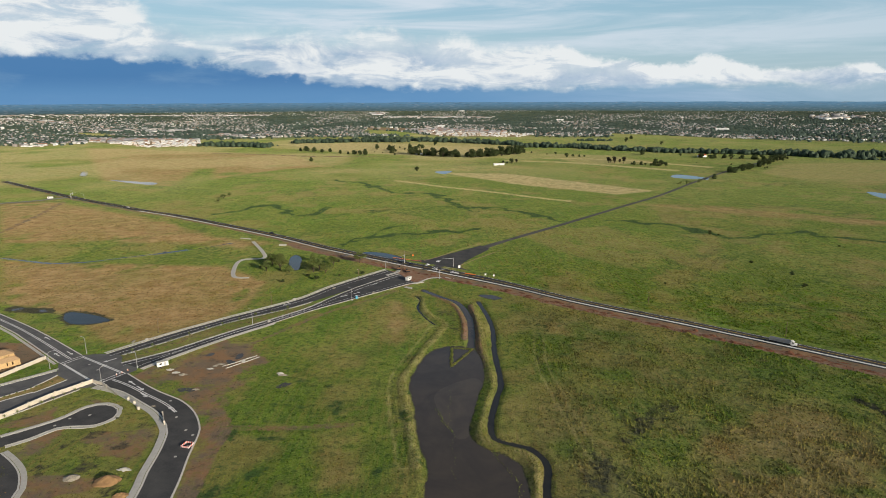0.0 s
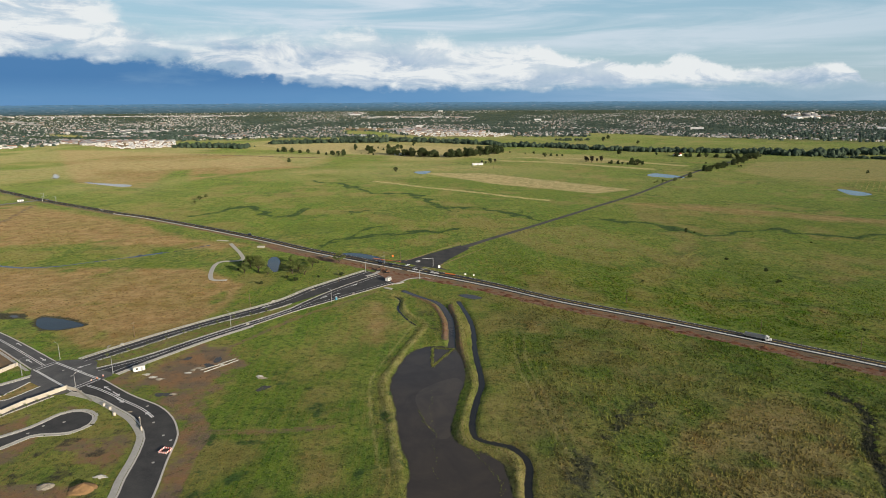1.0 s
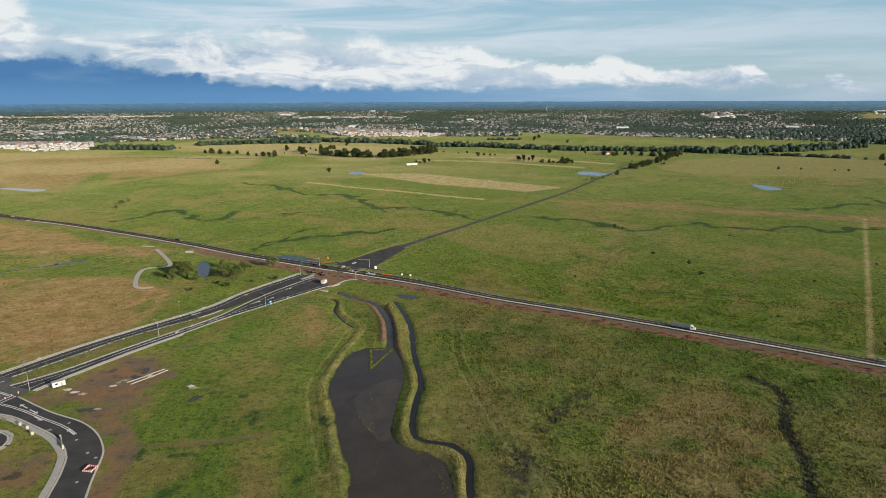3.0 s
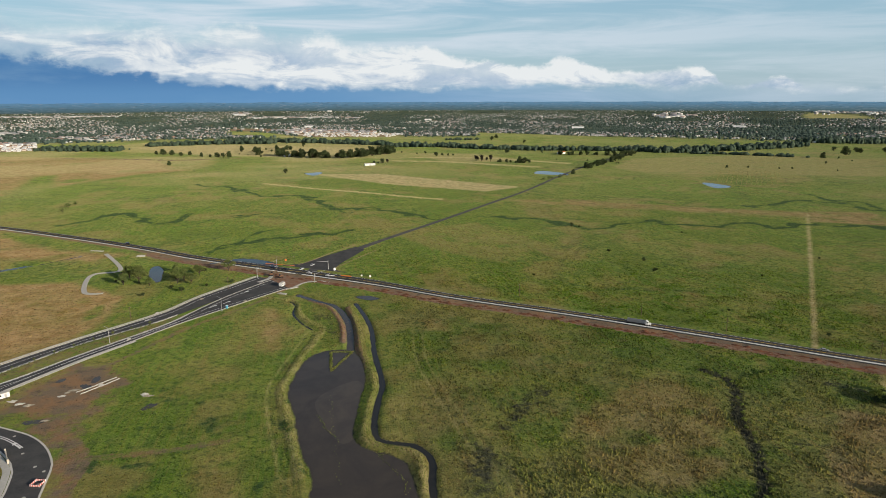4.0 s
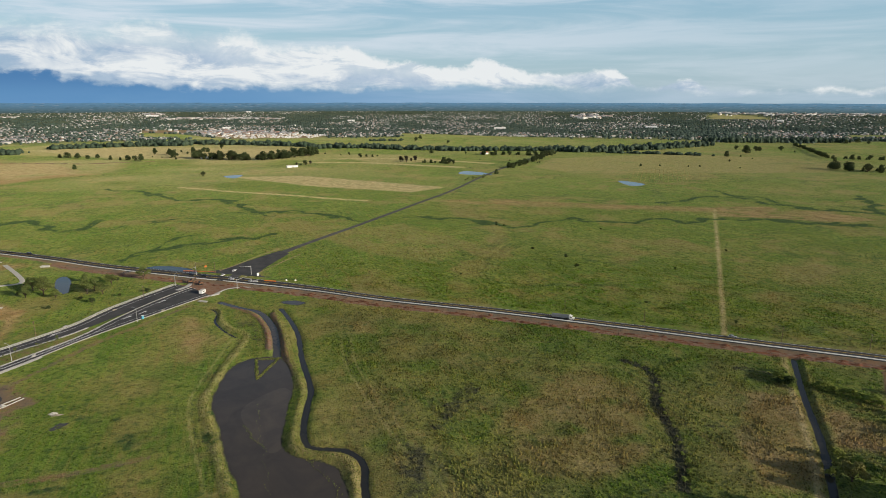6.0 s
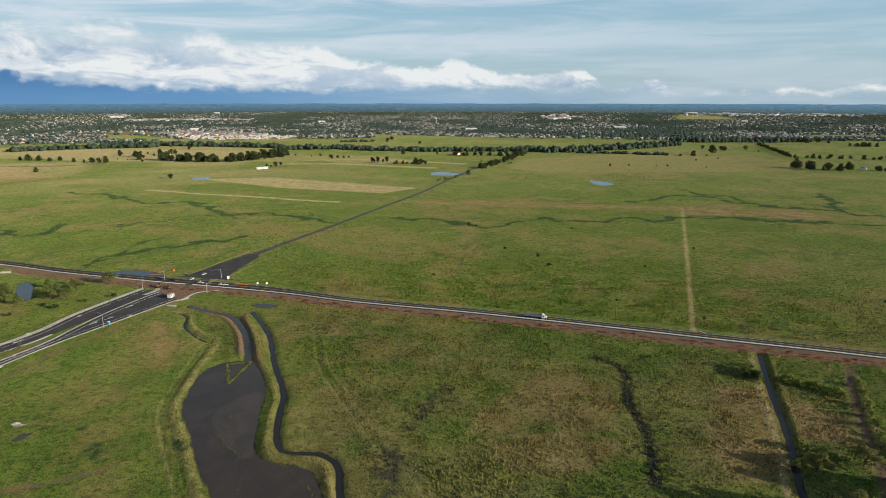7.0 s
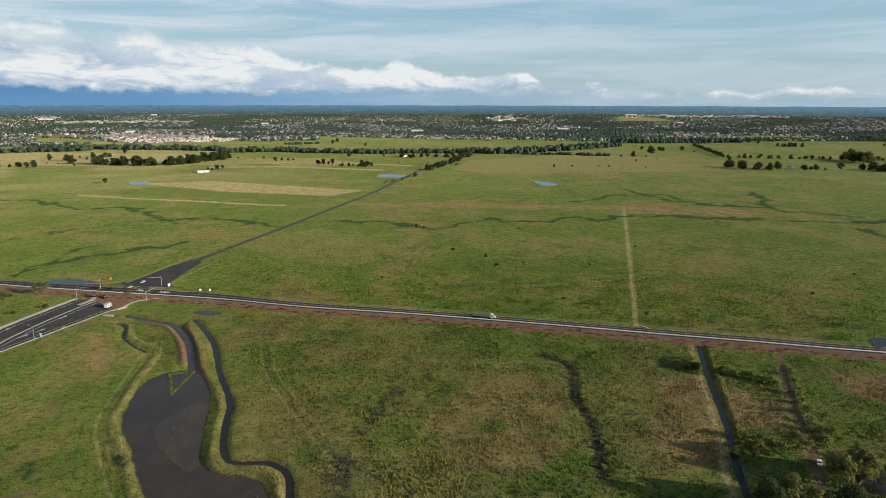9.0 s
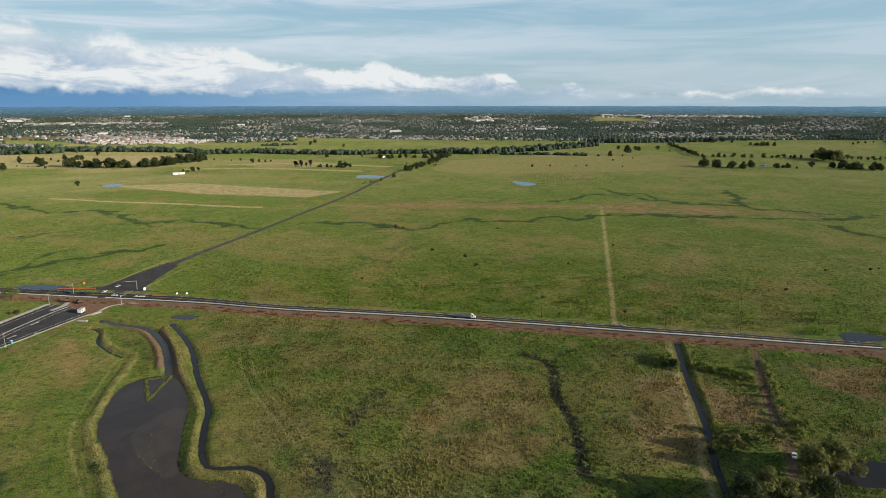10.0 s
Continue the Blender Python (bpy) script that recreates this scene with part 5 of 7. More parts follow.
def spots(line, gap, start=0.0):
    """Places and headings at even gaps along a line."""
    p = np.asarray(line, float)
    s = np.concatenate([[0], np.cumsum(np.hypot(*np.diff(p, axis=0).T))])
    for d in np.arange(start, s[-1], gap):
        x, y = np.interp(d, s, p[:, 0]), np.interp(d, s, p[:, 1])
        x2, y2 = np.interp(d + 1, s, p[:, 0]), np.interp(d + 1, s, p[:, 1])
        x1, y1 = np.interp(d - 1, s, p[:, 0]), np.interp(d - 1, s, p[:, 1])
        yield x, y, math.degrees(math.atan2(y2 - y1, x2 - x1))


def shifted(line, off):
    """The line moved to its left by off."""
    p = np.asarray(line, float)
    q = np.gradient(p, axis=0)
    return p + np.column_stack([-q[:, 1], q[:, 0]]) / (np.hypot(q[:, 0], q[:, 1])[:, None] + 1e-9) * off


def kerb(line, half=0.36, top=0.17, mat=None, name="kerb"):
    return tagged(part(name, ribbon(line, half, half, top, top + 0.1), mat or CURB_MAT), "pale concrete kerb along the carriageway", "kerb", kind="structure")


def footway(line, half, top=0.16, name="pavement"):
    """A pavement of concrete slabs: a bed, and each slab a piece of its own."""
    bed = tagged(part(name, ribbon(line, half, half, top - 0.04, top + 0.06), CURB_MAT), "pale concrete footpath with scored joints", "pavement", kind="structure")
    bm = bmesh.new()
    box(bm, (0, 0, 0), (2.9, half * 2 - 0.06, 0.06), bevel=0.015)
    first = part("slab", bm, CONCRETE, bed)
    for i, (x, y, a) in enumerate(spots(line, 3.0, 1.5)):
        ob = first if i == 0 else new("slab", first.data)
        ob.parent = bed
        ob.matrix_basis = pose(x, y, top - 0.01 + 0.004 * (i % 3), 0, 0, a)


# kerbs and footpaths of the boulevard and the streets
for pts in (BLVD_N[1:], BLVD_MN, BLVD_MS, BLVD_S, BLVD_C, CURVE_R + [(-93, 150)], CURVE_L + [(-105, 150)], NW_A, NW_B, [(-300, 195)] + WEST_N, [(-285, 178)] + WEST_MN, [(-285, 172)] + WEST_MS, [(-262, 150)] + WEST_S):
    kerb(spline(pts, 4))
footway(shifted(spline(CURVE_L + [(-105, 150)], 3), -1.9), 1.25)
footway(shifted(spline(BLVD_N[1:], 4), 2.2), 0.75)
footway(shifted(spline(BLVD_S[:4], 4), -1.5), 0.85)
footway(shifted(spline(NW_B, 4), -1.9), 0.75)
footway(shifted(spline([(-300, 195)] + WEST_N, 4), 2.0), 0.9)
footway(spline(PATH_C, 3), 1.7)

# the turning circle and its street, and the bend below it
cds = spline(CULDESAC, 3)
bm = bmesh.new()
bm.faces.new([bm.verts.new((x, y, 0.055)) for x, y in np.vstack([[(-215, 200)], cds, [(-205, 190)]])])
bmesh.ops.triangulate(bm, faces=bm.faces[:])
road("road_culdesac", bm, ASPHALT_NEW, "cul-de-sac of fresh black asphalt")
kerb(cds, 0.35)
footway(shifted(spline(CULDESAC[:6], 3), 1.4), 0.7)
footway(shifted(spline(CULDESAC[5:], 3), 1.4), 0.7)
low = spline(LOWER_CURVE + [(-150, 160)], 3)
road("road_lower", between(LOWER_CURVE + [(-150, 160)], [(-190, 205), (-180, 195), (-172, 185), (-166, 178), (-165, 150)], 0.055), ASPHALT_NEW, "bend of new asphalt street")
kerb(low, 0.3)
footway(shifted(low, 1.5), 1.0)
# junction apron: broken ground and fresh asphalt before the boulevard meets the main road
footway(spline([(-45, 470), (-38, 478), (-36, 486)], 2), 1.6)
footway(spline([(-24, 447), (-18, 452), (-10, 462), (2, 463), (8, 459)], 3), 0.8)


def strip_mark(line, half=0.13, z=0.078, mat=None, name="road_marking", label="painted white line on the asphalt"):
    return tagged(part(name, ribbon(line, half, half, z), mat or PAINT_WHITE), label, "marking", kind="structure")


def lerp2(a, b, t):
    return (a[0] + (b[0] - a[0]) * t, a[1] + (b[1] - a[1]) * t)


# centre and edge lines
cent = MAIN + (shifted(MAIN, 1) - MAIN) * (main_w * 0.52)[:, None]
for off in (-0.2, 0.2):
    strip_mark(shifted(cent, off), 0.12, 0.085, PAINT_YELLOW, label="painted double yellow centre line")
strip_mark(MAIN + (shifted(MAIN, 1) - MAIN) * (main_w - 0.8)[:, None], 0.12, 0.085)
strip_mark(shifted(MAIN, 1.1), 0.12, 0.085)
for a, b in ((NW_A, NW_B), (CURVE_R[:4], CURVE_L[:4])):
    A, B = spline(a, 3), spline(b, 3)
    n = min(len(A), len(B))
    mid = (A[np.linspace(0, len(A) - 1, n).astype(int)] + B[np.linspace(0, len(B) - 1, n).astype(int)]) / 2
    for off in (-0.45, 0.45):
        strip_mark(shifted(mid, off), 0.22, 0.082)
for pts, off in ((BLVD_N[1:], -4.2), (BLVD_MS + BLVD_C[1:], -4.0), (BLVD_S, 3.6), (BLVD_MN, 1.0), (BLVD_MS, -0.9)):
    strip_mark(shifted(spline(pts, 5), off), 0.15, 0.082)
# zebra borders and stop lines at the crossing
J = {"n": CROSS_NE[-1], "e": CURVE_R[0], "s": CURVE_L[0], "w": CROSS_SW[-1]}
for a, b, inset in (("n", "e", 0.02), ("e", "s", 0.05), ("s", "w", 0.02), ("w", "n", 0.05)):
    A, B, c = np.array(J[a]), np.array(J[b]), (np.array(J["n"]) + np.array(J["s"])) / 2
    for k in (0.06, 0.17):
        strip_mark([lerp2(A, c, k), lerp2(lerp2(A, c, k), lerp2(B, c, k), 0.5), lerp2(B, c, k)], 0.27, 0.083, label="painted crosswalk border line")


def arrow(x, y, a, bend=0):
    """A painted lane arrow of 3 m."""
    bm = bmesh.new()
    for poly in ([(-1.5, -0.14), (0.5, -0.14), (0.5, 0.14), (-1.5, 0.14)], [(0.5, -0.5), (1.5, 0), (0.5, 0.5)]):
        bm.faces.new([bm.verts.new((px, py + (bend * 0.4 * (px + 1.5)) / 3, 0)) for px, py in poly])
    ob = tagged(part("lane_arrow", bm, PAINT_WHITE), "painted white lane arrow on asphalt", "marking", kind="structure")
    ob.matrix_basis = pose(x, y, 0.088, 0, 0, a) @ Matrix.Scale(2.3, 4)


for x, y, a in ((-141, 268, -40), (-146, 275, -40), (-122, 254, 135), (-153, 281, 140), (-205, 318, -38), (-231, 340, 142), (-211, 316, 142), (-178, 308, 228), (-172, 318, 50), (-62, 425, 50), (-70, 418, 50), (-52, 446, 50), (-106, 400, 230), (-136, 362, 230)):
    arrow(x, y, a)


def barrier_piece():
    bm = bmesh.new()
    prism(bm, [(-0.36, 0), (0.36, 0), (0.36, 0.08), (0.32, 0.14), (0.29, 0.38), (-0.29, 0.38), (-0.32, 0.14), (-0.36, 0.08)], -2.98, 2.98)
    return tagged(part("concrete_barrier", bm, BARRIER_MAT), "low white precast concrete barrier beside the asphalt road", "barrier", "barriers along the road")


first = None
for x, y, a in spots(shifted(MAIN, 0.0), 6.05):
    if -380 < x < 372 and not (-20 < x < -12):
        if first is None:
            first = barrier_piece()
            first.matrix_basis = pose(x, y, 0.06, 0, 0, a)
        else:
            copy_thing(first, pose(x, y, 0.06, 0, 0, a))
# broken earth bank along the road: lumps of spoil
def mound(name, label, x, y, rx, ry, h, mat, seed, rough=0.25, a=0.0, seg=14, category="mound"):
    bm = bmesh.new()
    r = random.Random(seed)
    rings = []
    for k in range(5):
        t = k / 5
        rings.append([bm.verts.new(((1 - t) * rx * math.cos(j * math.tau / seg) * r.uniform(1 - rough, 1 + rough), (1 - t) * ry * math.sin(j * math.tau / seg) * r.uniform(1 - rough, 1 + rough), h * (1 - (1 - t) ** 1.4) * r.uniform(1 - rough, 1 + rough * 0.5) - 0.15 * (k == 0))) for j in range(seg)])
    tip = bm.verts.new((0, 0, h))
    for u, v in zip(rings[:-1], rings[1:]):
        for j in range(seg):
            bm.faces.new((u[j], u[(j + 1) % seg], v[(j + 1) % seg], v[j]))
    for j in range(seg):
        bm.faces.new((rings[-1][j], rings[-1][(j + 1) % seg], tip))
    ob = tagged(part(name, bm, mat, smooth=False), label, category)
    ob.matrix_basis = pose(x, y, float(height(x, y)[0]), 0, 0, a)
    return ob


rnd = random.Random(11)
for i, (x, y, a) in enumerate(spots(shifted(MAIN, -9.5), 4.0)):
    if -60 < x < 374 and rnd.random() < 0.85:
        tagged(mound("earth_mound", "low heap of reddish excavated earth beside the road", x + rnd.uniform(-2, 2), y + rnd.uniform(-4.5, 3.5), rnd.uniform(1.2, 4.2), rnd.uniform(0.5, 1.4), rnd.uniform(0.3, 1.05), DIRT, i, 0.35, a), group="spoil along the road")
mound("gravel_mound", "small heap of grey gravel on bare ground", *HEAPS[0], 3.6, 2.2, 1.3, GRAVEL, 91)
mound("sand_mound", "large heap of orange sand on bare ground", *HEAPS[1], 5.2, 4.0, 2.4, SAND, 92, 0.12)
mound("concrete_mound", "small heap of broken concrete rubble", *HEAPS[2], 2.6, 1.4, 0.7, CONCRETE, 93, 0.5)
mound("sand_mound", "heap of orange sand on bare ground", *HEAPS[3], 3.0, 2.0, 1.2, SAND, 94)
for i, (x, y) in enumerate(ROCKS):
    mound("rubble_mound", "small scattered pile of pale rubble on bare soil", x, y, rnd.uniform(1.0, 2.6), rnd.uniform(0.8, 1.4), rnd.uniform(0.3, 0.7), CONCRETE if i % 2 else GRAVEL, 100 + i, 0.5)


def street_light(x, y, a):
    e = thing("street_lamp", "tall galvanised steel street lamp with a curved arm beside the road", "street lamp", "street lamps", pose(x, y, 0, 0, 0, a))
    bm = bmesh.new()
    tube(bm, (0, 0, 0), (0, 0, 8.6), 0.17, 0.10)
    tube(bm, (0, 0, 0), (0, 0, 0.5), 0.28, 0.28)
    part("pole", bm, METAL, e)
    bm = bmesh.new()
    for p, q in (((0, 0, 8.5), (0.9, 0, 9.15)), ((0.9, 0, 9.15), (2.6, 0, 9.35))):
        tube(bm, p, q, 0.075, 0.065)
    part("arm", bm, METAL, e)
    bm = bmesh.new()
    box(bm, (3.0, 0, 9.33), (0.9, 0.4, 0.16), bevel=0.04)
    part("lamp_head", bm, METAL, e)
    return e


lamp = street_light(*LIGHT_POLES[0], 150)
for (x, y), a in zip(LIGHT_POLES[1:6] + LIGHT_POLES[7:8], (230, 40, 30, 140, 140, 60)):
    copy_thing(lamp, pose(x, y, 0, 0, 0, a))


def signal_mast(x, y, a, reach):
    e = thing("traffic_signal", "steel traffic signal mast with long arm and dark signal heads", "traffic signal", "signals at the junction", pose(x, y, 0, 0, 0, a))
    bm = bmesh.new()
    tube(bm, (0, 0, 0), (0, 0, 7.4), 0.24, 0.17)
    part("pole", bm, METAL, e)
    bm = bmesh.new()
    tube(bm, (0, 0, 6.6), (reach, 0, 7.6), 0.15, 0.08)
    part("arm", bm, METAL, e)
    for t in (0.55, 0.95):
        bm = bmesh.new()
        box(bm, (reach * t, -0.15, 6.6 + t - 0.5), (0.4, 0.3, 1.1), bevel=0.04)
        part("signal_head", bm, BLACK, e)
    return e


signal_mast(*LIGHT_POLES[6], 40, 11)
signal_mast(-33, 508, 250, 8)
signal_mast(8, 496, 190, 9)
signal_mast(-47, 488, 330, 5)


signal_mast(-524, 868, 60, 8)
signal_mast(-538, 896, 240, 8)
signal_mast(-502, 862, 150, 7)


def wood_pole(x, y, a):
    e = thing("utility_pole", "weathered wooden utility pole standing in the verge", "utility pole", "utility poles", pose(x, y, float(height(x, y)[0]) - 0.1, 0, 0, a))
    bm = bmesh.new()
    tube(bm, (0, 0, 0), (0, 0, 9.5), 0.17, 0.12)
    part("pole", bm, WOOD, e)
    bm = bmesh.new()
    box(bm, (0, 0, 8.9), (2.2, 0.12, 0.14))
    part("crossarm", bm, WOOD, e)
    for dx in (-0.95, -0.4, 0.4, 0.95):
        bm = bmesh.new()
        tube(bm, (dx, 0, 8.97), (dx, 0, 9.15), 0.05, 0.03, 6)
        part("insulator", bm, WHITE, e)
    return e


up = wood_pole(*POLES_WOOD[0], 50)
for x, y in POLES_WOOD[1:]:
    copy_thing(up, pose(x, y, float(height(x, y)[0]) - 0.1, 0, 0, heading(MAIN, x, y) + 90))


def car(x, y, a, z, paint, label):
    e = thing("car", label, "car", "", pose(x, y, z, 0, 0, a))
    bm = bmesh.new()
    prism(bm, [(-2.25, 0.35), (2.2, 0.35), (2.3, 0.65), (1.9, 0.86), (0.95, 0.92), (0.35, 1.42), (-1.2, 1.46), (-1.95, 0.98), (-2.3, 0.9)], -0.88, 0.88)
    bmesh.ops.rotate(bm, verts=bm.verts, matrix=Matrix.Rotation(radians(-90), 3, "Z"))
    bmesh.ops.bevel(bm, geom=bm.edges[:], offset=0.05, segments=1, affect="EDGES")
    part("body", bm, paint, e)
    for name, x0, x1, dz in (("windscreen", 0.42, 0.90, 0), ("rear_window", -1.92, -1.28, 0)):
        bm = bmesh.new()
        za, zb = (1.38, 0.96) if name == "windscreen" else (1.02, 1.42)
        vs = [bm.verts.new(p) for p in ((x0 + 0.03, -0.7, za + 0.03), (x0 + 0.03, 0.7, za + 0.03), (x1 + 0.05, 0.76, zb + 0.03), (x1 + 0.05, -0.76, zb + 0.03))]
        bm.faces.new(vs)
        part(name, bm, GLASS, e)
    for s in (-1, 1):
        bm = bmesh.new()
        vs = [bm.verts.new((px, s * 0.892, pz)) for px, pz in ((0.72, 0.98), (0.3, 1.34), (-1.15, 1.38), (-1.75, 1.02))]
        bm.faces.new(vs)
        part("side_window", bm, GLASS, e)
        for wx in (-1.4, 1.4):
            bm = bmesh.new()
            tube(bm, (wx, s * 0.70, 0.33), (wx, s * 0.93, 0.33), 0.33, 0.33, 12)
            part("wheel", bm, BLACK, e)
    return e


CAR_WHITE = plain("car_paint_white", (0.72, 0.72, 0.72), 0.25, vary=0.03)
CAR_DARK = plain("car_paint_dark", (0.03, 0.035, 0.045), 0.2, vary=0.05)
CAR_SILVER = plain("car_paint_silver", (0.42, 0.43, 0.45), 0.3, 0.5, vary=0.05)
CAR_RED = plain("car_paint_red", (0.30, 0.03, 0.025), 0.25, vary=0.05)
cars = {k: None for k in "wdsr"}
words = {"w": ("white saloon car on the asphalt road", CAR_WHITE), "d": ("dark saloon car on the asphalt road", CAR_DARK), "s": ("silver saloon car on the asphalt road", CAR_SILVER), "r": ("dark red saloon car on the asphalt road", CAR_RED)}
for (x, y), k in zip(CARS, "wwwwdd" + "swsdw" + "wd"):
    on_side = (x, y) in (CARS[2], CARS[3])
    a = heading(side if on_side else (spline(TRACK_E, 4) if (x, y) == CARS[11] else MAIN), x, y)
    z = float(height(x, y)[0]) + 0.02 if (x, y) == CARS[11] else 0.08
    if not on_side and (x, y) != CARS[11]:
        i = int(np.argmin(np.hypot(MAIN[:, 0] - x, MAIN[:, 1] - y)))
        q = np.gradient(MAIN, axis=0)[i]
        nn = np.array([-q[1], q[0]]) / np.hypot(*q)
        off = float(np.clip(np.dot(np.array([x, y]) - MAIN[i], nn), 2.4, main_w[i] - 1.8))
        x, y = MAIN[i] + nn * off
    if cars[k] is None:
        cars[k] = car(x, y, a, z, words[k][1], words[k][0])
    else:
        copy_thing(cars[k], pose(x, y, z, 0, 0, a))

# tipper lorry with a long trailer on the main road
tx, ty = (TRUCK[0][0] + TRUCK[1][0]) / 2, (TRUCK[0][1] + TRUCK[1][1]) / 2
ti = int(np.argmin(np.hypot(MAIN[:, 0] - tx, MAIN[:, 1] - ty)))
tq = np.gradient(MAIN, axis=0)[ti]
tn = np.array([-tq[1], tq[0]]) / np.hypot(*tq)
tpos = MAIN[ti] + tn * 2.3
lorry = thing("lorry", "white articulated lorry with a grey dump trailer on the road", "truck", "", pose(tpos[0], tpos[1], 0.08, 0, 0, math.degrees(math.atan2(tq[1], tq[0]))))
bm = bmesh.new()
box(bm, (5.3, 0, 1.75), (1.9, 2.3, 2.1), bevel=0.15)
box(bm, (6.75, 0, 1.35), (1.5, 1.8, 1.2), bevel=0.15)
box(bm, (4.9, 0, 3.0), (1.2, 2.2, 0.6), bevel=0.2)
cab = part("cab", bm, WHITE, lorry, "white cab with long bonnet")
bm = bmesh.new()
box(bm, (6.27, 0, 2.3), (0.06, 1.9, 0.75))
part("windscreen", bm, GLASS, cab)
for s in (-1, 1):
    bm = bmesh.new()
    box(bm, (5.5, s * 1.16, 2.25), (0.9, 0.04, 0.7))
    part("side_window", bm, GLASS, cab)
TRAILER = plain("trailer_grey", (0.34, 0.36, 0.38), 0.45, 0.5, vary=0.15)
bm = bmesh.new()
prism(bm, [(-1.25, 2.95), (-1.15, 1.35), (-0.6, 1.05), (0.6, 1.05), (1.15, 1.35), (1.25, 2.95), (1.1, 2.95), (0.95, 1.55), (-0.95, 1.55), (-1.1, 2.95)], -6.7, 4.0)
for k in range(9):
    for s in (-1, 1):
        box(bm, (-6.4 + k * 1.27, s * 1.25, 2.1), (0.12, 0.1, 1.55))
part("trailer_body", bm, TRAILER, lorry, "ribbed grey dump trailer")
bm = bmesh.new()
box(bm, (-1.2, 0, 0.95), (12.0, 0.9, 0.25))
box(bm, (5.2, 0, 0.75), (4.2, 0.9, 0.25))
part("chassis", bm, BLACK, lorry)
for wx in (-6.0, -4.8, 3.0, 4.2, 6.7):
    for s in (-1, 1):
        bm = bmesh.new()
        tube(bm, (wx, s * 0.72, 0.5), (wx, s * 1.18, 0.5), 0.5, 0.5, 12)
        part("wheel", bm, BLACK, lorry)


def digger(x, y, a, z):
    e = thing("excavator", "mud-brown tracked excavator on bare earth", "excavator", "", pose(x, y, z, 0, 0, a))
    bm = bmesh.new()
    box(bm, (-0.4, 0, 1.55), (3.0, 2.2, 1.0), bevel=0.12)
    part("body", bm, ORANGE_DULL, e)
    bm = bmesh.new()
    box(bm, (0.7, 0.6, 2.2), (1.2, 0.95, 1.5), bevel=0.1)
    part("cab", bm, GLASS, e)
    for s in (-1, 1):
        bm = bmesh.new()
        box(bm, (0, s * 0.95, 0.5), (3.6, 0.55, 0.9), bevel=0.3)
        part("track", bm, BLACK, e)
    for name, p, q in (("boom", (1.0, -0.2, 1.9), (3.4, -0.2, 4.2)), ("stick", (3.4, -0.2, 4.2), (5.2, -0.2, 2.0))):
        bm = bmesh.new()
        tube(bm, p, q, 0.26, 0.2, 6)
        part(name, bm, ORANGE_DULL, e)
    bm = bmesh.new()
    box(bm, (5.2, -0.2, 1.5), (0.9, 1.0, 0.9), bevel=0.2)
    part("bucket", bm, WOOD, e)


ORANGE_DULL = plain("muddy_orange", (0.17, 0.085, 0.045), 0.7, vary=0.3)
for (x, y), a in zip(MACHINES, (60, 20, 200)):
    digger(x, y, a, float(height(x, y)[0]) + 0.02)


def cabin(x, y, a, sx, sy, label):
    e = thing("site_cabin", label, "cabin", "", pose(x, y, float(height(x, y)[0]), 0, 0, a))
    bm = bmesh.new()
    box(bm, (0, 0, 1.75), (sx, sy, 2.4), bevel=0.06)
    part("body", bm, WHITE, e)
    bm = bmesh.new()
    box(bm, (0, 0, 3.0), (sx + 0.2, sy + 0.2, 0.1))
    part("roof", bm, CONCRETE, e)
    bm = bmesh.new()
    box(bm, (sx * 0.2, -sy / 2 - 0.02, 1.6), (0.9, 0.04, 2.0))
    part("door", bm, METAL, e)
    bm = bmesh.new()
    box(bm, (-sx * 0.2, -sy / 2 - 0.02, 2.0), (1.1, 0.04, 0.8))
    part("window", bm, GLASS, e)
    for wx in (-sx * 0.25, sx * 0.25):
        for s in (-1, 1):
            bm = bmesh.new()
            tube(bm, (wx, s * (sy / 2 - 0.3), 0.3), (wx, s * (sy / 2 - 0.05), 0.3), 0.32, 0.32, 10)
            part("wheel", bm, BLACK, e)


cabin(*OFFICE[0], 35, 5.5, 2.6, "white wheeled site cabin standing on muddy bare ground")
cabin(*OFFICE[1], 60, 4.5, 2.6, "white wheeled site cabin beside the unfinished junction")
for i, ((x, y), a, s) in enumerate(zip(SLABS, (-35, 30, -20, -10), ((7, 2.4, 0.5), (7, 2.2, 0.5), (13, 2.0, 0.5), (7, 3, 1.2)))):
    e = thing("slab_stack", "stack of pale precast concrete slabs lying on the ground", "slab", "", pose(x, y, float(height(x, y)[0]), 0, 0, a))
    for k in range(3):
        bm = bmesh.new()
        box(bm, (0, (k - 1) * s[1] / 3, s[2] / 2), (s[0] - k * 0.6, s[1] / 3 - 0.08, s[2]), bevel=0.05)
        part("slab", bm, CONCRETE, e)
cabin(-552, 866, 20, 7, 3.2, "white site cabin beside the lane and the main road")
# rain puddles on the bare ground: several lobes run together
for i, (x, y) in enumerate(PUDDLES):
    r = random.Random(300 + i)
    n, lobes = 40, [(r.uniform(-3.5, 3.5), r.uniform(-1.2, 1.2), r.uniform(1.2, 3.0)) for _ in range(4)]
    bm = bmesh.new()
    ring = []
    for k in range(n):
        a = k * math.tau / n
        reach = max(0.8, max(lx * math.cos(a) + ly * math.sin(a) + lr for lx, ly, lr in lobes) * r.uniform(0.72, 1.0))
        ring.append(bm.verts.new((math.cos(a) * reach, math.sin(a) * reach * 0.7, 0)))
    bm.faces.new(ring)
    ob = tagged(part("puddle", bm, WATER_GREY), "shallow grey rain puddle on bare muddy ground", "puddle", kind="structure")
    ob.matrix_basis = pose(x, y, float(height(x, y)[0]) + 0.06, 0, 0, r.uniform(0, 180))
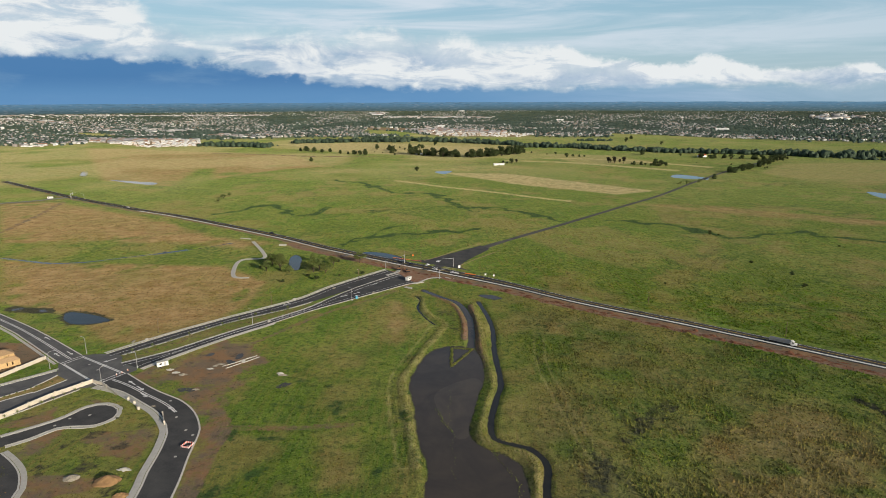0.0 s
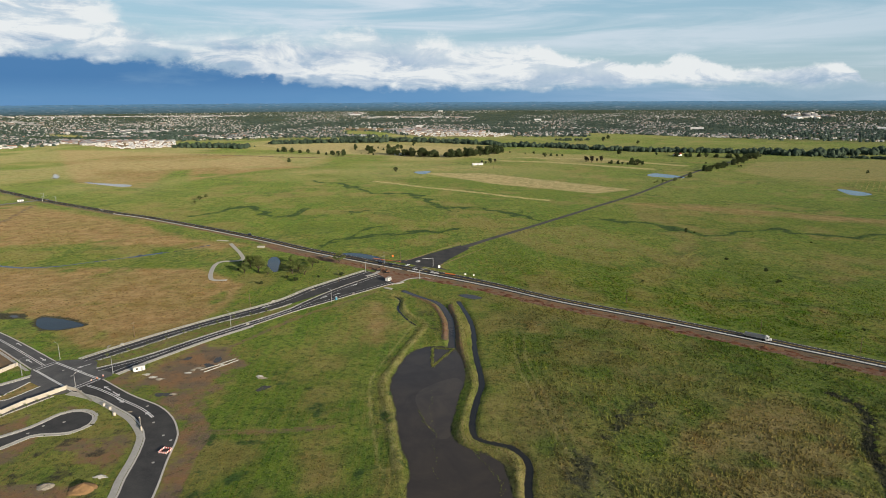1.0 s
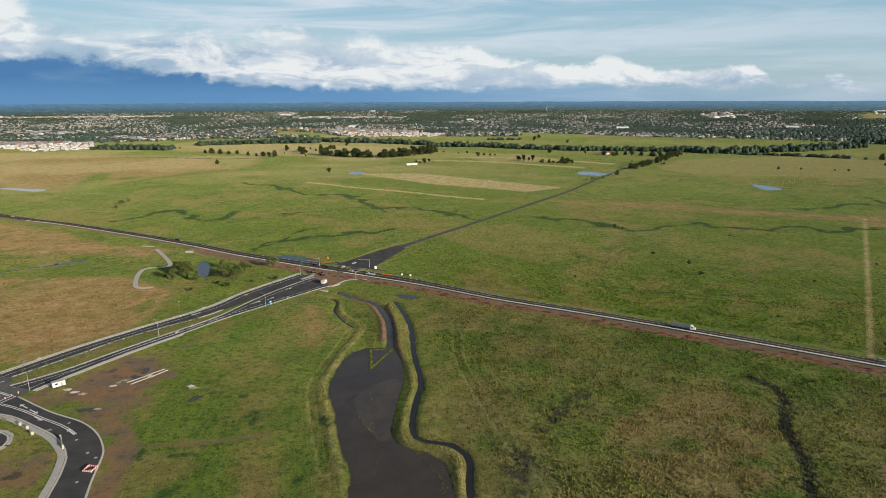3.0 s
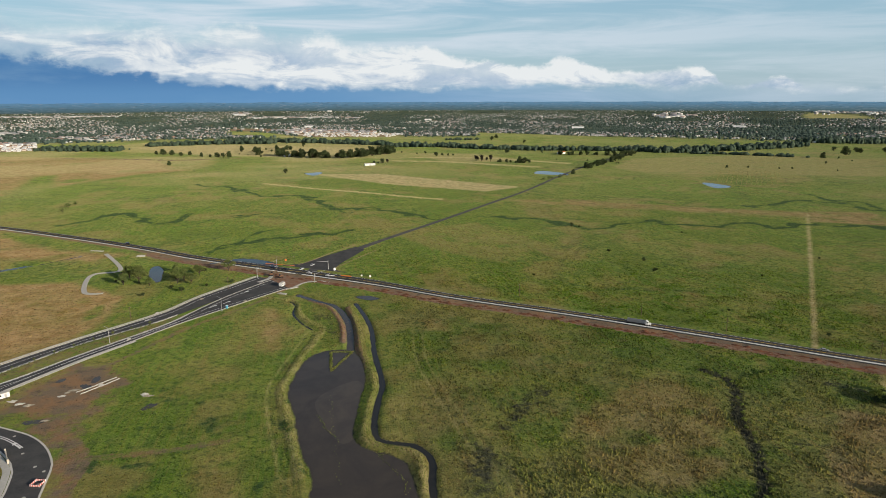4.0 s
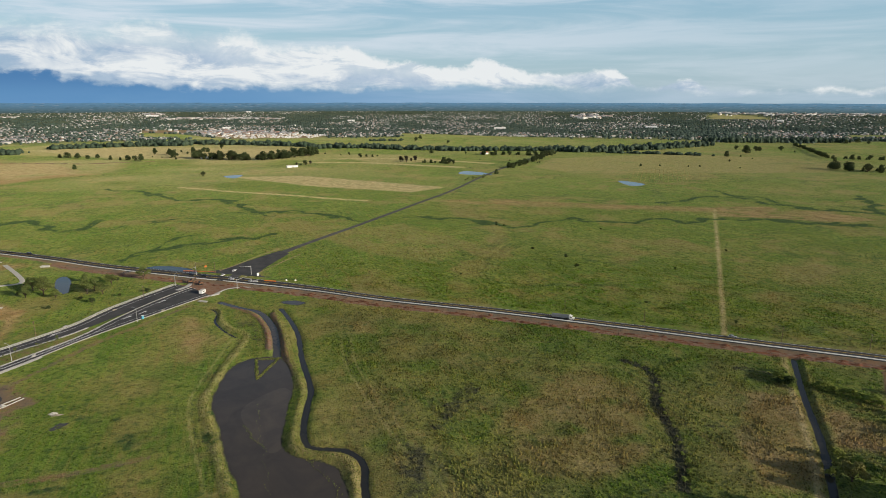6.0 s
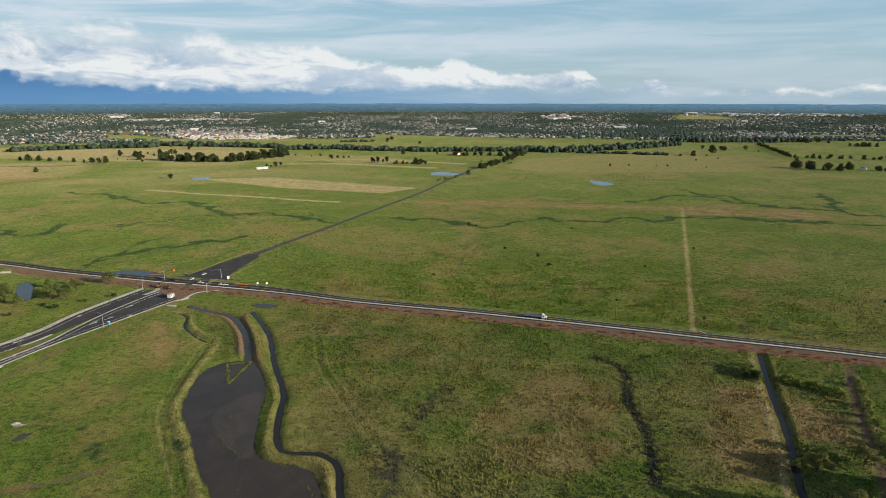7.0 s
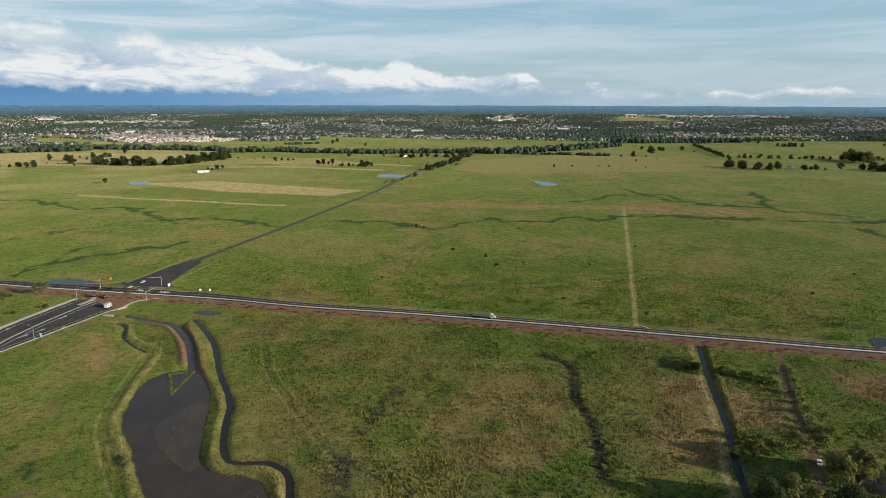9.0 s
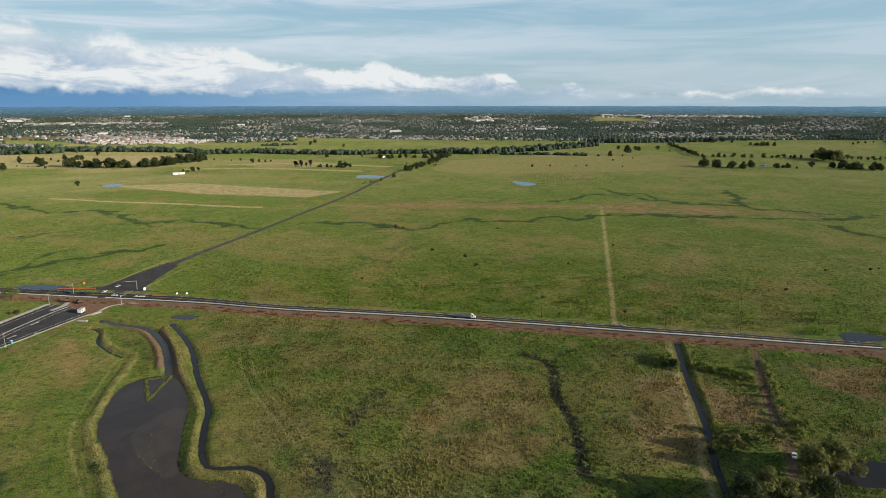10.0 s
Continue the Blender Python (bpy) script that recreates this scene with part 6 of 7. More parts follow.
# pipes on the bare ground
(px0, py0), (px1, py1) = PIPES
pa = math.degrees(math.atan2(py1 - py0, px1 - px0))
for k in range(4):
    bm = bmesh.new()
    tube(bm, (-5, 0, 0.22), (5, 0, 0.22), 0.22, 0.22, 12)
    ob = tagged(part("pipe", bm, CONCRETE), "pale grey drain pipe lying on bare soil", "pipe", "pipes on the ground")
    t = (k % 2) * 0.62 + 0.18
    x, y = px0 + (px1 - px0) * t + (k // 2) * 2.2, py0 + (py1 - py0) * t - (k // 2) * 2.2
    ob.matrix_basis = pose(x, y, float(height(x, y)[0]), 0, 0, pa + k * 3 - 4)
# portable toilet by the boulevard
tx, ty = DUMPY[1]
wc = thing("portable_toilet", "blue plastic portable toilet with a pale roof beside the boulevard", "portable toilet", "", pose(tx, ty, float(height(tx, ty)[0]), 0, 0, 40))
bm = bmesh.new()
box(bm, (0, 0, 1.1), (1.2, 1.2, 2.1), bevel=0.05)
part("body", bm, TEAL, wc)
bm = bmesh.new()
box(bm, (0, 0, 2.25), (1.3, 1.3, 0.18), bevel=0.06)
part("roof", bm, WHITE, wc)
bm = bmesh.new()
box(bm, (0, -0.62, 1.05), (0.8, 0.05, 1.8))
part("door", bm, TEAL, wc)


def signboard(x, y, a, mat, w, h, label):
    e = thing("sign_board", label, "sign", "", pose(x, y, float(height(x, y)[0]), 0, 0, a))
    for s in (-1, 1):
        bm = bmesh.new()
        box(bm, (s * w * 0.4, 0, (h + 0.7) / 2), (0.1, 0.1, h + 0.7))
        part("post", bm, WOOD, e)
    bm = bmesh.new()
    box(bm, (0, -0.08, 0.7 + h / 2), (w, 0.05, h), bevel=0.01)
    part("board", bm, mat, e)


signboard(*SIGNBOARDS[0], 20, WHITE, 1.8, 2.2, "large blank white sign board on wooden posts by the junction")
signboard(*SIGNBOARDS[1], 10, WHITE, 1.3, 1.4, "white sign board on wooden posts in the grass")
signboard(*SIGNBOARDS[2], 10, WHITE, 1.3, 1.4, "white sign board on wooden posts in the grass")
signboard(*SIGNBOARDS[3], 10, ORANGE, 1.6, 1.4, "orange road works sign board on posts")


def log_pipe(x, y, a, length, mat, label):
    bm = bmesh.new()
    tube(bm, (-length / 2, 0, 0.4), (length / 2, 0, 0.4), 0.4, 0.4, 10)
    ob = tagged(part("culvert_pipe", bm, mat), label, "pipe")
    ob.matrix_basis = pose(x, y, float(height(x, y)[0]), 0, 0, a)


log_pipe(*ORANGE_PIPES[0], -30, 6, BARRIER_MAT, "pale pipe lying on the verge by the junction")
log_pipe(*ORANGE_PIPES[1], -30, 9, ORANGE, "bright orange pipe lying on the verge by the junction")


def silt_roll(pts, mat, label):
    bm = ribbon(spline(pts, 4), 0.16, 0.16, 0.3, 0.35)
    tagged(part("silt_roll", bm, mat), label, "silt roll")


STRAW_ROLL = plain("straw_roll", (0.25, 0.19, 0.11), 0.9, vary=0.2, scale=2.0)
silt_roll(SILT_N, STRAW_ROLL, "straw-coloured erosion roll along the new asphalt edge")
silt_roll(SILT_E, STRAW_ROLL, "straw-coloured erosion roll along the new asphalt edge")
silt_roll(ORANGE_PIPES[2:], ORANGE, "orange erosion barrier beside the roadside pond")


def crate(x, y, a, i):
    e = thing("material_stack", "low stack of pale building blocks beside the road", "building material", "stacks along the boulevard", pose(x, y, float(height(x, y)[0]) + 0.02, 0, 0, a))
    for k in range(3):
        bm = bmesh.new()
        box(bm, ((k - 1) * 0.9, 0.12 * (k % 2), 0.3), (0.8, 1.0 + 0.2 * k, 0.6), bevel=0.05)
        part("block", bm, CONCRETE if i % 3 else GRAVEL, e)


for i, (x, y) in enumerate(CRATES):
    crate(x, y, 50 + i * 7, i)
first = None
for x, y in CONES[:3]:
    if first is None:
        first = thing("traffic_barrel", "orange and white traffic barrel on the asphalt", "traffic barrel", "barrels on the street", pose(x, y, 0.09))
        bm = bmesh.new()
        tube(bm, (0, 0, 0), (0, 0, 0.08), 0.36, 0.36, 8)
        part("base", bm, BLACK, first)
        for k in range(4):
            bm = bmesh.new()
            tube(bm, (0, 0, 0.08 + k * 0.24), (0, 0, 0.32 + k * 0.24), 0.30 - k * 0.02, 0.28 - k * 0.02, 8)
            part("band", bm, (ORANGE, WHITE)[k % 2], first)
    else:
        copy_thing(first, pose(x, y, 0.09))


# boards round an open manhole in the street
bar = thing("road_barricade", "red and white striped boards round a manhole on asphalt", "barricade", "", pose(-102.8, 223.6, 0.07, 0, 0, 75))
for k in range(4):
    ca, sa = math.cos(k * math.pi / 2), math.sin(k * math.pi / 2)
    for j in range(8):
        bm = bmesh.new()
        box(bm, (1.75 * ca - (j - 3.5) * 0.44 * sa, 1.75 * sa + (j - 3.5) * 0.44 * ca, 0.6), (0.06, 0.44, 0.75), k * math.pi / 2)
        part("board", bm, (RED, WHITE)[j % 2], bar)
    bm = bmesh.new()
    box(bm, (1.75 * ca - 1.75 * sa, 1.75 * sa + 1.75 * ca, 0.5), (0.1, 0.1, 1.0))
    part("post", bm, WHITE, bar)
bm = bmesh.new()
tube(bm, (0, 0, 0), (0, 0, 0.06), 0.55, 0.55, 16)
part("manhole_ring", bm, CONCRETE, bar)
# manhole covers along the new streets
first = None
for x, y in ((-108.5, 236), (-104, 232), (-104.5, 216), (-117, 247), (-126, 262), (-156, 249), (-166, 240), (-163, 246), (-186, 303), (-178, 296)):
    if first is None:
        bm = bmesh.new()
        tube(bm, (0, 0, 0), (0, 0, 0.03), 0.62, 0.60, 18)
        first = tagged(part("manhole_cover", bm, CONCRETE), "round manhole cover in a pale concrete collar on black asphalt", "manhole cover", "manhole covers")
        first.matrix_basis = pose(x, y, 0.062)
    else:
        copy_thing(first, pose(x, y, 0.062))


# boundary walls with pillars
def wall(name, pts, h=1.9, t=0.3, pillars=True):
    e = tagged(part(name, ribbon(pts, t / 2, t / 2, h, h + 0.2), WALL_MAT), "cream masonry boundary wall with capped pillars", "wall", kind="structure")
    cap = part("coping", ribbon(pts, t / 2 + 0.06, t / 2 + 0.06, h + 0.1, 0.1), CONCRETE, e)
    if pillars:
        for x, y, a in spots(pts, 12.0):
            bm = bmesh.new()
            box(bm, (x, y, (h + 0.3) / 2), (0.6, 0.6, h + 0.3), radians(a))
            box(bm, (x, y, h + 0.36), (0.75, 0.75, 0.12), radians(a))
            part("pillar", bm, WALL_MAT, e)


wall("wall_boulevard", np.array([(-262, 148)] + PERIM_WALL[:3]))
wall("wall_corner", np.array(PERIM_WALL[2:]), 1.6)
wall("wall_lots", np.array([(-262, 255)] + [WALL2[0], WALL2[1]]))
bm = bmesh.new()
box(bm, (0, 0, 0.85), (9, 0.3, 1.7))
for s in (-1, 1):
    box(bm, (s * 4.5, 0, 1.0), (0.6, 0.6, 2.0))
ob = tagged(part("garden_wall", bm, WALL_MAT), "short free-standing masonry wall between grass and footpath", "wall")
ob.matrix_basis = pose(-121.5, 244.5, 0, 0, 0, -62)
# utility boxes near the turning circle
for x, y in ((-146, 263), (-141.5, 259.5), (-137, 254)):
    bm = bmesh.new()
    box(bm, (0, 0, 0.7), (1.0, 1.0, 1.4), bevel=0.06)
    box(bm, (0, 0, 1.45), (1.15, 1.15, 0.12))
    ob = tagged(part("gate_pillar", bm, WALL_MAT), "cream masonry pillar at the foot of the path", "pillar", "pillars by the path")
    ob.matrix_basis = pose(x, y, 0, 0, 0, -40)


# houses under construction: bare timber frame
def timber_house(x, y, a, label):
    e = thing("house_under_construction", label, "house", "houses under construction", pose(x, y, 0.0, 0, 0, a))
    for name, cx, cy, sx, sy, z0, h in (("ground_storey", 0, 0, 15, 11, 0, 3.0), ("upper_storey", 0.5, 1.2, 11, 8, 3.3, 2.8)):
        bm = bmesh.new()
        for s in (-1, 1):
            for k in range(5):      # wall panels leave real openings between them
                wx = cx - sx / 2 + sx * (k + 0.5) / 5
                box(bm, (wx, cy + s * sy / 2, z0 + h / 2), (sx / 5 * (0.55 if k % 2 else 1.0), 0.16, h))
                wy = cy - sy / 2 + sy * (k + 0.5) / 5
                box(bm, (cx + s * sx / 2, wy, z0 + h / 2), (0.16, sy / 5 * (0.55 if k % 2 else 1.0), h))
            box(bm, (cx, cy + s * sy / 2, z0 + h - 0.2), (sx, 0.17, 0.4))
            box(bm, (cx, cy + s * sy / 2, z0 + 0.45), (sx, 0.165, 0.9))
            box(bm, (cx + s * sx / 2, cy, z0 + h - 0.2), (0.17, sy, 0.4))
        part(name, bm, LUMBER, e)
    for name, cx, cy, sx, sy, z in (("lower_roof", 0, -4.0, 15.6, 4.4, 3.05), ("upper_roof", 0.5, 1.2, 12, 9, 6.1)):
        bm = bmesh.new()
        base = [bm.verts.new((cx + i * sx / 2, cy + j * sy / 2, z)) for i, j in ((-1, -1), (1, -1), (1, 1), (-1, 1))]
        hip = min(sx, sy) / 2 * 0.9
        r0, r1 = bm.verts.new((cx - sx / 2 + hip, cy, z + 1.9)), bm.verts.new((cx + sx / 2 - hip, cy, z + 1.9))
        for f in ((base[0], base[1], r1, r0), (base[1], base[2], r1), (base[2], base[3], r0, r1), (base[3], base[0], r0), base[::-1]):
            bm.faces.new(f)
        part(name, bm, ROOF_PLY, e)
    for i in range(4):
        bm = bmesh.new()
        box(bm, (-6.5 + i * 4.2, -6.3, 1.45), (0.25, 0.25, 2.9))
        part("post", bm, LUMBER, e)


ROOF_PLY = plain("plywood_roof", (0.40, 0.27, 0.15), 0.85, vary=0.15)
timber_house(HOUSE_NEW[0][0] - 6, HOUSE_NEW[0][1] - 2, 48, "unfinished two-storey timber-framed house with bare lumber walls")
timber_house(HOUSE_NEW[1][0] - 16, HOUSE_NEW[1][1] - 8, 48, "unfinished two-storey timber-framed house with bare lumber walls")

# ---- trees ----
OAK = leaf_material("oak_leaves", (0.032, 0.054, 0.019), (0.100, 0.134, 0.048))
GUM = leaf_material("eucalyptus_leaves", (0.120, 0.145, 0.040), (0.270, 0.300, 0.105))
WILLOW = leaf_material("willow_leaves", (0.090, 0.130, 0.032), (0.210, 0.260, 0.085))
HEDGE_LEAF = leaf_material("hedge_leaves", (0.150, 0.215, 0.042), (0.290, 0.370, 0.090))
CYPRESS = leaf_material("dark_conifer_leaves", (0.022, 0.024, 0.014), (0.060, 0.052, 0.034))
BARK = plain("bark", (0.085, 0.065, 0.048), 0.95, vary=0.3, scale=3.0)


def leaf_cloud(name, lobes, count, size, material, seed, flat=0.0):
    """A crown of many separate leaf clusters, thick near the outside of some lobes."""
    r = np.random.default_rng(seed)
    w = np.array([l[3] ** 2 for l in lobes])
    pick = r.choice(len(lobes), count, p=w / w.sum())
    L = np.array(lobes)[pick]
    d = r.normal(size=(count, 3))
    d /= np.linalg.norm(d, axis=1)[:, None]
    rad = L[:, 3] * (0.55 + 0.5 * r.random(count) ** 0.6)
    c = L[:, :3] + d * rad[:, None] * np.array([1, 1, 0.78])
    up = d + r.normal(size=(count, 3)) * 0.7 + np.array([0, 0, 0.3])
    up /= np.linalg.norm(up, axis=1)[:, None]
    t = np.cross(up, r.normal(size=(count, 3)))
    t /= np.linalg.norm(t, axis=1)[:, None]
    b = np.cross(up, t)
    s = size * r.uniform(0.6, 1.35, count)[:, None]
    v = np.stack([c + t * s, c + b * s * 0.7 + up * s * 0.18, c - t * s, c - b * s * 0.7 - up * s * 0.1], 1).reshape(-1, 3)
    return mesh_arrays(name, v, np.arange(count * 4).reshape(-1, 4), material, smooth=False)


def make_tree(name, label, category, h, spread, leaves, size, material, seed, group="", trunk=0.3, squat=1.0, low=0.35):
    """A tapered trunk with limbs, and a crown of leaf clusters; base at the origin."""
    r = random.Random(seed)
    e = thing(name, label, category, group)
    bm = bmesh.new()
    top = h * 0.62
    tube(bm, (0, 0, -0.3), (r.uniform(-0.2, 0.2), r.uniform(-0.2, 0.2), h * trunk), h * 0.032, h * 0.024)
    lobes = []
    n = 9
    for i in range(n):
        a = i * math.tau / n + r.uniform(-0.4, 0.4)
        k = r.uniform(0.35, 1.0)
        p = (math.cos(a) * spread * 0.62 * k, math.sin(a) * spread * 0.62 * k, h * (trunk + (0.82 - trunk) * r.uniform(low, 0.95)))
        tube(bm, (0, 0, h * trunk * r.uniform(0.6, 0.98)), p, h * 0.016, h * 0.005, 5)
        lobes.append((*p, h * r.uniform(0.15, 0.25) * squat))
    for i in range(3):
        a = r.uniform(0, math.tau)
        lobes.append((math.cos(a) * spread * 0.22, math.sin(a) * spread * 0.22, h * r.uniform(0.66, 0.86), h * r.uniform(0.14, 0.22) * squat))
    part("trunk", bm, BARK, e)
    crown = new("crown", leaf_cloud("crown", lobes, leaves, size, material, seed))
    crown.parent = e
    return e


used = {}


def plant(kind, x, y, h, a=None):
    """Puts a tree of a kind at a place, h metres tall."""
    ob, base = KINDS[kind]
    r = random.Random(int(x * 7 + y * 13))
    m = pose(x, y, float(height(x, y)[0]), 0, 0, r.uniform(0, 360) if a is None else a)
    s = h / base * r.uniform(0.92, 1.08)
    m = m @ Matrix.Diagonal((s * r.uniform(0.9, 1.15), s * r.uniform(0.9, 1.15), s, 1))
    if kind not in used:
        used[kind] = ob
        ob.matrix_basis = m
        return ob
    new_ob = copy_thing(ob, Matrix.Identity(4))
    new_ob.matrix_basis = m
    return new_ob


KINDS = {
    "oak_a": (make_tree("oak_tree", "broad dark green oak tree standing in the pasture", "tree", 12, 7.0, 620, 0.85, OAK, 1, "trees in the fields", 0.04, 1.15, 0.12), 12),
    "oak_b": (make_tree("oak_tree", "round dark green oak tree standing in the pasture", "tree", 11, 5.5, 560, 0.8, OAK, 2, "trees in the fields", 0.05, 1.15, 0.15), 11),
    "oak_c": (make_tree("oak_tree", "wide uneven oak tree in a row across the fields", "tree", 12, 8.0, 640, 0.85, OAK, 3, "trees in the fields", 0.04, 1.2, 0.12), 12),
    "gum": (make_tree("eucalyptus_tree", "tall grey-green eucalyptus tree with an open crown", "tree", 20, 7.0, 800, 0.9, GUM, 4, "tall trees", 0.15, 0.9), 20),
    "conifer": (make_tree("conifer_tree", "narrow dark conifer in a short row by the field", "tree", 14, 2.2, 420, 0.7, CYPRESS, 5, "conifers", 0.12), 14),
    "willow": (make_tree("willow_tree", "light green willow tree beside the water", "tree", 11, 6.5, 900, 0.36, WILLOW, 6, "trees by the water", 0.2, 0.7), 11),
    "near_oak": (make_tree("oak_tree", "large olive-green oak tree with visible trunk beside the dirt track", "tree", 14, 9.5, 3000, 0.33, GUM, 7, "trees by the track", 0.16, 0.78), 14),
    "near_dark": (make_tree("oak_tree", "dense dark green oak tree beside the dirt track", "tree", 13, 7.5, 3000, 0.34, OAK, 8, "trees by the track", 0.14), 13),
    "shrub": (make_tree("shrub", "low rounded green shrub in rough grass", "shrub", 2.6, 1.7, 420, 0.2, HEDGE_LEAF, 9, "shrubs", 0.1, 1.25), 2.6),
    "shrub_dark": (make_tree("shrub", "low dark green shrub in the pasture", "shrub", 2.4, 1.8, 380, 0.22, OAK, 10, "shrubs", 0.1, 1.25), 2.4),
    "sapling": (make_tree("sapling", "young staked street tree in the planted median", "sapling", 3.0, 0.7, 110, 0.16, WILLOW, 12, "street trees", 0.4), 3.0),
    "hedge": (make_tree("median_shrub", "low clipped shrub in the planted median", "shrub", 0.9, 0.6, 90, 0.13, WILLOW, 13, "median shrubs", 0.1, 1.3), 0.9),
}
rnd = random.Random(21)
for lst in (TREES_R, TREES_M, TREES_L, TREES_0):
    for x, y, h in lst:
        plant(rnd.choice(("oak_a", "oak_b", "oak_c")), x, y, max(h, 3.0))
for x, y, h in TREES_P + TREES_P2:
    plant("willow", x, y, h)
for i, (x, y, h) in enumerate(TREES_NEAR):
    h = h * 1.15 if i < 10 else h
    plant("near_dark" if i in (5, 8, 9) else "shrub_dark" if i > 9 else "near_oak", x, y, h)
for x, y, h in ((178, 96, 13), (190, 90, 14), (163, 104, 12), (150, 108, 12), (150, 114, 13), (138, 121, 12), (160, 108, 14), (127, 129, 12)):
    plant("near_oak", x, y, h)
for lst, kind, h in ((SHRUBS, "shrub", 4.4), (SHRUBS_HEDGE, "shrub", 4.0), (SHRUBS_FIELD, "shrub_dark", 3.0), (SHRUBS_NE, "shrub_dark", 2.2)):
    for x, y in lst:
        plant(kind, x, y, h * rnd.uniform(0.75, 1.2))
for line, gap in ((CREEK, 6.5), (CREEK_B, 4.0)):
    for x, y, a in spots(np.array(line, float), gap, 2.0):
        plant("shrub", x + rnd.uniform(0.5, 3.0), y + rnd.uniform(-1.5, 1.5), rnd.uniform(1.2, 2.3))
# rows and clumps of trees: line, height, spacing, depth, kinds
ROWS_OF_TREES = [
    (BELT_A, 15, 13, 16, "oak_a oak_b oak_c"), (BELT_B, 11, 15, 3, "oak_b oak_a"), (BELT_C, 12, 13, 8, "oak_a oak_c"), (BELT_D, 25, 13, 14, "gum gum oak_c"),
    (BELT_E, 15, 12, 16, "oak_a oak_c"), (BELT_F, 11, 11, 5, "oak_b"), (BELT_G, 10, 11, 4, "oak_b oak_a"), (BELT_H, 13, 10, 14, "oak_a"),
    (BELT_I, 10, 17, 8, "oak_b oak_a"), (BELT_J, 11, 15, 10, "oak_b oak_c"), (BELT_O, 10, 15, 12, "oak_a oak_b"), (BELT_P, 11, 15, 8, "oak_a oak_b"), (BELT_Q, 16, 7, 4, "conifer"),
    (BELT_R, 12, 10, 6, "oak_a oak_b"), (BELT_S, 7, 9, 4, "willow"), (BELT_V, 17, 9, 18, "oak_a oak_c oak_b"), (BELT_W, 10, 7, 3, "conifer oak_b"),
]
for line, h, gap, depth, kinds in ROWS_OF_TREES:
    for x, y, a in spots(np.array(line, float), gap * (0.66 if depth > 7 else 0.84)):
        off, on = rnd.uniform(-depth, depth), rnd.gauss(0, gap * 0.45)
        ca, sa = math.cos(radians(a)), math.sin(radians(a))
        plant(rnd.choice(kinds.split()), x + ca * on - sa * off, y + sa * on + ca * off, h * rnd.choice((0.45, 0.7, 0.85, 1.0, 1.1)) * rnd.uniform(0.85, 1.1))

# planted median of the boulevard
for x, y, a in spots((spline(BLVD_MN[:4], 3) + spline(BLVD_MN[:4], 3)) / 2, 11.0, 4.0):
    k = -2.2
    plant("sapling", x - math.sin(radians(a)) * k, y + math.cos(radians(a)) * k, rnd.uniform(2.6, 3.6))
for x, y, a in spots(spline(BLVD_MN[:4], 3), 1.5, 2.0):
    k = rnd.choice((-1.2, -3.0, -2.2))
    plant("hedge", x - math.sin(radians(a)) * k, y + math.cos(radians(a)) * k, rnd.uniform(0.7, 1.1))
for x, y, a in spots(spline([(-240, 226)] + WEST_MN[:2] + [(-193, 284)], 3), 2.6, 1.0):
    plant("hedge", x + math.sin(radians(a)) * rnd.uniform(0.8, 3.0), y - math.cos(radians(a)) * rnd.uniform(0.8, 3.0), rnd.uniform(0.7, 1.1))
for x, y, a in spots(shifted(spline(WEST_S, 3), -1.6), 5.0, 1.0):
    plant("sapling", x, y, rnd.uniform(1.8, 2.6))
print(len(bpy.data.objects), "objects after trees")

# ---- woods and towns on the plain ----
WOODS = Mat("woods_leaves", 0.8, 0.0, 0.2)
wc_ = WOODS.mix(WOODS.ramp(WOODS.island(), 0.0, 1.0), rgb(0.034, 0.062, 0.036), rgb(0.086, 0.122, 0.072))
WOODS.color(WOODS.mix(WOODS.ramp(WOODS.noise(0.25, 4, 0.7), 0.42, 0.62), wc_, rgb(0.030, 0.048, 0.038)))
WOODS.bump(WOODS.noise(0.5, 4), 0.9, 1.2)


def lumps(name, x, y, w, h, material, label, category, seed, seg=7):
    """Many small ragged tree crowns as one mesh."""
    r = np.random.default_rng(seed)
    n = len(x)
    z = height(x, y)
    prof = [(0.62, 0.0), (1.0, 0.35), (0.72, 0.75)] if seg > 5 else [(0.85, 0.0), (0.95, 0.6)]
    last = len(prof) - 1
    ring = []
    for rad, lev in prof:
        ang = np.arange(seg) * math.tau / seg + r.uniform(0, 1, (n, 1))
        rr = w[:, None] * 0.5 * rad * r.uniform(0.5, 1.4, (n, seg))
        ring.append(np.stack([x[:, None] + np.cos(ang) * rr, y[:, None] + np.sin(ang) * rr, z[:, None] + h[:, None] * (lev + r.uniform(-0.12, 0.12, (n, seg)) * (lev > 0))], -1))
    tip = np.stack([x + r.uniform(-0.1, 0.1, n) * w, y + r.uniform(-0.1, 0.1, n) * w, z + h], -1)[:, None]
    V = np.concatenate(ring + [tip], 1)
    k = len(prof) * seg + 1
    F = []
    for lev in range(last):
        for j in range(seg):
            a, b = lev * seg + j, lev * seg + (j + 1) % seg
            F += [(a, b, b + seg), (a, b + seg, a + seg)]
    for j in range(seg):
        F.append((last * seg + j, last * seg + (j + 1) % seg, (last + 1) * seg))
    F = (np.array(F)[None] + (np.arange(n) * k)[:, None, None]).reshape(-1, 3)
    return tagged(new(name, mesh_arrays(name, V.reshape(-1, 3), F, material, smooth=False)), label, category, kind="stuff")


rg = np.random.default_rng(31)


def shrink(x, y):
    """How much smaller things stand on the rising rim than on the plain."""
    r = np.hypot(x, y)
    true = 500 + 2100.0 ** 2 / np.maximum(4700 - r, 1)
    return np.where(r > 2600, r / true, 1.0)


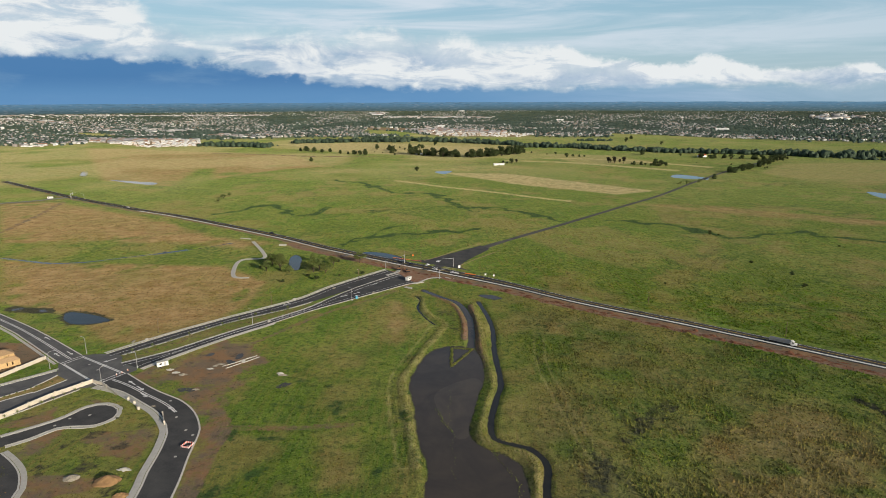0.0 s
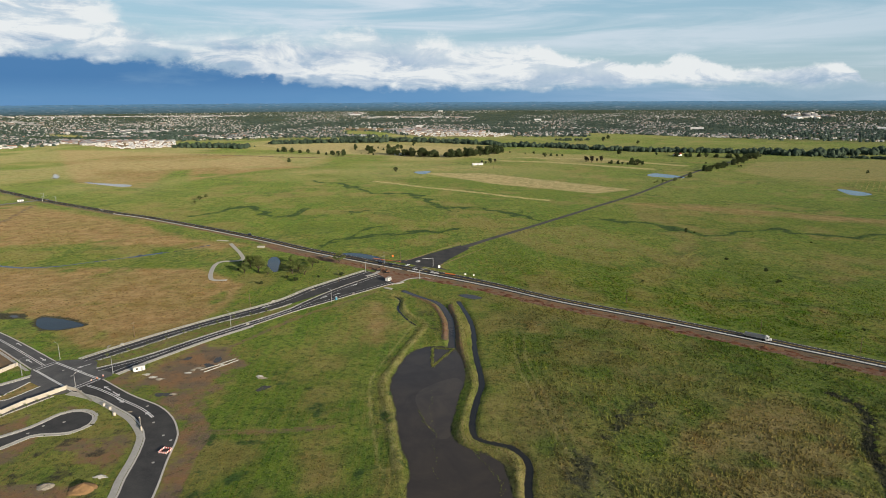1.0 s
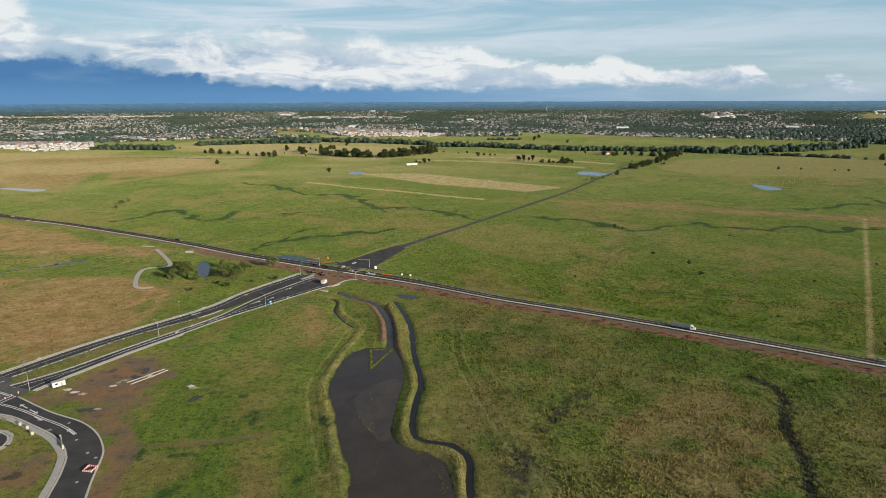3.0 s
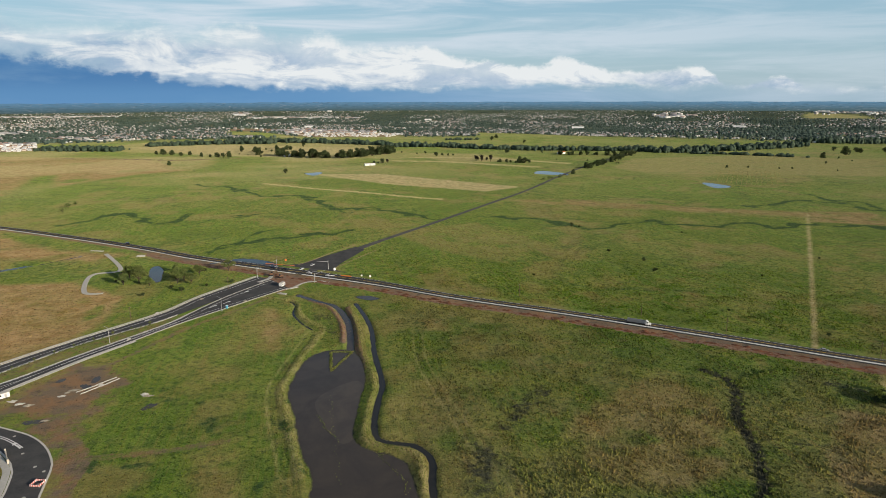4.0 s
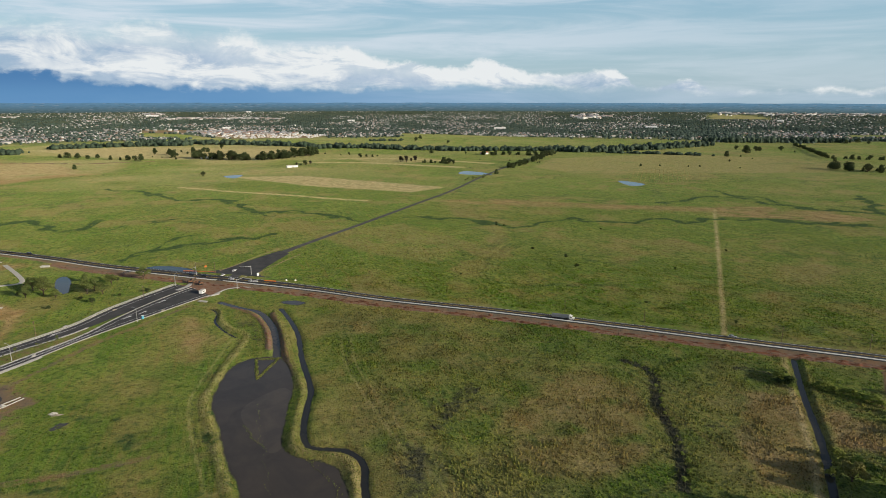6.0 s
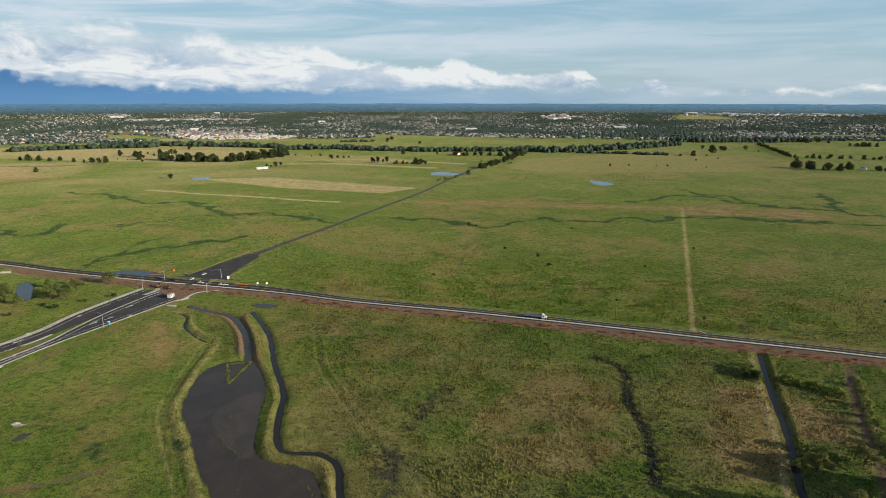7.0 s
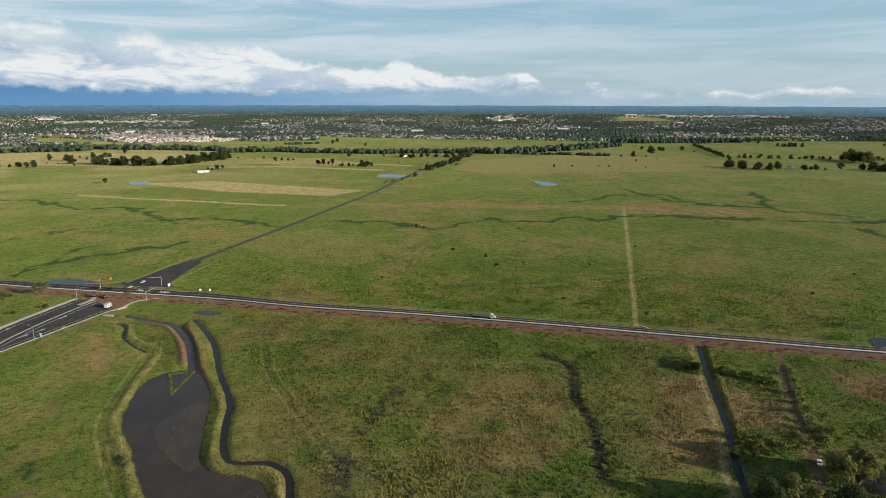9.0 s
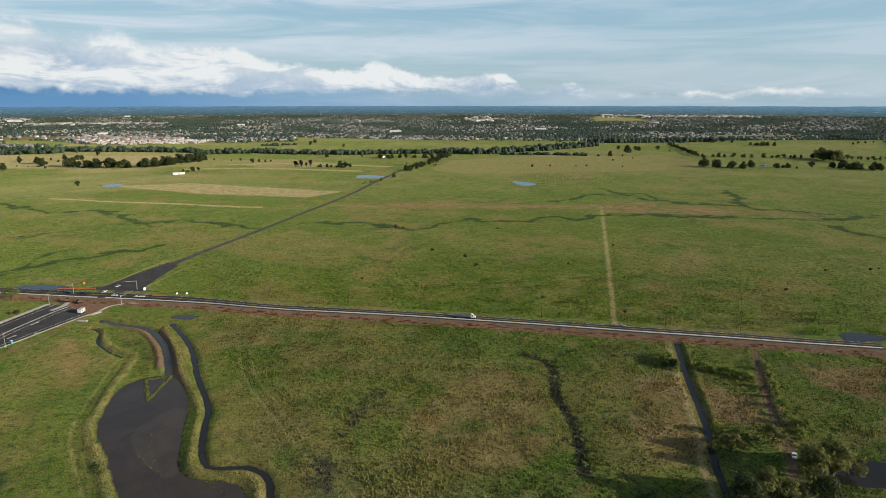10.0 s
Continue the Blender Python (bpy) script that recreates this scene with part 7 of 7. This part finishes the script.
bx, by, bw, bh = [], [], [], []
for line, h, gap, depth in ((BELT_K, 17, 4, 42), (BELT_L, 13, 4, 22), (BELT_M, 16, 4, 38), (BELT_N, 9, 8, 6), (BELT_T, 14, 3.6, 34), (BELT_U, 14, 4, 28), (BELT_X, 14, 3.2, 34), (BELT_Y, 14, 4, 26), (BELT_Z, 9, 8, 12), (BELT_Z1, 12, 7, 18)):
    for x, y, a in spots(np.array(line, float), gap * 0.40):
        off = rg.uniform(-1, 1) * depth
        on = rg.normal() * gap * 2
        bx.append(x - math.sin(radians(a)) * off + math.cos(radians(a)) * on)
        by.append(y + math.cos(radians(a)) * off + math.sin(radians(a)) * on)
        s = rg.choice([0.45, 0.7, 0.9, 1.1]) * rg.uniform(0.85, 1.15)
        bw.append(13 * s)
        bh.append(h * s * 0.85)
lumps("woods", np.array(bx), np.array(by), np.array(bw), np.array(bh), WOODS.m, "long dark green belts of oak woodland across the plain", "woods", 32)


def scatter(n, r0, r1, seed):
    """Places on the plain, thinning with distance."""
    r = np.random.default_rng(seed)
    az = np.radians(r.uniform(-42, 70, n))
    d = np.sqrt(r.uniform(r0 ** 2, r1 ** 2, n))
    return np.sin(az) * d, np.cos(az) * d


fx, fy = scatter(52000, 2150, 4260, 33)
keep = on_grid(masks_b[2], fx, fy) * (0.35 + 0.9 * soft_noise(fx, fy, 160, 12)) > rg.uniform(0.15, 0.75, len(fx))
fx, fy = fx[keep], fy[keep]
sc = shrink(fx, fy)
# leaf green lifted towards pale blue: distance haze put into the colour
FAR_WOODS = Mat("hazed_town_leaves", 0.85, 0.0, 0.15)
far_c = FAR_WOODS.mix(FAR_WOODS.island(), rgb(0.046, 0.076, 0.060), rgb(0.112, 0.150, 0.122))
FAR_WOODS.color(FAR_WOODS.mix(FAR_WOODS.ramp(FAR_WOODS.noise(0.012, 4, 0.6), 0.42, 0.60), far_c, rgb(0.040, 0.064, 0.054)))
lumps("town_trees", fx, fy, rg.uniform(6, 14, len(fx)) * sc, rg.uniform(3.5, 9, len(fx)) * sc, FAR_WOODS.m, "dense green trees in painted blue haze between the houses of the distant town", "woods", 34, seg=5)

HOUSE_WALL = Mat("house_walls", 0.8)
HOUSE_WALL.color(HOUSE_WALL.mix(HOUSE_WALL.island(), rgb(0.24, 0.21, 0.18), rgb(0.82, 0.82, 0.82)))
HOUSE_ROOF = Mat("house_roofs", 0.8)
hr = HOUSE_ROOF.mix(HOUSE_ROOF.ramp(HOUSE_ROOF.island(), 0.0, 0.6), rgb(0.16, 0.16, 0.17), rgb(0.50, 0.51, 0.53))
HOUSE_ROOF.color(HOUSE_ROOF.mix(HOUSE_ROOF.ramp(HOUSE_ROOF.island(), 0.55, 0.9), hr, rgb(0.36, 0.20, 0.13)))


def house_blocks(name, x, y, w, d, h, turn, label, category, pitch=0.3):
    """Many small houses as one mesh: walls and gabled roofs."""
    n = len(x)
    z = height(x, y) - 0.3
    c, s = np.cos(turn), np.sin(turn)
    corners = [(-1, -1), (1, -1), (1, 1), (-1, 1)]

    def at(i, j, zz, over=1.0):
        px, py = i * w / 2 * over, j * d / 2 * over
        return np.stack([x + c * px - s * py, y + s * px + c * py, zz], -1)

    W = np.stack([at(i, j, z) for i, j in corners] + [at(i, j, z + h) for i, j in corners], 1)
    FW = np.array([(0, 1, 5, 4), (1, 2, 6, 5), (2, 3, 7, 6), (3, 0, 4, 7)])
    R = np.stack([at(i, j, z + h, 1.08) for i, j in corners] + [at(-0.75, 0, z + h + d * pitch), at(0.75, 0, z + h + d * pitch)], 1)
    FR = np.array([(0, 1, 5, 4), (2, 3, 4, 5), (1, 2, 5, 5), (3, 0, 4, 4)])
    vw, vr = W.reshape(-1, 3), R.reshape(-1, 3)
    fw = (FW[None] + (np.arange(n) * 8)[:, None, None]).reshape(-1, 4)
    quads = (FR[:2][None] + (np.arange(n) * 6)[:, None, None]).reshape(-1, 4)
    tris = (FR[2:, :3][None] + (np.arange(n) * 6)[:, None, None]).reshape(-1, 3)
    tri_r = np.vstack([quads[:, [0, 1, 2]], quads[:, [0, 2, 3]], tris])
    tri_w = np.vstack([fw[:, [0, 1, 2]], fw[:, [0, 2, 3]]])
    me = mesh_arrays(name, np.vstack([vw, vr]), np.vstack([tri_w, tri_r + len(vw)]), HOUSE_WALL.m, smooth=False)
    me.materials.append(HOUSE_ROOF.m)
    me.polygons.foreach_set("material_index", np.r_[np.zeros(len(tri_w), np.int32), np.ones(len(tri_r), np.int32)])
    return tagged(new(name, me), label, category, kind="stuff")


def inside(pts, x, y):
    return area_distance(x, y, pts, 1.0) < 0


# scattered houses among the trees
hx, hy = scatter(40000, 2250, 4260, 41)
pick = (on_grid(masks_b[2], hx, hy) > 0.5) & (soft_noise(hx, hy, 220, 13) > rg.uniform(0.30, 0.78, len(hx)))
hx, hy = hx[pick], hy[pick]
k = shrink(hx, hy)
house_blocks("town_houses", hx, hy, rg.uniform(4.5, 10, len(hx)) * k, rg.uniform(4, 7.5, len(hx)) * k, rg.uniform(2.4, 5, len(hx)) * k, rg.uniform(0, 3, len(hx)), "pale houses of the distant town half hidden by trees", "houses")
rx, ry, rw = [], [], []
for line, width, gap, big in ((ROW_W, 25, 6.5, 1.0), (ROW_E, 40, 6, 1.3), (ROW_M, 30, 5, 1.0), (ROW_R, 60, 5, 1.6), (ROW_L2, 40, 9, 1.1), (ROW_N, 20, 5, 1.4), (ROW_H, 60, 7, 1.0), (ROW_H2, 50, 7, 0.9)):
    for x, y, a in spots(np.array(line, float), gap):
        off = rg.normal() * width
        rx.append(x - math.sin(radians(a)) * off)
        ry.append(y + math.cos(radians(a)) * off)
        rw.append(big)
rx, ry, rw = np.array(rx), np.array(ry), np.array(rw)
k = shrink(rx, ry) ** 0.75 * rw
house_blocks("estate_houses", rx, ry, rg.uniform(14, 30, len(rx)) * k, rg.uniform(9, 16, len(rx)) * k, rg.uniform(4, 8, len(rx)) * k, rg.uniform(-0.3, 0.3, len(rx)), "long pale rows of houses and sheds in the distant town", "houses", 0.15)


def house(seed, roof_col, wall_col, label):
    e = thing("house", label, "house", "houses of the new estate")
    wm, rm = plain("estate_wall", wall_col, 0.8, vary=0.05), plain("estate_roof", roof_col, 0.85, vary=0.12)
    bm = bmesh.new()
    box(bm, (0, 0, 2.7), (14, 10, 5.8))
    box(bm, (4, -6, 1.3), (6, 3, 3.0))
    part("wall", bm, wm, e)
    bm = bmesh.new()
    for cx, cy, sx, sy, z, hh in ((0, 0, 15, 11, 5.6, 2.3), (4, -6, 6.8, 4, 2.8, 1.2)):
        base = [bm.verts.new((cx + i * sx / 2, cy + j * sy / 2, z)) for i, j in ((-1, -1), (1, -1), (1, 1), (-1, 1))]
        r0, r1 = bm.verts.new((cx - sx / 2 + sy * 0.4, cy, z + hh)), bm.verts.new((cx + sx / 2 - sy * 0.4, cy, z + hh))
        for f in ((base[0], base[1], r1, r0), (base[1], base[2], r1), (base[2], base[3], r0, r1), (base[3], base[0], r0)):
            bm.faces.new(f)
    part("roof", bm, rm, e)
    for wx in (-4.5, -1.2, 4.5):
        bm = bmesh.new()
        box(bm, (wx, -5.02, 4.2), (1.4, 0.08, 1.3))
        part("window", bm, GLASS, e)
    return e


HOUSES = [house(1, (0.52, 0.54, 0.58), (0.80, 0.80, 0.80), "new pale stucco house with a grey roof"), house(2, (0.42, 0.42, 0.44), (0.74, 0.71, 0.66), "new cream stucco house with a light brown roof"),
          house(3, (0.33, 0.20, 0.14), (0.74, 0.66, 0.56), "new cream house with a red-brown tiled roof")]
placed = 0
for pts, gx_, gy_, turn, limit in ((TOWN_A, 13, 20, 12, 140), (TOWN_B, 15, 30, -8, 140)):
    p = np.array(pts, float)
    row, made = 0, 0
    y = p[:, 1].min()
    cells = []
    while y < p[:, 1].max():
        x = p[:, 0].min() + (row % 2) * 8
        while x < p[:, 0].max():
            cells.append((x + rnd.uniform(-3, 3), y + rnd.uniform(-4, 4)))
            x += gx_
        y += gy_ if row % 2 else 14
        row += 1
    ok = inside(pts, np.array([c[0] for c in cells]), np.array([c[1] for c in cells]))
    cells = [c for c, o in zip(cells, ok) if o and rnd.random() < 0.52]
    cells.sort(key=lambda c: math.hypot(*c))
    rest = cells[limit:]
    for x, y in cells[:limit]:
        kind = HOUSES[rnd.choice((0, 0, 0, 1, 1, 2))]
        m = pose(x, y, float(height(x, y)[0]), 0, 0, turn + rnd.choice((0, 180, 0, 90)) + rnd.uniform(-6, 6)) @ Matrix.Diagonal((0.60, 0.60, 0.56, 1))
        if not kind.get("placed"):
            kind["placed"] = True
            kind.matrix_basis = m
        else:
            copy_thing(kind, Matrix.Identity(4)).matrix_basis = m
    if rest:
        ax, ay = np.array([c[0] for c in rest]), np.array([c[1] for c in rest])
        kk = shrink(ax, ay) ** 0.75
        house_blocks("estate_houses", ax, ay, 12 * kk, 9 * kk, 5 * kk, np.full(len(ax), radians(turn)), "rows of new pale houses in the distant estate", "houses")
for e in list(scene.objects):
    if e.get("placed"):
        del e["placed"]
cx_, cy_ = scatter(900, 2300, 3300, 47)
okc = inside(TOWN_C, cx_, cy_)
if okc.any():
    cx_, cy_ = cx_[okc], cy_[okc]
    kk = shrink(cx_, cy_) ** 0.75
    house_blocks("estate_houses", cx_, cy_, 15 * kk, 11 * kk, 6 * kk, np.zeros(len(cx_)), "rows of new pale houses in the distant estate", "houses")


def shed(x, y, a, sx, sy, h, roof, label, name="barn"):
    e = thing(name, label, name, "", pose(x, y, float(height(x, y)[0]) - 0.2, 0, 0, a))
    bm = bmesh.new()
    box(bm, (0, 0, h / 2), (sx, sy, h))
    part("wall", bm, WHITE, e)
    bm = bmesh.new()
    prism(bm, [(-sy / 2 - 0.4, h), (sy / 2 + 0.4, h), (0, h + sy * 0.2)], -sx / 2 - 0.5, sx / 2 + 0.5)
    part("roof", bm, roof, e)
    bm = bmesh.new()
    box(bm, (0, -sy / 2 - 0.03, h * 0.42), (sx * 0.2, 0.08, h * 0.8))
    part("door", bm, METAL, e)


RED_ROOF = plain("red_barn_roof", (0.42, 0.07, 0.04), 0.7, vary=0.1)
BLUE_ROOF = plain("blue_barn_roof", (0.14, 0.20, 0.30), 0.6, vary=0.1)
shed(*BARNS[0], 10, 22, 7, 3.2, WHITE, "long low white barn with a white roof in the pasture")
shed(*BARNS[2], 20, 17, 12, 4.5, RED_ROOF, "barn with a bright red roof among trees")
shed(*BARNS[3], 30, 14, 10, 4, BLUE_ROOF, "farm shed with a blue roof beside oak trees")
shed(*BARNS[4], -20, 26, 9, 4, WHITE, "long white barn at the edge of the grove")
shed(*BARNS[5], 5, 18, 9, 4, WHITE, "white barn in front of the woods")
for i, (x, y) in enumerate(BIG_SHEDS):
    kk = float(shrink(x, y)) ** 0.75
    shed(x, y, -math.degrees(math.atan2(x, y)) + rnd.uniform(-8, 8), (90, 50, 44, 50, 36, 90, 100, 70, 36, 50, 110, 34, 14)[i] * kk, 26 * kk, 7 * kk, BARRIER_MAT, "large pale flat-roofed warehouse in the distant town", "warehouse")
# water tower and mast
for (x, y), h, r in zip(TOWER, (34, 46), (7, 1.2)):
    kk = float(shrink(x, y))
    e = thing("water_tower" if r > 2 else "radio_mast", "white water tower rising above the town" if r > 2 else "slender pale mast above the town", "tower", "", pose(x, y, float(height(x, y)[0])))
    bm = bmesh.new()
    tube(bm, (0, 0, 0), (0, 0, h * kk), 1.6 * kk if r > 2 else r * kk, 1.2 * kk if r > 2 else 0.6 * kk, 8)
    part("shaft", bm, WHITE, e)
    if r > 2:
        bm = bmesh.new()
        bmesh.ops.create_uvsphere(bm, u_segments=12, v_segments=8, radius=r * kk, matrix=Matrix.Translation((0, 0, h * kk)) @ Matrix.Diagonal((1, 1, 0.7, 1)))
        part("tank", bm, WHITE, e)
print(len(bpy.data.objects), "objects in all")

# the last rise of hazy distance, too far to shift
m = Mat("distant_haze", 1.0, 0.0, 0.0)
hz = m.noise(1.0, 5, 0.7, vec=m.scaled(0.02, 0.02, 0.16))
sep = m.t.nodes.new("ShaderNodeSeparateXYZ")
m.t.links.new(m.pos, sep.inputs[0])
# haze painted as glow: woods tint low down, bluer and brighter towards the top
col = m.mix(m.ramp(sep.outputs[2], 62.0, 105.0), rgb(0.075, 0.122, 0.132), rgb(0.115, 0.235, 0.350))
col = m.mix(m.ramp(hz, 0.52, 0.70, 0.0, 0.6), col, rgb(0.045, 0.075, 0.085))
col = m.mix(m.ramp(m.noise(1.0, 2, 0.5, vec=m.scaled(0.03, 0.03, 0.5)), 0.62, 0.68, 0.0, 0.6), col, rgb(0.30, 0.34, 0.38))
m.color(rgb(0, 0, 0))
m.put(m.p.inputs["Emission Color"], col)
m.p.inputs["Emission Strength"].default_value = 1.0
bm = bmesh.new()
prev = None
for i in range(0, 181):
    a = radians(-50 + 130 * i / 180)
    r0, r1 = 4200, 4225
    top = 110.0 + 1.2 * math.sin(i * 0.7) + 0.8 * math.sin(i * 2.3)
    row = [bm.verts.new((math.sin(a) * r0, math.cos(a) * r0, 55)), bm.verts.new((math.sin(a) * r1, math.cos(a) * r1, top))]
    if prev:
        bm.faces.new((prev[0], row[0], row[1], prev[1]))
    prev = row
tagged(part("backdrop", bm, m.m), "glowing backdrop of wooded country at the horizon, with painted blue haze", "backdrop", kind="structure")

# ---- grass and weeds ----
def tuft_material():
    m = Mat("grass_blades", 0.85, 0.0, 0.2)
    grass_sheen(m, 0.05)
    A, B = m.attr("mask_a"), m.attr("mask_b")
    c, n3, n08, _ = grass_colour(m, A, B)
    hsv = m.t.nodes.new("ShaderNodeHueSaturation")
    m.put(hsv.inputs["Value"], m.ramp(m.island(), 0.0, 1.0, 0.36, 1.32))
    m.put(hsv.inputs["Hue"], m.ramp(m.noise(0.9, 2), 0.3, 0.7, 0.485, 0.515))
    hsv.inputs["Saturation"].default_value = 1.12
    m.put(hsv.inputs["Color"], c)
    m.color(hsv.outputs[0])
    return m.m


TUFT = tuft_material()


def tufts(name, x, y, w, h, seed, label, lean=0.35, floor=-9.0, dryness=None):
    """Many small leaning grass clumps as one mesh, coloured like the soil they grow on."""
    r = np.random.default_rng(seed)
    n = len(x)
    z = np.maximum(height(x, y), floor)
    k = 4
    ang = np.arange(k) * math.tau / k + r.uniform(0, 6, (n, 1))
    rr = w[:, None] * 0.5 * r.uniform(0.5, 1.3, (n, k))
    base = np.stack([x[:, None] + np.cos(ang) * rr, y[:, None] + np.sin(ang) * rr, np.repeat(z[:, None] - 0.08, k, 1)], -1)
    tip = np.stack([x + r.uniform(-lean, lean, n) * w, y + r.uniform(-lean, lean, n) * w, z + h], -1)[:, None]
    V = np.concatenate([base, tip], 1).reshape(-1, 3)
    F = np.array([(j, (j + 1) % k, k) for j in range(k)])
    F = (F[None] + (np.arange(n) * (k + 1))[:, None, None]).reshape(-1, 3)
    me = mesh_arrays(name, V, F, TUFT, smooth=False)
    if dryness is None:
        set_masks(me, [np.repeat(on_grid(q, x, y), k + 1) for q in masks_a], [np.repeat(on_grid(q, x, y), k + 1) for q in masks_b])
    if dryness is not None:     # reeds keep their own straw and green colours
        one = np.repeat(dryness, k + 1)
        set_masks(me, (one * 0.2, 0.55 - one * 0.5, one * 0), (one * 0, one, one * 0))
    return tagged(new(name, me), label, "grass", kind="stuff")


def clear_of_roads(x, y):
    """Places not on a road, a path or open water."""
    ok = np.ones(len(x), bool)
    for _, outline, _, _ in WATERS:
        ok &= area_distance(x, y, outline, 4) > 0.4
    for _, line, half, _, _ in STREAMS:
        ok &= line_distance(x, y, line, 6) > half + 0.4
    for pts, half in ((MAIN + (shifted(MAIN, 1) - MAIN) * 3.0, 11.5), (side, 5.2), (cds, 1.6), (low, 3.0)):
        ok &= line_distance(x, y, pts, 20) > half
    for a, b in ((BLVD_N[1:], BLVD_MN + BLVD_C[1:]), (BLVD_MS + BLVD_C[1:], BLVD_S), (NW_A, NW_B), (CURVE_R + [(-93, 150)], CURVE_L + [(-105, 150)]), (SIDE_EDGE_W, SIDE_EDGE_E), ([(-300, 195)] + WEST_N, [(-262, 150)] + WEST_S)):
        ok &= area_distance(x, y, list(a) + list(b)[::-1], 6) > 3.0
    ok &= ~inside(cross_outline, x, y)
    ok &= ~inside(CULDESAC, x, y)
    ok &= area_distance(x, y, [(-24, 432), (-50, 470), (-47, 488), (-3, 474), (-12, 448)], 5) > 0
    ok &= line_distance(x, y, spline(PATH_C, 3), 8) > 2.2
    return ok


def field_points(n, x0, x1, y0, y1, seed):
    r = np.random.default_rng(seed)
    x, y = r.uniform(x0, x1, n), r.uniform(y0, y1, n)
    ang = np.degrees(np.arctan2(x, y))
    d = np.hypot(x, y)
    keep = (ang > -40) & (ang < 67) & (d > 130) & clear_of_roads(x, y)
    return x[keep], y[keep]


tx_, ty_ = field_points(480000, -230, 520, 95, 600, 51)
bare_here, mud_here = on_grid(masks_a[2], tx_, ty_), on_grid(masks_b[0], tx_, ty_)
rough = ease(tx_, 25, 60)
patch = soft_noise(tx_, ty_, 9, 14)
keep = rg.random(len(tx_)) < (0.52 + 0.36 * rough) * (1 - 0.85 * ease(bare_here, 0.3, 0.7)) * (0.55 + 0.6 * patch) * ease(np.hypot(tx_, ty_), 600, 380)
tx_, ty_, rough, patch, mud_here = tx_[keep], ty_[keep], rough[keep], patch[keep], mud_here[keep]
tw = rg.uniform(0.35, 0.95, len(tx_)) * (1 + 0.3 * rough)
th = rg.uniform(0.12, 0.42, len(tx_)) * (1 + 1.5 * rough * patch) * np.where(rg.random(len(tx_)) < 0.12, 1.9, 1.0) * (1 + 0.3 * ease(mud_here, 0.3, 0.6))
tufts("rough_grass", tx_, ty_, tw, th, 52, "rough uneven pasture grass with weeds and dead stems")
tx_, ty_ = field_points(190000, -520, 760, 200, 900, 53)
keep = rg.random(len(tx_)) < (0.25 + 0.75 * soft_noise(tx_, ty_, 22, 15)) * ease(np.hypot(tx_, ty_), 330, 560) * ease(np.hypot(tx_, ty_), 960, 640)
tx_, ty_ = tx_[keep], ty_[keep]
tufts("meadow_grass", tx_, ty_, rg.uniform(0.9, 2.2, len(tx_)), rg.uniform(0.15, 0.5, len(tx_)), 54, "green meadow grass in uneven clumps")
# reeds round the ponds and along the banks
ex, ey = [], []
for pts, width, gap in ((POND_W, 1.6, 0.16), (POND_E, 1.4, 0.16), (BERM, 2.2, 0.09), (BANK_W, 2.6, 0.12), (DITCH, 3.4, 0.14), (POND_WEED, 0.8, 0.5), (POND_WEED2, 1.2, 2.2), (POND_WEED3, 0.8, 0.8), (TRIANGLE + TRIANGLE[:1], 0.7, 0.05), (MARSH, 5.0, 0.12), (CANAL, 3.2, 0.14), (HEDGE_E, 2.0, 0.08), (CREEK_B, 2.2, 0.08), (SHRUBS, 3.0, 0.1)):
    for x, y, a in spots(np.array(pts, float) if pts is not SHRUBS else np.array(SHRUBS[:8], float), gap):
        off = rg.normal() * width * 0.6
        ex.append(x - math.sin(radians(a)) * off)
        ey.append(y + math.cos(radians(a)) * off)
ex, ey = np.array(ex), np.array(ey)
keep = ((height(ex, ey) > -0.40) | (line_distance(ex, ey, TRIANGLE + TRIANGLE[:1], 5) < 1.6) | (np.minimum(line_distance(ex, ey, POND_WEED, 5), np.minimum(line_distance(ex, ey, POND_WEED2, 5), line_distance(ex, ey, POND_WEED3, 5))) < 2)) & (np.hypot(ex, ey) > 120)
ex, ey = ex[keep], ey[keep]
tufts("reeds", ex, ey, rg.uniform(0.3, 0.7, len(ex)), rg.uniform(0.18, 0.55, len(ex)), 55, "tall reeds and weeds along the water's edge", 0.5, -0.58, rg.uniform(0.0, 0.42, len(ex)))
# drilled rows of a young crop beside the far pond
cxs, cys = [], []
for k in range(15):
    ax, ay = 625 + k * 7.2, 890 - k * 3.0
    for t in np.arange(0, 1, 0.008):
        if rg.random() < 0.8:
            cxs.append(ax + 128 * t + rg.normal() * 0.25)
            cys.append(ay + 166 * t + rg.normal() * 0.25)
cxs, cys = np.array(cxs), np.array(cys)
tufts("crop_rows", cxs, cys, rg.uniform(0.9, 1.6, len(cxs)), rg.uniform(0.3, 0.8, len(cxs)), 57, "pale drilled rows of a young crop in the pasture", 0.3, -9.0, rg.uniform(0.5, 0.9, len(cxs)))
